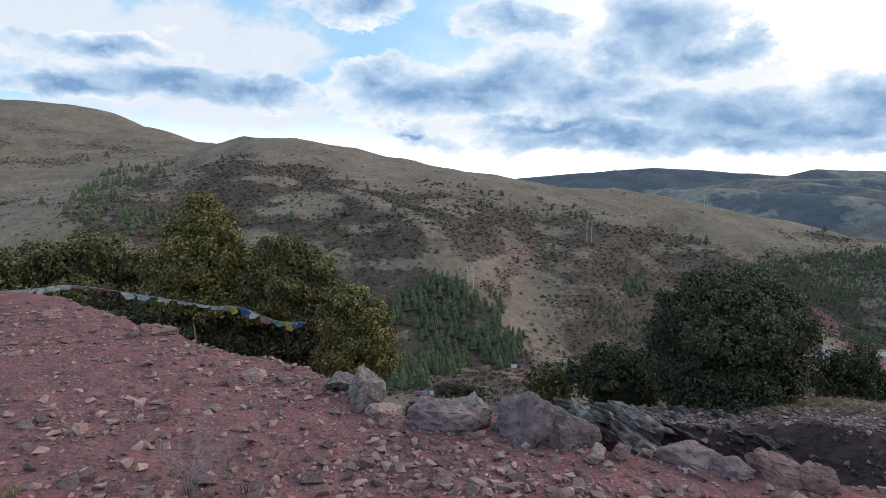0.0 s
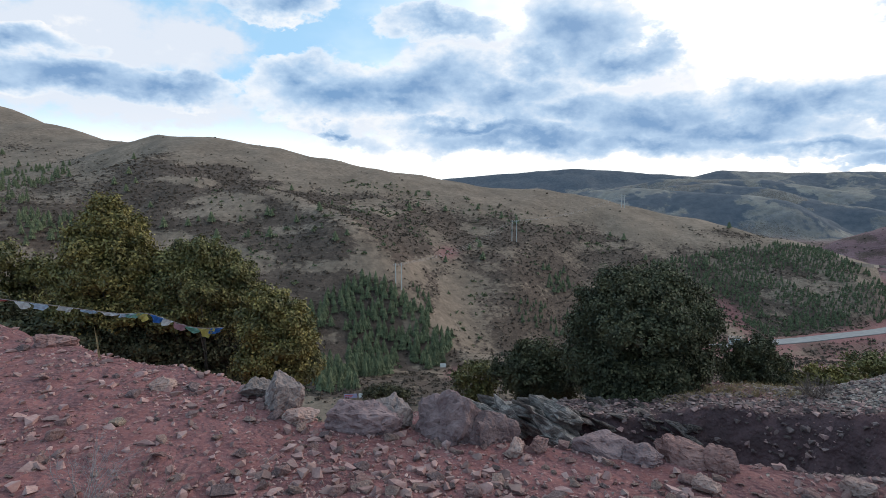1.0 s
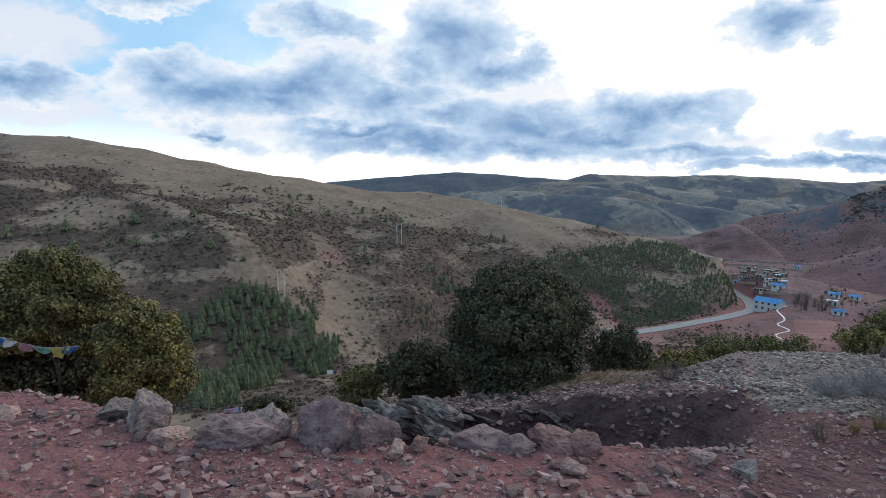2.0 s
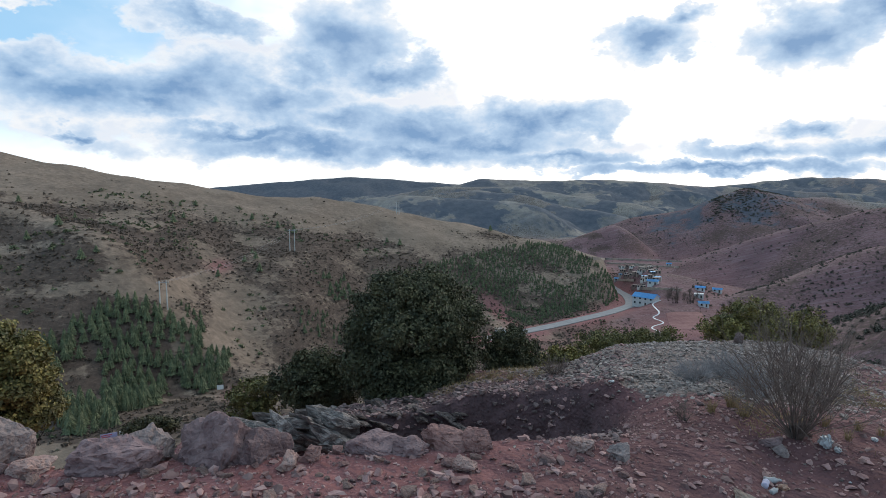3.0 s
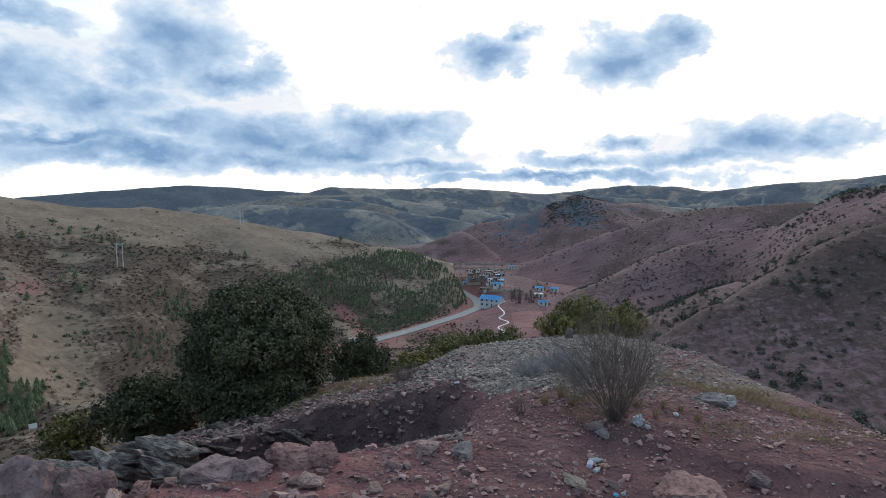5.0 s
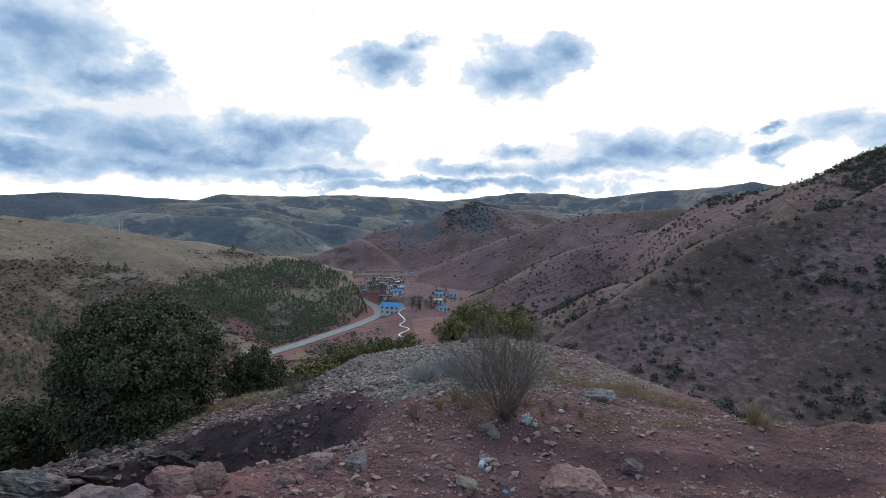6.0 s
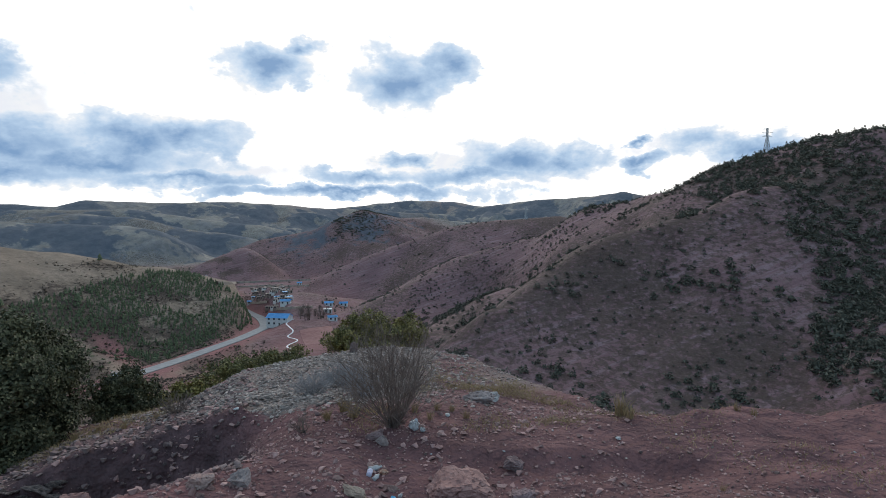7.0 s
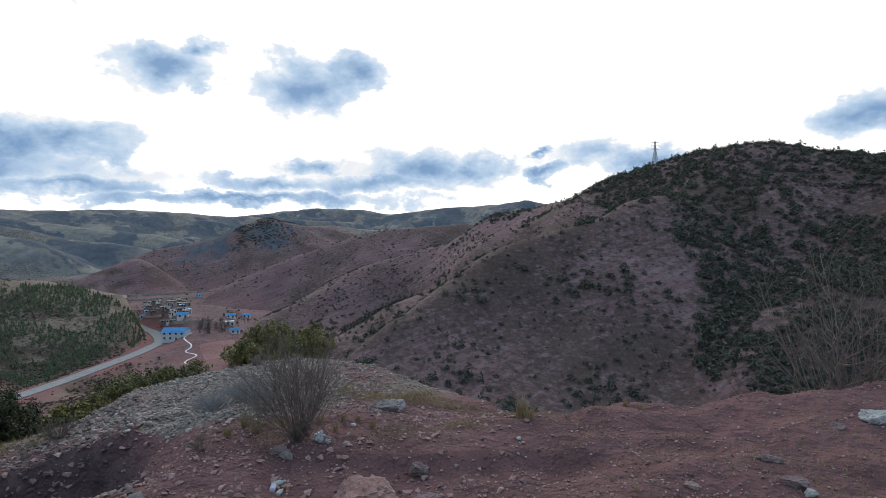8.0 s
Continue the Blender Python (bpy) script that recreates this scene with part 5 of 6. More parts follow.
def build_outcrop():
    """Tilted beds of dark rock, slab upon slab, under the big bush."""
    root = new("rock_outcrop")
    root.location = spot(14, -21)
    g = random.Random(12)
    shared = [boulder_mesh("slab", (0.5, 0.5, 0.5), 300 + k, ROCK_BED if k < 6 else ROCK_DARK, 12, 2, 0.08) for k in range(10)]
    n = 190
    az = np.array([9.5 + 22 * g.random() ** 2.4 for _ in range(n)])
    el = np.array([g.uniform(-24.6, -20.4) for _ in range(n)])
    at, ok = spots(az, el, 5.2)
    for i in range(n):
        if not ok[i]:
            continue
        ob = new("slab", shared[i % 6 if az[i] < 19 else 6 + i % 4])
        s = (0.14 + 0.42 * g.random() ** 1.6) * (1.0 if az[i] < 19 else 0.45)
        m = pose(*at[i], g.uniform(-16, 6), g.uniform(20, 42), 10 + g.uniform(-18, 18)) @ Matrix.Diagonal((1.3 * s, g.uniform(0.9, 1.6) * s, g.uniform(0.28, 0.6) * s, 1))
        ob.parent = root
        ob.matrix_local = Matrix.Translation(-root.location) @ m
    tagged(root, "outcrop of tilted dark grey rock beds with pale edges", "rock outcrop")


build_outcrop()


# ---- dry plants ----
def twig_shrub(name, place, height, spread, stems, material, label, seed, category="shrub", thick=0.006, parts="twig_mass"):
    """Many thin stems from one foot, forking twice, bare of leaves."""
    g = np.random.default_rng(seed)
    p0, p1, r0, r1 = [], [], [], []

    def grow(p, d, length, r, level):
        n = 4 if level == 0 else 3
        for k in range(n):
            d = d + g.normal(size=3) * 0.13 + np.array([0, 0, 0.05])
            d = d / np.linalg.norm(d)
            q = p + d * length / n
            p0.append(p)
            p1.append(q)
            r0.append(r * (1 - k / n * 0.5))
            r1.append(r * (1 - (k + 1) / n * 0.5))
            p = q
            if level < 2 and k > 0:
                for _ in range(2):
                    e = d + g.normal(size=3) * 0.5
                    grow(p, e / np.linalg.norm(e), length * g.uniform(0.3, 0.5), r * 0.55, level + 1)
    for _ in range(stems):
        a, t = g.uniform(0, 6.28), g.random() ** 0.7 * spread
        d = np.array([math.cos(a) * t, math.sin(a) * t, 1.0])
        grow(np.array([math.cos(a), math.sin(a), 0]) * 0.05 * g.random(), d / np.linalg.norm(d), height * g.uniform(0.6, 0.95), thick, 0)
    v, f = tubes(np.array(p0), np.array(p1), np.array(r0), np.array(r1))
    root = new(name)
    root.location = place
    arrays_part(parts, v, f, material, root)
    bm = bmesh.new()
    for k in range(7):
        a = k * 0.9
        c, s = math.cos(a) * height * 0.05, math.sin(a) * height * 0.05
        bm_rod(bm, (c * 0.6, s * 0.6, -height * 0.08), (c * 1.5, s * 1.5, height * 0.13), thick * 1.5, thick, 5)
    part("stump", bm, TWIG_DARK, root)
    return tagged(root, label, category)


twig_shrub("bare_shrub", spot(59.0, -20.4), 0.70, 0.95, 80, TWIG, "leafless twiggy brown shrub on red earth", 3, thick=0.0042, parts="twig_mass")
twig_shrub("dry_grey_shrub", spot(54.2, -16.6), 0.26, 2.4, 90, TWIG_PALE, "low pale grey dry shrub on gravel", 5, thick=0.003, parts="twig_mass")
twig_shrub("dry_grey_shrub", spot(51.4, -17.2), 0.20, 2.4, 70, TWIG_PALE, "low pale grey dry shrub on gravel", 6, thick=0.003, parts="twig_mass")
twig_shrub("dry_grey_shrub", spot(55.8, -17.6), 0.24, 2.0, 64, TWIG_PALE, "low pale grey dry shrub on gravel", 7, thick=0.003, parts="twig_mass")
twig_shrub("dry_weed", spot(50.6, -20.6), 0.13, 1.4, 20, TWIG, "small brown dry weed on gravel", 8, thick=0.0025, parts="twig_mass")
twig_shrub("dry_weed", spot(39.6, -17.8), 0.22, 1.5, 34, TWIG, "small dark dry bush on gravel", 9, thick=0.0035, parts="twig_mass")
twig_shrub("dry_sapling", spot(55.6, -19.2), 0.32, 0.35, 4, TWIG, "thin leafless sapling beside a bare shrub", 11, thick=0.0045, parts="twig_mass")
twig_shrub("dry_weed", spot(-24, -27.2), 0.30, 1.5, 18, TWIG_PALE, "wispy dry weed on stony red earth", 12, thick=0.0017)
twig_shrub("dry_weed", spot(-19, -28), 0.30, 1.0, 8, TWIG, "wispy dry weed on stony red earth", 13, thick=0.0016)
twig_shrub("bare_tree", polar(107.2, 9.0), 2.3, 0.62, 26, TWIG, "bare leafless tree below the edge", 15, "tree", 0.011)


def grass_tuft(place, height, blades, seed, label, lean=0.5):
    g = np.random.default_rng(seed)
    a = g.uniform(0, 6.28, blades)
    t = g.random(blades) * lean
    foot = np.stack([np.cos(a), np.sin(a), 0 * a], -1) * (g.random(blades) * height * 0.25)[:, None]
    h = height * g.uniform(0.5, 1.0, blades)[:, None]
    d = np.stack([np.cos(a) * t, np.sin(a) * t, 0 * a + 1], -1)
    mid, tip = foot + d * h * 0.55, foot + d * h * [1.35, 1.35, 0.95]
    v, f = joined([tubes(foot, mid, height * 0.016, height * 0.011), tubes(mid, tip, height * 0.011, height * 0.002)])
    ob = arrays_part("grass_tuft", v, f, STRAW)
    ob.location = place
    return tagged(ob, label, "grass", "dry grass tufts")


for k, (az, el, h, n) in enumerate([(80.4, -18.5, 0.22, 60), (81.2, -18.7, 0.15, 40), (54.3, -18.9, 0.16, 60), (52.8, -19.6, 0.13, 50), (55.2, -19.5, 0.15, 50), (62.5, -19.8, 0.1, 40), (64.6, -19.0, 0.09, 40), (66, -19.6, 0.1, 40),
                                    (63.2, -18.9, 0.1, 40), (61.0, -19.1, 0.12, 50), (90.2, -17.1, 0.1, 40), (91.5, -17.3, 0.09, 40), (33.5, -18.3, 0.12, 50), (35.5, -18.4, 0.1, 50), (31.8, -18.6, 0.12, 50), (38, -18.0, 0.09, 40),
                                    (1.2, -23.0, 0.22, 14), (-8.9, -20.0, 0.3, 10), (89.0, -23.4, 0.07, 26), (91.2, -23.9, 0.06, 24), (-37, -24.5, 0.1, 40)]):
    grass_tuft(spot(az, el), h, n, 60 + k, "tuft of dry straw coloured grass")
grass_tuft(spot(-22.4, -15.2), 0.36, 2, 90, "single tall dry grass stalk at the edge", 0.25)


def straw_patch(name, count, region, height, label, seed, keep):
    """Short dry blades strewn over a stretch of ground."""
    g = np.random.default_rng(seed)
    a0, a1, r0, r1 = region
    az, r = g.uniform(a0, a1, count), g.uniform(r0, r1, count)
    x, y = r * np.sin(np.radians(az)), r * np.cos(np.radians(az))
    m = g.random(count) < keep(x, y, az, r)
    x, y = x[m], y[m]
    foot = np.stack([x, y, land(x, y) - 0.004], -1)
    lean = g.normal(size=(len(x), 2)) * 0.75
    tip = foot + np.concatenate([lean, np.ones((len(x), 1))], 1) * (height * g.uniform(0.4, 1.0, len(x)))[:, None]
    v, f = tubes(foot, tip, 0.0028, 0.0006)
    tagged(arrays_part(name, v, f, STRAW), label, "grass", kind="stuff")


straw_patch("dry_grass_mat", 46000, (56, 86, 4.7, 8.2), 0.045, "short yellowish dry grass over red earth", 71,
            lambda x, y, az, r: smoothstep(-0.05, 0.3, fbm(x, y, 0.55, 3, 75)) * np.exp(-((r - 6.1) / 1.1) ** 2) * 0.8)
straw_patch("dry_grass_fringe", 4500, (28, 40, 7.2, 9.2), 0.06, "yellowish dry grass fringe beside a bush", 72,
            lambda x, y, az, r: smoothstep(-0.1, 0.3, fbm(x, y, 0.6, 3, 76)) * 0.8)
straw_patch("dry_grass_scatter", 9000, (84, 114, 4.0, 8.0), 0.035, "thin dry grass on trodden earth", 73,
            lambda x, y, az, r: 0.5 * smoothstep(0.1, 0.4, fbm(x, y, 0.8, 3, 77)))


# ---- litter and flags ----
CLOTH = {}
for key, a, b in (("white", (0.66, 0.65, 0.64), (0.78, 0.77, 0.76)), ("blue", (0.05, 0.17, 0.45), (0.08, 0.24, 0.55)), ("pink", (0.42, 0.24, 0.27), (0.52, 0.33, 0.35)),
                  ("green", (0.22, 0.42, 0.34), (0.30, 0.50, 0.42)), ("yellow", (0.50, 0.42, 0.12), (0.60, 0.52, 0.2)), ("pale_blue", (0.44, 0.54, 0.64), (0.54, 0.62, 0.72)), ("red", (0.42, 0.07, 0.08), (0.5, 0.12, 0.12))):
    CLOTH[key] = surface(key + "_faded_cloth", a, b, 8, 0.9, 0.2, 60, 0.08)
CORD = surface("weathered_cord", (0.25, 0.2, 0.19), (0.35, 0.3, 0.28), 8, 0.9, 0.2, 60, 0.08)


def flag_string():
    """A cord of faded cloth flags from the bank into the tree, sagging and twisted by wind."""
    sx, sy = stand(-20)
    line = smooth_line([(sx + d * math.sin(radians(a)), sy + d * math.cos(radians(a)), EYE + d * math.tan(radians(e))) for a, d, e in
                        ((-37.5, 11.4, -8.7), (-34.5, 11.0, -8.75), (-31.8, 10.8, -8.75), (-26.8, 10.3, -10.0), (-21.4, 9.9, -11.4), (-18.9, 9.8, -11.7), (-15.4, 9.6, -13.2), (-12.7, 9.5, -13.5))], 10)
    root = new("flag_string")
    root.location = line[0]
    v, f = tubes(line[:-1] - line[0], line[1:] - line[0], 0.006, 0.006, 5)
    arrays_part("cord", v, f, CORD, root)
    g = random.Random(8)
    rows = [(0.09, "white", 0.6), (0.135, "white", 0.7), (0.18, "white", 1.0), (0.215, "white", 0.9), (0.26, "white", 0.7), (0.31, "pink", 0.5), (0.36, "red", 0.4), (0.40, "white", 1.2), (0.435, "pale_blue", 1.0),
            (0.475, "white", 0.8), (0.52, "pale_blue", 0.5), (0.565, "white", 0.5), (0.61, "pale_blue", 0.6), (0.655, "green", 0.8), (0.695, "yellow", 1.3), (0.75, "blue", 1.2), (0.785, "white", 1.2), (0.825, "pink", 1.2), (0.87, "green", 0.9), (0.915, "yellow", 1.6), (0.965, "blue", 1.0)]
    n = len(line) - 1
    for t, tone, drop in rows:
        i = min(int(t * n), n - 1)
        a = Vector(line[i]) - Vector(line[0])
        d = (Vector(line[min(i + 3, n)]) - Vector(line[max(i - 2, 0)])).normalized()
        w, h = g.uniform(0.21, 0.28), 0.10 * drop
        bm = bmesh.new()
        grid = [[bm.verts.new(a + d * (w * (p / 6 - 0.5)) * (1 - 0.35 * q / 4 * drop) + Vector((0.02 * math.sin(p * 1.3 + q + t * 40), 0.025 * math.sin(p * 1.9 + q * 0.8), -h * q / 4 * (1 - 0.5 * abs(p / 6 - 0.5 - 0.2 * math.sin(t * 30))) ))) for p in range(7)] for q in range(5)]
        for q in range(4):
            for p in range(6):
                bm.faces.new((grid[q][p], grid[q][p + 1], grid[q + 1][p + 1], grid[q + 1][p]))
        geom = bm.faces[:]
        bmesh.ops.solidify(bm, geom=geom, thickness=0.003)
        part("flag", bm, CLOTH[tone], root, tone.replace("_", " ") + " faded cloth flag", True)
    tagged(root, "sagging cord of small faded coloured cloth flags", "flag string")


flag_string()

PLASTIC_WHITE = surface("crumpled_white_plastic", (0.32, 0.31, 0.31), (0.44, 0.43, 0.43), 12, 0.45, 0.3, 60, 0.08)
PLASTIC_LILAC = surface("printed_lilac_wrapper", (0.40, 0.36, 0.48), (0.58, 0.56, 0.62), 20, 0.45, 0.3, 60, 0.08)
PLASTIC_BLUE = surface("bright_blue_plastic", (0.10, 0.36, 0.55), (0.16, 0.45, 0.62), 20, 0.4, 0.2, 60, 0.08)
CARD_TAN = surface("orange_stained_wrapper", (0.40, 0.20, 0.13), (0.5, 0.34, 0.25), 20, 0.6, 0.3, 60, 0.08)


def crumple(name, az, el, size, seed, material, label, flat=0.6):
    rnd = random.Random(seed)
    bm = bmesh.new()
    bmesh.ops.create_icosphere(bm, subdivisions=3, radius=0.5)
    for v in bm.verts:
        q = noise.noise(v.co * 4.2 + Vector((seed, 0, 0))) + 0.6 * noise.noise(v.co * 9 + Vector((0, seed, 0)))
        v.co *= 1 + 0.5 * q
        v.co = Vector((v.co.x * size, v.co.y * size * 0.7, v.co.z * size * flat))
    ob = part(name, bm, material)
    p = spot(az, el)
    ob.matrix_world = pose(p.x, p.y, p.z + size * flat * 0.38, rnd.uniform(-10, 10), rnd.uniform(-10, 10), rnd.uniform(0, 360))
    return tagged(ob, label, "litter", "litter on the ground")


def bottle(az, el, length, radius, turn, body, cap, label):
    """A dented plastic bottle lying on its side: body, neck and cap."""
    p = spot(az, el)
    root = new("plastic_bottle")
    root.matrix_world = pose(p.x, p.y, p.z + radius * 0.9, 0, 0, turn)
    bm = bmesh.new()
    rings = []
    for u, k in ((0, 0.8), (0.04, 1), (0.28, 1), (0.32, 0.9), (0.36, 1), (0.62, 1), (0.8, 0.55), (0.9, 0.36), (0.96, 0.36)):
        rings.append([bm.verts.new((length * (u - 0.5), radius * k * math.cos(a * 0.6283), radius * k * math.sin(a * 0.6283) * (0.8 if 0.1 < u < 0.6 else 1))) for a in range(10)])
    for a, b in zip(rings[:-1], rings[1:]):
        for i in range(10):
            bm.faces.new((a[i], a[(i + 1) % 10], b[(i + 1) % 10], b[i]))
    bm.faces.new(rings[0][::-1])
    bm.faces.new(rings[-1])
    shell = part("bottle_body", bm, body, root, smooth=True)
    bm = bmesh.new()
    bm_rod(bm, (length * 0.45, 0, 0), (length * 0.52, 0, 0), radius * 0.42, sides=10)
    part("cap", bm, cap, shell)
    return tagged(root, label, "bottle", "litter on the ground")


bottle(56.7, -24.5, 0.11, 0.021, 25, PLASTIC_LILAC, PLASTIC_WHITE, "crushed clear bottle with a lilac wrapper on earth")
bottle(57.2, -24.2, 0.10, 0.021, -35, PLASTIC_WHITE, PLASTIC_WHITE, "crushed pale plastic bottle on earth")
bottle(57.3, -24.9, 0.085, 0.018, 5, PLASTIC_WHITE, CARD_TAN, "crushed pale plastic bottle on earth")
crumple("wrapper", 58.0, -24.5, 0.06, 4, CARD_TAN, "crumpled pinkish wrapper beside bottles")
crumple("plastic_scrap", 58.9, -26.6, 0.035, 5, PLASTIC_BLUE, "crumpled bright blue plastic scrap on earth")
crumple("paper_scrap", 59.6, -26.4, 0.035, 6, PLASTIC_WHITE, "torn white paper scrap on earth")
boulder(58.7, -25.9, 0.05, 0.14, 0.05, 64, ROCK_TANRED, "small oblong tan stone near litter", 50, name="stone", sink=0.15)
crumple("plastic_bag", 61.0, -20.6, 0.10, 7, PLASTIC_WHITE, "crumpled white plastic bag below a bare shrub", 0.9)
crumple("plastic_bag", 61.8, -20.8, 0.06, 8, PLASTIC_WHITE, "small crumpled white plastic bag below a shrub", 0.6)
crumple("paper_scrap", 64.2, -19.4, 0.055, 9, PLASTIC_WHITE, "flattened pale packet on earth", 0.45)
crumple("paper_scrap", 80.1, -20.5, 0.05, 10, PLASTIC_WHITE, "white crumpled paper scrap on earth", 0.5)
crumple("paper_scrap", 44.6, -18.2, 0.06, 11, PLASTIC_WHITE, "pale paper scrap on gravel", 0.4)
for k, (az, el) in enumerate([(72.5, -19.2), (74, -20.2), (85.2, -19.6), (93.5, -16.9), (75.6, -22.4), (69.5, -22.3), (98.7, -18.8), (62.6, -22.8), (101.3, -18.3)]):
    crumple("paper_scrap", az, el, 0.022, 20 + k, PLASTIC_WHITE, "tiny white scrap of paper on earth", 0.4)


# ---- firs and scrub on the hills ----
def fir_template(seed, tiers=7, points=8):
    g = np.random.default_rng(seed)
    v, f = [], []
    for k in range(tiers):
        z0, z1 = 0.10 + 0.80 * k / tiers, 0.10 + 0.80 * k / tiers + 0.30 * (1 - 0.45 * k / tiers)
        rad = 0.285 * (1 - k / tiers) ** 0.7 + 0.015
        base = len(v)
        off = g.random() * 6
        for p in range(points * 2):
            a = off + math.pi * p / points
            q = rad * (1.0 if p % 2 == 0 else 0.55) * g.uniform(0.75, 1.2)
            v.append((math.cos(a) * q, math.sin(a) * q, z0 + (0.0 if p % 2 == 0 else 0.05) + g.uniform(-0.02, 0.02)))
        v.append((g.uniform(-0.01, 0.01), g.uniform(-0.01, 0.01), min(z1, 1.0)))
        for p in range(points * 2):
            f.append((base + p, base + (p + 1) % (points * 2), base + points * 2))
    return np.array(v), np.array(f)


FIRS = [fir_template(s) for s in (1, 2, 3, 4)]


def plantation(name, poly, spacing, height, seed, label, gaps=0.0, reach=1500):
    """Young firs planted over a stretch of slope, thinner in patches."""
    g = np.random.default_rng(seed)
    p = np.array(poly)
    corners, _ = spots(p[:, 0], p[:, 1], 60)
    lo, hi = corners.min(0) - 12, corners.max(0) + 12
    gx, gy = np.meshgrid(np.arange(lo[0], hi[0], spacing), np.arange(lo[1], hi[1], spacing))
    x, y = (gx + g.uniform(-0.42, 0.42, gx.shape) * spacing).ravel(), (gy + g.uniform(-0.42, 0.42, gy.shape) * spacing).ravel()
    z = land(x, y)
    az, el = np.degrees(np.arctan2(x, y)), np.degrees(np.arctan2(z - EYE, np.hypot(x, y)))
    m = inside(az, el, poly) & (fbm(x, y, 15, 3, seed) > gaps - 0.2 * g.random(len(x)))
    m &= (road_weight(x, y)[2] > 8) & (np.hypot(x, y) < reach)
    at = np.stack([x, y, z], -1)[m]
    n = len(at)
    h = g.uniform(height[0], height[1], n)
    which = g.integers(0, 4, n)
    pieces = []
    for k in range(4):
        q = which == k
        sc = np.stack([h[q] * g.uniform(0.75, 1.1, q.sum())] * 2 + [h[q]], -1)
        pieces.append(repeated(*FIRS[k], at[q] - [0, 0, 0.2], g.uniform(0, 6.28, q.sum()), sc))
    v, f = joined(pieces)
    tagged(arrays_part(name, v, f, LEAF_GREEN), label, "fir trees", kind="stuff")


plantation("fir_plantation", [(-12, -12.0), (-9.5, -10.6), (-6, -12.6), (-3.2, -10.9), (0.2, -9.5), (2.4, -10.0), (4.0, -11.6), (6.6, -12.8), (8.6, -15.2), (8.0, -17.6), (6.0, -18.4), (3.6, -16.8), (2.0, -19.0), (-1.5, -20.1), (-4.5, -19.9), (-6.5, -15.0)],
           2.7, (4.2, 6.8), 21, "dense plantation of young dark green firs", -0.06)
plantation("fir_strip", [(4.2, -9.8), (5.6, -10.6), (7.6, -13.0), (6.8, -12.9), (5.2, -11.6)], 3.0, (2.6, 4.0), 22, "strip of young firs beside the power line", -0.6)
plantation("fir_belt", [(14.5, -12.0), (17.0, -11.7), (20.5, -13.0), (22.6, -14.5), (21.5, -15.6), (18, -14.6), (15, -13.6)], 3.6, (2.4, 4.0), 23, "loose belt of young firs on the slope", -0.1)
plantation("fir_hillside", FIR_HILLSIDE, 2.3, (2.0, 3.8), 24, "hillside of young firs above the road", -0.24, 470)
plantation("fir_group", [(-28, -3.0), (-24.5, -3.0), (-24.5, -5.2), (-28.5, -5.2)], 4.5, (4, 6.5), 25, "small group of firs in a hillside gully", -0.6)
plantation("fir_gully", [(-33, -2.6), (-28, 1.2), (-24, 1.2), (-27, -1.6), (-31.5, -4.4)], 6.0, (3, 6), 26, "dark firs scattered along a gully", 0.0)
plantation("fir_group_right", [(17, -8.5), (19.5, -8.5), (20.5, -10.5), (18, -10.8)], 4.0, (3.2, 5.0), 27, "group of dark firs on the grass slope", -0.3)


def lone_firs():
    """Single firs dotted over the grass hill."""
    fir = None
    g = np.random.default_rng(31)
    az, el = g.uniform(-36, 34, 150), g.uniform(-8, 2.5, 150)
    at, ok = spots(az, el, 120, 900)
    d = scrub_density(at[:, 0], at[:, 1], at[:, 2])
    used = 0
    for i in range(150):
        if not ok[i] or used > 58 or d[i] < 0.25 * g.random():
            continue
        used += 1
        h = g.uniform(3.0, 6.0)
        if fir is None:
            fir = new("fir_tree")
            bm = bmesh.new()
            bm_rod(bm, (0, 0, -0.1), (0, 0, 0.5), 0.03, 0.015, 6)
            part("trunk", bm, BARK, fir)
            arrays_part("crown", FIRS[0][0] * [1.35, 1.35, 1], FIRS[0][1], LEAF_GREEN, fir)
            tagged(fir, "lone dark green fir on a dry grass slope", "tree", "lone firs on the hill")
            fir.location, fir.scale = at[i], (h, h, h)
        else:
            o = copy_thing(fir, pose(*at[i], 0, 0, g.uniform(0, 360)))
            o.scale = (h * g.uniform(0.8, 1.3), h, h)


lone_firs()


def scrub_template(seed, n=17, leaf=0.33, tall=0.62):
    """A low knot of twigs and leaves: many small triangles in a ragged dome."""
    g = np.random.default_rng(seed)
    d = g.normal(size=(n, 3))
    d[:, 2] = np.abs(d[:, 2])
    d /= np.linalg.norm(d, axis=1)[:, None]
    lump = np.array([1.0, 0.8, 0.75])[g.integers(0, 3, n)]
    c = d * (lump * g.uniform(0.45, 1.0, n))[:, None] * [0.5, 0.5, tall]
    a, b = g.normal(size=(n, 3)), g.normal(size=(n, 3))
    a, b = a / np.linalg.norm(a, axis=1)[:, None] * leaf, b / np.linalg.norm(b, axis=1)[:, None] * leaf
    v = np.stack([c - a * 0.6, c + a * 0.6 - b * 0.4, c + b], 1).reshape(-1, 3)
    return v, np.arange(n * 3).reshape(-1, 3)


SCRUBS = [scrub_template(s) for s in range(5)]
BUSHES = [scrub_template(s + 20, 44, 0.21, 0.8) for s in range(5)]


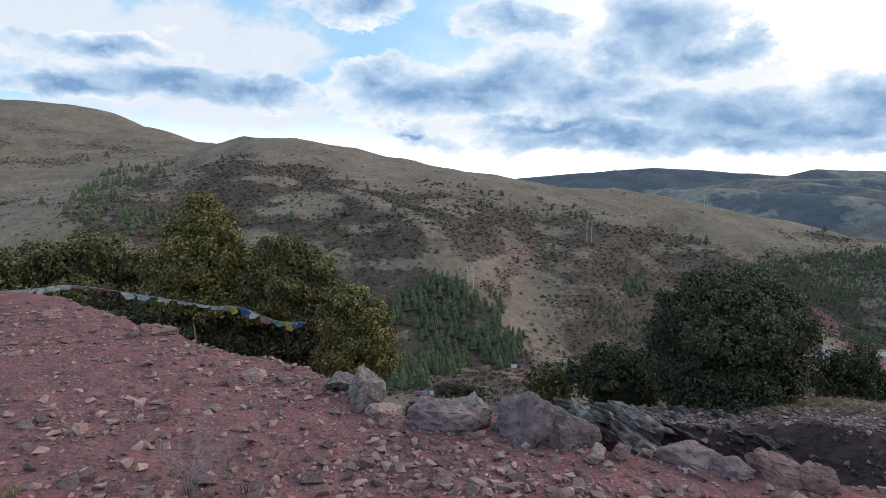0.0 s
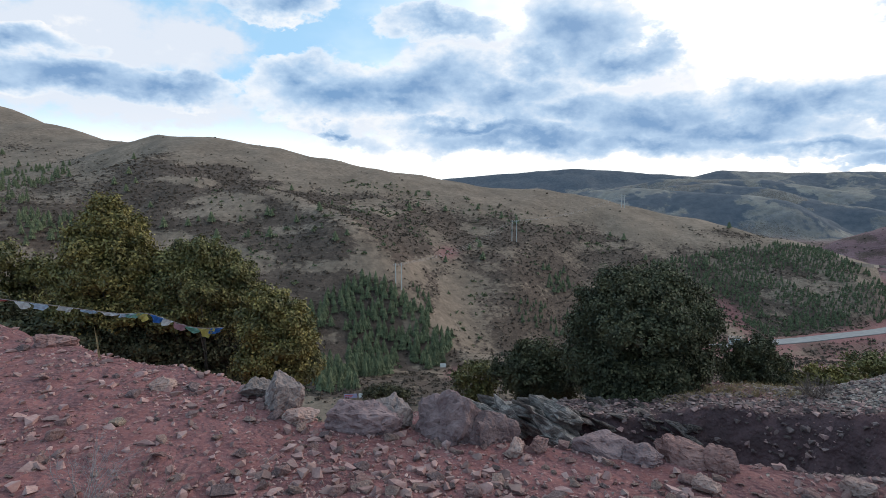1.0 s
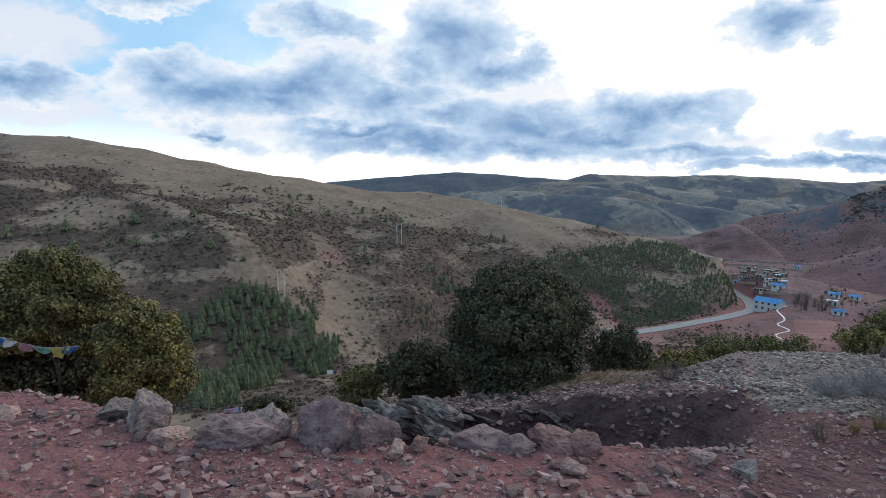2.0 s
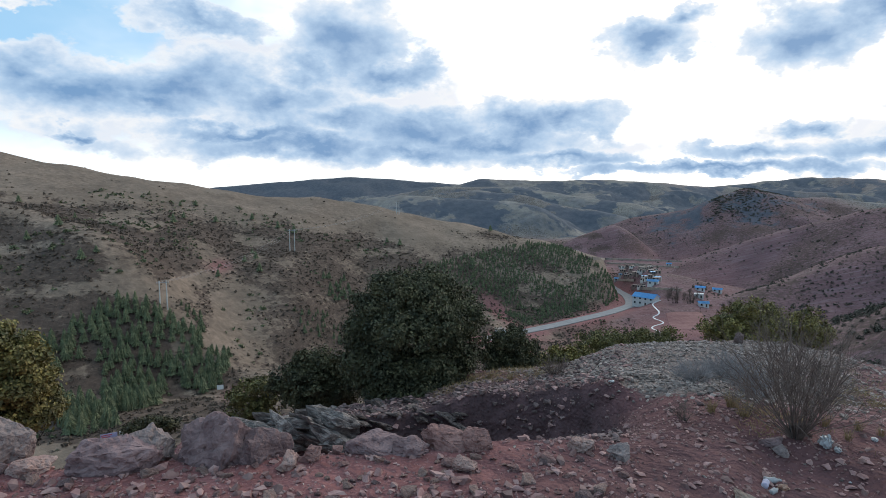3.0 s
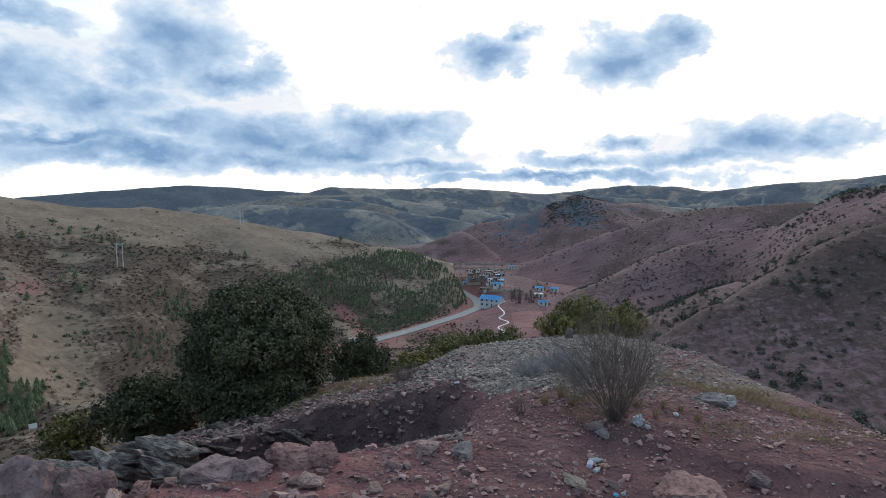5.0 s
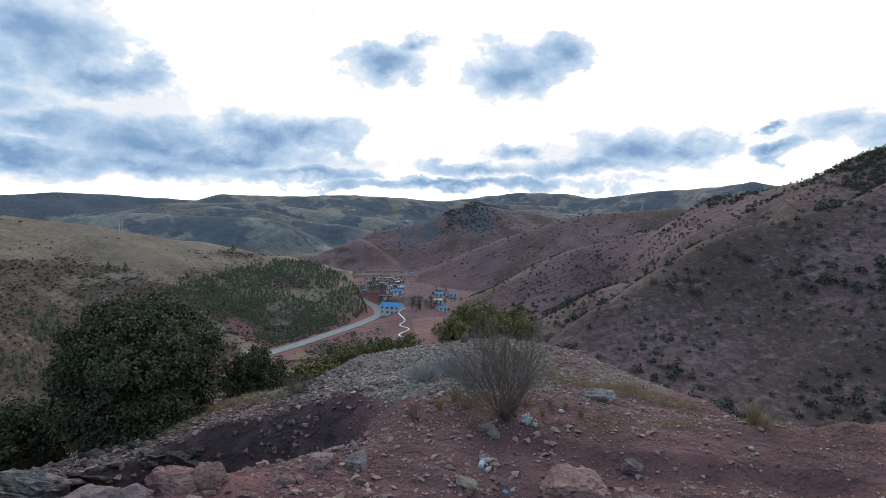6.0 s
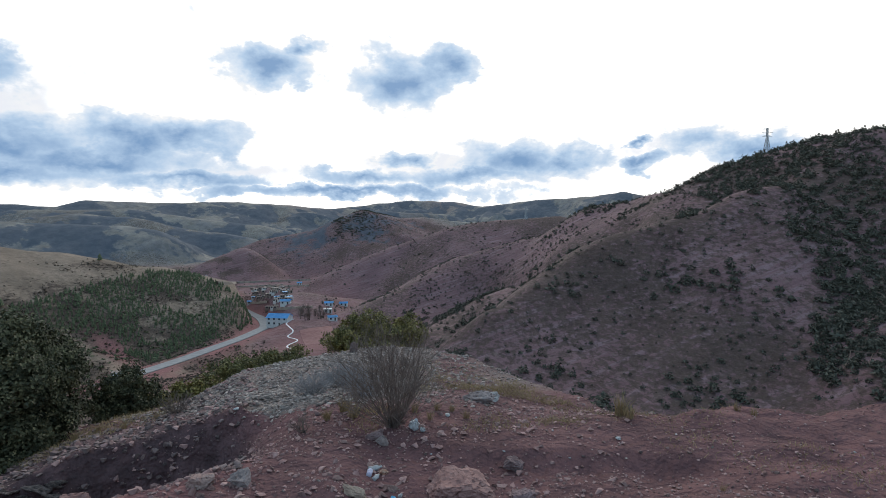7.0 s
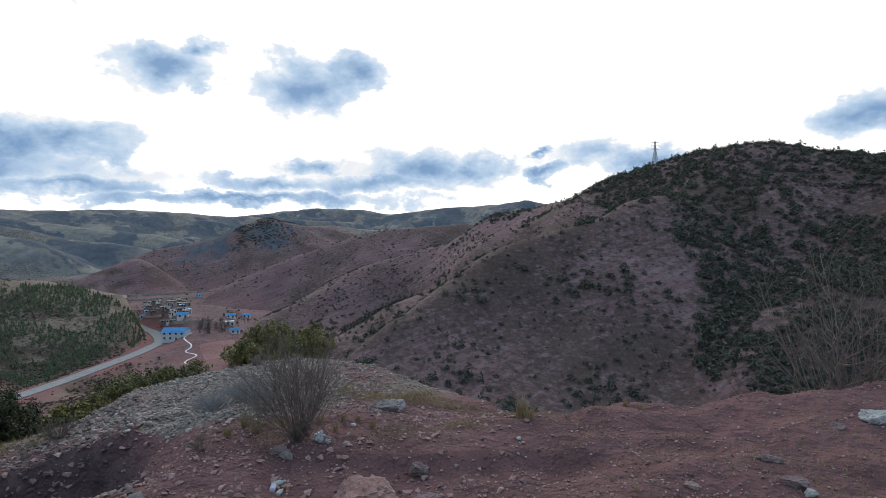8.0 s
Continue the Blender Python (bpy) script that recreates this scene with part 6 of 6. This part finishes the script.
def scrub(name, count, sector, size, density, material, label, seed, shapes=SCRUBS):
    g = np.random.default_rng(seed)
    a0, a1, r0, r1 = sector
    az = g.uniform(a0, a1, count)
    r = np.sqrt(g.uniform(r0 ** 2, r1 ** 2, count))
    x, y = r * np.sin(np.radians(az)), r * np.cos(np.radians(az))
    z = land(x, y)
    m = g.random(count) < density(x, y, z, az, r)
    m &= road_weight(x, y)[2] > 7
    at = np.stack([x, y, z], -1)[m]
    n = len(at)
    s = size[0] + (size[1] - size[0]) * g.random(n) ** 2
    which = g.integers(0, 5, n)
    pieces = []
    for k in range(5):
        q = which == k
        sc = np.stack([s[q] * g.uniform(0.9, 1.6, q.sum()), s[q] * g.uniform(0.9, 1.6, q.sum()), s[q] * g.uniform(0.8, 1.4, q.sum())], -1)
        pieces.append(repeated(*shapes[k], at[q] - [0, 0, 0.05], g.uniform(0, 6.28, q.sum()), sc))
    v, f = joined(pieces)
    tagged(arrays_part(name, v, f, material), label, "scrub", kind="stuff")


scrub("hill_scrub", 105000, (-42, 47, 130, 640), (0.55, 1.6), lambda x, y, z, az, r: scrub_density(x, y, z) * 0.72 + 0.006, SHRUB_BROWN, "low dark scrub over a dry grass hill", 41)


def red_density(x, y, z, az, r):
    el = np.degrees(np.arctan2(z - EYE, r))
    clump = smoothstep(0.02, 0.22, fbm(x, y, 26, 3, 97) + 0.4 * fbm(x, y, 9, 2, 98))
    band = smoothstep(1.3, 0.2, np.abs(el + 10.2 - (az - 75.5) * 0.40))
    return (0.07 + 0.40 * clump * (1 - 0.8 * band)) * smoothstep(-84, -76, z)


def thick_density(x, y, z, az, r):
    el = np.degrees(np.arctan2(z - EYE, r))
    inner = inside(az + 3 * fbm(x, y, 45, 4, 110), el + 1.5 * fbm(x, y, 45, 4, 111), THICK_SLOPE)
    clump = smoothstep(-0.30, 0.05, fbm(x, y, 24, 3, 107) + 0.35 * fbm(x, y, 8, 2, 108))
    path = 1 - 0.9 * np.exp(-((el + 3.4 + (az - 96.5) * 0.30) / 0.28) ** 2) * (az > 94)
    return inner * (0.08 + 0.6 * clump) * path * (1 - 0.55 * smoothstep(-3, 2, el))


scrub("red_hill_scrub", 44000, (52, 116, 90, 600), (0.5, 2.2), red_density, SHRUB_DARK, "dark bushes dotted over a red hill", 42, BUSHES)
scrub("thick_hill_bushes", 15000, (84, 118, 90, 440), (1.6, 4.4), thick_density, SHRUB_DARK, "dense dark bushes on the shady side of a red hill", 47, BUSHES)
scrub("lower_hill_bushes", 5200, (86, 118, 90, 270), (1.2, 3.2), thick_density, SHRUB_DARK, "dense dark bushes at the foot of a red hill", 50, BUSHES)
scrub("clustered_hill_bushes", 11000, (60, 96, 90, 480), (1.6, 4.0), lambda x, y, z, az, r: 0.5 * smoothstep(0.16, 0.32, fbm(x, y, 30, 3, 109)) * smoothstep(-84, -76, z), SHRUB_DARK, "dark green bushes in clusters on a red hill", 48, BUSHES)
scrub("ridge_scrub", 2600, (84, 116, 330, 420), (1.6, 4.2), lambda x, y, z, az, r: 0.6 * smoothstep(0, 30, z), SHRUB_DARK, "thick dark bushes along a hill crest", 43, BUSHES)
scrub("far_scrub", 10000, (36, 84, 600, 1250), (1.2, 2.8), lambda x, y, z, az, r: 0.12 + 0.6 * smoothstep(-0.2, 0.3, fbm(x, y, 80, 3, 99)) * smoothstep(-88, -80, z), SHRUB_DARK, "dark bushes over the spurs behind a village", 44)
scrub("spur_wood", 16000, (46, 62, 960, 1240), (1.6, 3.2), lambda x, y, z, az, r: 0.6 * smoothstep(-0.05, 0.25, fbm(x, y, 120, 4, 67) + 0.5 * fbm(x, y, 25, 3, 68)) * smoothstep(-80, -60, z) * smoothstep(46.5, 51, az) * (1 - smoothstep(55, 60, az)) * smoothstep(960, 1040, r), SHRUB_DARK, "dark wood on a spur behind the village", 49)
scrub("green_scrub", 9000, (-14, 45, 150, 400), (1.0, 2.8), lambda x, y, z, az, r: 0.34 * smoothstep(0.0, 0.35, fbm(x, y, 30, 3, 103)), LEAF_GREEN, "dark green bushes on the lower grass slope", 46)
scrub("gully_scrub", 1500, (-40, 44, 24, 140), (0.5, 1.6), lambda x, y, z, az, r: 0.5 + 0 * x, SHRUB_DARK, "brown scrub in the gully below", 45)


# ---- poles, pylons, wires ----
def twin_pole(az_l, az_r, base_el, top_el, label):
    """Two concrete poles joined by a crossarm with insulators."""
    p = spot((az_l + az_r) / 2, base_el, 60)
    r = math.hypot(p.x, p.y)
    h = r * (math.tan(radians(top_el)) - math.tan(radians(base_el)))
    gap = r * math.tan(radians(az_r - az_l))
    root = new("power_pole")
    root.matrix_world = pose(p.x, p.y, p.z, 0, 0, -(az_l + az_r) / 2)
    for s in (-1, 1):
        bm = bmesh.new()
        bm_rod(bm, (s * gap / 2, 0, -0.8), (s * gap / 2, 0, h), 0.24, 0.17, 8)
        part("pole", bm, POLE, root)
    bm = bmesh.new()
    bm_box(bm, -gap / 2 - 0.9, -0.08, h - 0.8, gap / 2 + 0.9, 0.08, h - 0.62)
    arm = part("crossarm", bm, STEEL, root)
    for s in (-1, 0, 1):
        bm = bmesh.new()
        bm_rod(bm, (s * (gap / 2 + 0.75), 0, h - 0.62), (s * (gap / 2 + 0.75), 0, h - 0.3), 0.07, 0.05, 6)
        part("insulator", bm, PLASTER, arm)
    tagged(root, label, "power pole", "power poles on the hill")
    return [root.matrix_world @ Vector((s * (gap / 2 + 0.75), 0, h - 0.3)) for s in (-1, 0, 1)]


tops = [twin_pole(3.05, 3.62, -10.4, -8.0, "pair of pale concrete power poles on grass"),
        twin_pole(14.38, 14.82, -5.85, -3.8, "pair of pale concrete power poles on grass"),
        twin_pole(24.5, 24.75, -2.5, -1.3, "pair of distant concrete power poles on a crest")]


def wire(a, b, sag):
    t = np.linspace(0, 1, 25)[:, None]
    line = np.array(a) * (1 - t) + np.array(b) * t
    line[:, 2] -= sag * 4 * (t * (1 - t))[:, 0]
    v, f = tubes(line[:-1], line[1:], 0.018, 0.018, 4)
    tagged(arrays_part("power_line", v, f, STEEL), "thin sagging power line between poles", "wire", "power lines")


for a, b in zip(tops[:-1], tops[1:]):
    for p, q in zip(a, b):
        wire(p, q, 4.0)


def pylon(place, h, label, turn=0.0):
    """A tapering lattice mast with three pairs of arms."""
    root = new("pylon")
    root.matrix_world = pose(*place, 0, 0, turn)
    b, t = h * 0.11, h * 0.022

    def corner(k, u):
        w = b + (t - b) * min(u / 0.7, 1)
        return Vector(((-1, 1, 1, -1)[k] * w, (-1, -1, 1, 1)[k] * w, h * u))
    for k in range(4):
        bm = bmesh.new()
        bm_rod(bm, corner(k, -0.03), corner(k, 0.7), h * 0.008, sides=4)
        bm_rod(bm, corner(k, 0.7), corner(k, 1), h * 0.007, sides=4)
        part("leg", bm, STEEL, root)
    levels = [0, 0.15, 0.28, 0.4, 0.5, 0.6, 0.7, 0.8, 0.9, 1.0]
    bm = bmesh.new()
    for k in range(4):
        for u0, u1 in zip(levels[:-1], levels[1:]):
            bm_rod(bm, corner(k, u0), corner((k + 1) % 4, u1), h * 0.005, sides=3)
            bm_rod(bm, corner((k + 1) % 4, u0), corner(k, u1), h * 0.005, sides=3)
            bm_rod(bm, corner(k, u1), corner((k + 1) % 4, u1), h * 0.004, sides=3)
    part("lattice", bm, STEEL, root)
    for u, w in ((0.72, 0.17), (0.84, 0.20), (0.96, 0.15)):
        for s in (-1, 1):
            bm = bmesh.new()
            tip = Vector((s * h * w, 0, h * u))
            for y in (-1, 1):
                bm_rod(bm, (s * t, y * t, h * u), tip, h * 0.005, sides=3)
            bm_rod(bm, (s * t, 0, h * (u + 0.04)), tip, h * 0.005, sides=3)
            part("arm", bm, STEEL, root)
    return tagged(root, label, "pylon", "pylons over the hills")


for az, el0, el1, r, lab in ((92.5, 4.2, 6.5, 425, "grey steel lattice pylon on a hill crest"), (71.9, -1.2, 0.1, 742, "pale steel lattice pylon on a far ridge"),
                             (59.2, -3.0, -1.9, 1040, "pale steel lattice pylon on a dark spur"), (41.85, -7.0, -5.9, 690, "steel lattice pylon beside the valley road")):
    p = polar(az, r)
    pylon(p, EYE + r * math.tan(radians(el1)) - p.z, lab, 30 - az)


# ---- signs in the valley ----
def signboard(az, el, width, height, tone, band, label):
    p = spot(az, el, 60)
    root = new("signboard")
    root.matrix_world = pose(p.x, p.y, p.z, 0, 0, -az)
    for s in (-1, 1):
        bm = bmesh.new()
        bm_rod(bm, (s * width * 0.4, 0.08, -0.4), (s * width * 0.4, 0.08, height), 0.06, sides=6)
        part("post", bm, STEEL, root)
    bm = bmesh.new()
    bm_box(bm, -width / 2, -0.04, height * 0.25, width / 2, 0.04, height * 1.1)
    board = part("panel", bm, tone, root)
    if band:
        for k in range(2):
            bm = bmesh.new()
            z = height * (0.85 - 0.32 * k)
            bm_box(bm, -width * 0.45, -0.06, z - height * 0.09, width * (0.18 - 0.1 * k), -0.042, z + height * 0.09)
            part("lettering", bm, band, board, "red bar of unreadable lettering")
    return tagged(root, label, "sign")


BANNER = surface("lilac_banner", (0.32, 0.28, 0.44), (0.42, 0.38, 0.52), 2, 0.8, 0.1, 9, 0.05)
BAR_RED = surface("red_lettering", (0.5, 0.08, 0.09), (0.55, 0.12, 0.12), 2, 0.8, 0, 9, 0.05)
signboard(-1.5, -20.7, 3.1, 1.2, BANNER, BAR_RED, "lilac roadside banner with red lettering")
signboard(-0.5, -20.7, 1.0, 1.2, PLASTER, None, "small white board beside a lilac banner")
signboard(7.7, -18.1, 2.0, 1.7, PLASTER, None, "white board standing on the valley floor")


# ---- the village ----
def house(place, w, d, h, turn, roof, label, rise=0.0, wall=None):
    """Plastered block with a gabled or flat roof, a door and windows on the long side."""
    root = new("house")
    root.matrix_world = pose(*place, 0, 0, turn)
    bm = bmesh.new()
    bm_box(bm, -w / 2, -d / 2, -1.5, w / 2, d / 2, h)
    if rise:
        for s in (-1, 1):
            a = [bm.verts.new((s * (w / 2 - 0.01), y, z)) for y, z in ((-d / 2, h), (d / 2, h), (0, h + rise))]
            bm.faces.new(a)
    part("wall", bm, wall or PLASTER, root)
    bm = bmesh.new()
    e = 0.5
    if rise:
        k = rise / (d / 2)
        for s in (-1, 1):
            q = [bm.verts.new(c) for c in ((-w / 2 - e, 0, h + rise), (w / 2 + e, 0, h + rise), (w / 2 + e, s * (d / 2 + e), h - k * e), (-w / 2 - e, s * (d / 2 + e), h - k * e))]
            bm.faces.new(q if s < 0 else q[::-1])
        bmesh.ops.solidify(bm, geom=bm.faces[:], thickness=-0.15)
    else:
        bm_box(bm, -w / 2 - 0.12, -d / 2 - 0.12, h, w / 2 + 0.12, d / 2 + 0.12, h + 0.25)
    part("roof", bm, roof, root)
    n = max(2, int(w / 3.2))
    floors = 2 if h > 5 else 1
    for fl in range(floors):
        for i in range(n):
            x = (i + 0.5) / n * w - w / 2
            z = 0.95 + fl * 2.9
            bm = bmesh.new()
            if fl == 0 and i == n // 2:
                bm_box(bm, x - 0.5, -d / 2 - 0.06, 0, x + 0.5, -d / 2 + 0.05, 2.05)
                part("door", bm, BARK, root)
            else:
                bm_box(bm, x - 0.6, -d / 2 - 0.05, z, x + 0.6, -d / 2 + 0.05, z + 1.3)
                part("window", bm, GLASS_DARK, root)
    return tagged(root, label, "house", "village houses")


house(spot(48.2, -10.75, 200), 14.5, 8.5, 5.4, -75, ROOF_BLUE, "two storey white hall with a blue sheet roof", 2.2)
for az, el, w, d, h, turn, rise, lab in (
        (45.6, -8.7, 4.6, 3.6, 2.6, -40, 0.8, "small white house with a blue roof"), (48.8, -8.9, 7.0, 5, 2.8, -60, 1.1, "long white house with a blue roof"), (50.1, -7.1, 6, 4.5, 2.6, -50, 1.0, "white house with a blue roof by the fields"),
        (52.8, -9.2, 6.5, 4.4, 2.6, -55, 1.0, "white house with a blue roof on the slope"), (54.2, -9.25, 6.5, 4.4, 2.5, -60, 1.0, "white house with a blue roof on the slope"), (53.1, -10.6, 6, 4.4, 2.7, -40, 1.0, "small white house with a blue roof by the field")):
    house(spot(az, el, 200), w, d, h, turn, ROOF_BLUE, lab, rise)
house(spot(52.7, -9.85, 200), 6, 4, 2.8, -50, PLASTER, "small white shed with a flat roof")
house(spot(34.6, -14.1, 100), 5, 4, 2.6, -30, ROOF_GREY, "small grey hut beside the road")
vg = np.random.default_rng(55)
for k in range(44):
    az, el = (vg.uniform(45.8, 49.2), vg.uniform(-8.4, -7.3)) if k < 34 else (vg.uniform(46.4, 49.4), vg.uniform(-9.3, -8.4))
    house(spot(az, el, 200), vg.uniform(3.0, 5.2), vg.uniform(2.6, 3.6), vg.uniform(1.7, 2.2), vg.uniform(-90, -10), ROOF_GREY if vg.random() < 0.9 else ROOF_BLUE, "low earthen walled village house with a flat roof", wall=PLASTER if vg.random() < 0.3 else ROOF_GREY)


def build_stream():
    """The frozen stream that winds down past the village."""
    pts, _ = spots([49.5, 48.8, 49.4, 48.9, 49.8, 48.8, 49.5, 48.6, 49.2, 48.4], [-10.3, -10.7, -11.4, -11.9, -12.3, -12.8, -13.2, -13.6, -14.0, -14.4], 150)
    line = smooth_line(pts, 6)
    line[:, 2] = land(line[:, 0], line[:, 1]) + 0.12
    d = np.gradient(line[:, :2], axis=0)
    d /= np.linalg.norm(d, axis=1)[:, None] + 1e-9
    side = np.stack([d[:, 1], -d[:, 0]], -1) * 0.42
    zero = np.zeros((len(line), 1))
    v = np.stack([line + np.concatenate([side, zero - 0.4], 1), line + np.concatenate([side, zero], 1), line - np.concatenate([side, zero], 1), line - np.concatenate([side, zero + 0.4], 1)], 1).reshape(-1, 3)
    n = len(line)
    i, j = np.meshgrid(np.arange(n - 1), np.arange(3), indexing="ij")
    f = np.stack([i * 4 + j, (i + 1) * 4 + j, (i + 1) * 4 + j + 1, i * 4 + j + 1], -1).reshape(-1, 4)
    tagged(arrays_part("water", v, f, WATER), "narrow pale frozen stream winding through the valley", "stream", kind="structure")


build_stream()


def grove():
    """Leafless poplars between the houses."""
    g = np.random.default_rng(77)
    at, _ = spots(g.uniform(49.9, 52.6, 26), g.uniform(-10.5, -9.6, 26), 200)
    first = None
    for p in at:
        if first is None:
            first = twig_shrub("bare_poplar", p, 5.0, 0.4, 9, TWIG, "leafless brown tree in the village", 78, "tree", 0.05)
            first["group"] = "bare trees in the village"
        else:
            copy_thing(first, pose(*p, 0, 0, g.uniform(0, 360)))


grove()


def field():
    """A ploughed red field held by a low earthen bank."""
    c, _ = spots([49.7, 53.2, 53.6, 50.3], [-11.4, -11.0, -12.7, -12.9], 150)
    n = 14
    u, w = np.meshgrid(np.linspace(0, 1, n), np.linspace(0, 1, n))
    p = (c[0] * ((1 - u) * (1 - w))[..., None] + c[1] * (u * (1 - w))[..., None] + c[2] * (u * w)[..., None] + c[3] * ((1 - u) * w)[..., None])
    rim = (np.minimum.reduce([u, 1 - u, w, 1 - w]) < 0.01)
    p[..., 2] = np.maximum(land(p[..., 0].ravel(), p[..., 1].ravel()).reshape(n, n) + 0.25 + 0.12 * (np.arange(n)[:, None] % 2), 0 * u - 1e9)
    p[..., 2] -= rim * 1.2
    i, j = np.meshgrid(np.arange(n - 1), np.arange(n - 1), indexing="ij")
    f = np.stack([i * n + j, i * n + j + 1, (i + 1) * n + j + 1, (i + 1) * n + j], -1).reshape(-1, 4)
    tagged(arrays_part("field", p.reshape(-1, 3), f, FIELD), "bare ploughed red field below the village", "field", kind="structure")


FIELD = surface("ploughed_red_soil", (0.20, 0.085, 0.08), (0.26, 0.125, 0.115), 0.5, 0.95, 0.5, 3, 0.05, depth=0.2)
field()


def track():
    """Wheel track up the grass hill."""
    pts, _ = spots([-38.5, -36.5, -34.9, -32.6, -30.5, -29.4, -28.4, -26.5], [-5.9, -5.1, -4.1, -2.8, -1.0, 0.6, 0.9, 1.6], 150)
    line = smooth_line(pts, 6)
    d = np.gradient(line[:, :2], axis=0)
    d /= np.linalg.norm(d, axis=1)[:, None] + 1e-9
    n = len(line)
    rows = []
    for s, lift in ((-1.3, -0.5), (-1.2, 0.16), (0, 0.22), (1.2, 0.16), (1.3, -0.5)):
        x, y = line[:, 0] + d[:, 1] * s, line[:, 1] - d[:, 0] * s
        rows.append(np.stack([x, y, land(x, y) + lift], -1))
    v = np.stack(rows, 1).reshape(-1, 3)
    i, j = np.meshgrid(np.arange(n - 1), np.arange(4), indexing="ij")
    f = np.stack([i * 5 + j, (i + 1) * 5 + j, (i + 1) * 5 + j + 1, i * 5 + j + 1], -1).reshape(-1, 4)
    tagged(arrays_part("path", v, f, TRACK), "worn earth wheel track up a grass hill", "track", kind="structure")


TRACK = surface("worn_track_earth", (0.15, 0.11, 0.08), (0.21, 0.16, 0.115), 0.5, 0.95, 0.4, 3, 0.05)
track()


def field_wall(az0, az1, el, height, seed):
    """A low earthen bank wall along the edge of a terrace on the valley floor."""
    n = 22
    pts, _ = spots(np.linspace(az0, az1, n), np.full(n, el), 400)
    g = np.random.default_rng(seed)
    d = np.gradient(pts[:, :2], axis=0)
    d /= np.linalg.norm(d, axis=1)[:, None] + 1e-9
    out = np.stack([d[:, 1], -d[:, 0]], -1)
    top = height * g.uniform(0.7, 1.15, n)
    rows = []
    for off, lift in ((-1.0, -1.0), (-0.5, top), (0.5, top), (1.0, -1.0)):
        rows.append(np.concatenate([pts[:, :2] + out * off, (pts[:, 2] + lift)[:, None]], 1))
    v = np.stack(rows, 1).reshape(-1, 3)
    i, j = np.meshgrid(np.arange(n - 1), np.arange(3), indexing="ij")
    f = np.stack([i * 4 + j, (i + 1) * 4 + j, (i + 1) * 4 + j + 1, i * 4 + j + 1], -1).reshape(-1, 4)
    tagged(arrays_part("field_wall", v, f, WALL_EARTH), "low pale earthen wall along a valley terrace", "wall", "terrace walls")


WALL_EARTH = surface("dry_terrace_earth", (0.26, 0.205, 0.165), (0.36, 0.295, 0.24), 0.3, 0.95, 0.3, 2, 0.1)
for k, row in enumerate(((42.8, 51.2, -6.75, 2.2), (44.6, 48.6, -7.1, 1.4), (46.8, 51.0, -7.25, 1.6), (45.0, 47.2, -8.6, 1.2), (47.6, 51.2, -9.3, 1.2))):
    field_wall(*row, k)
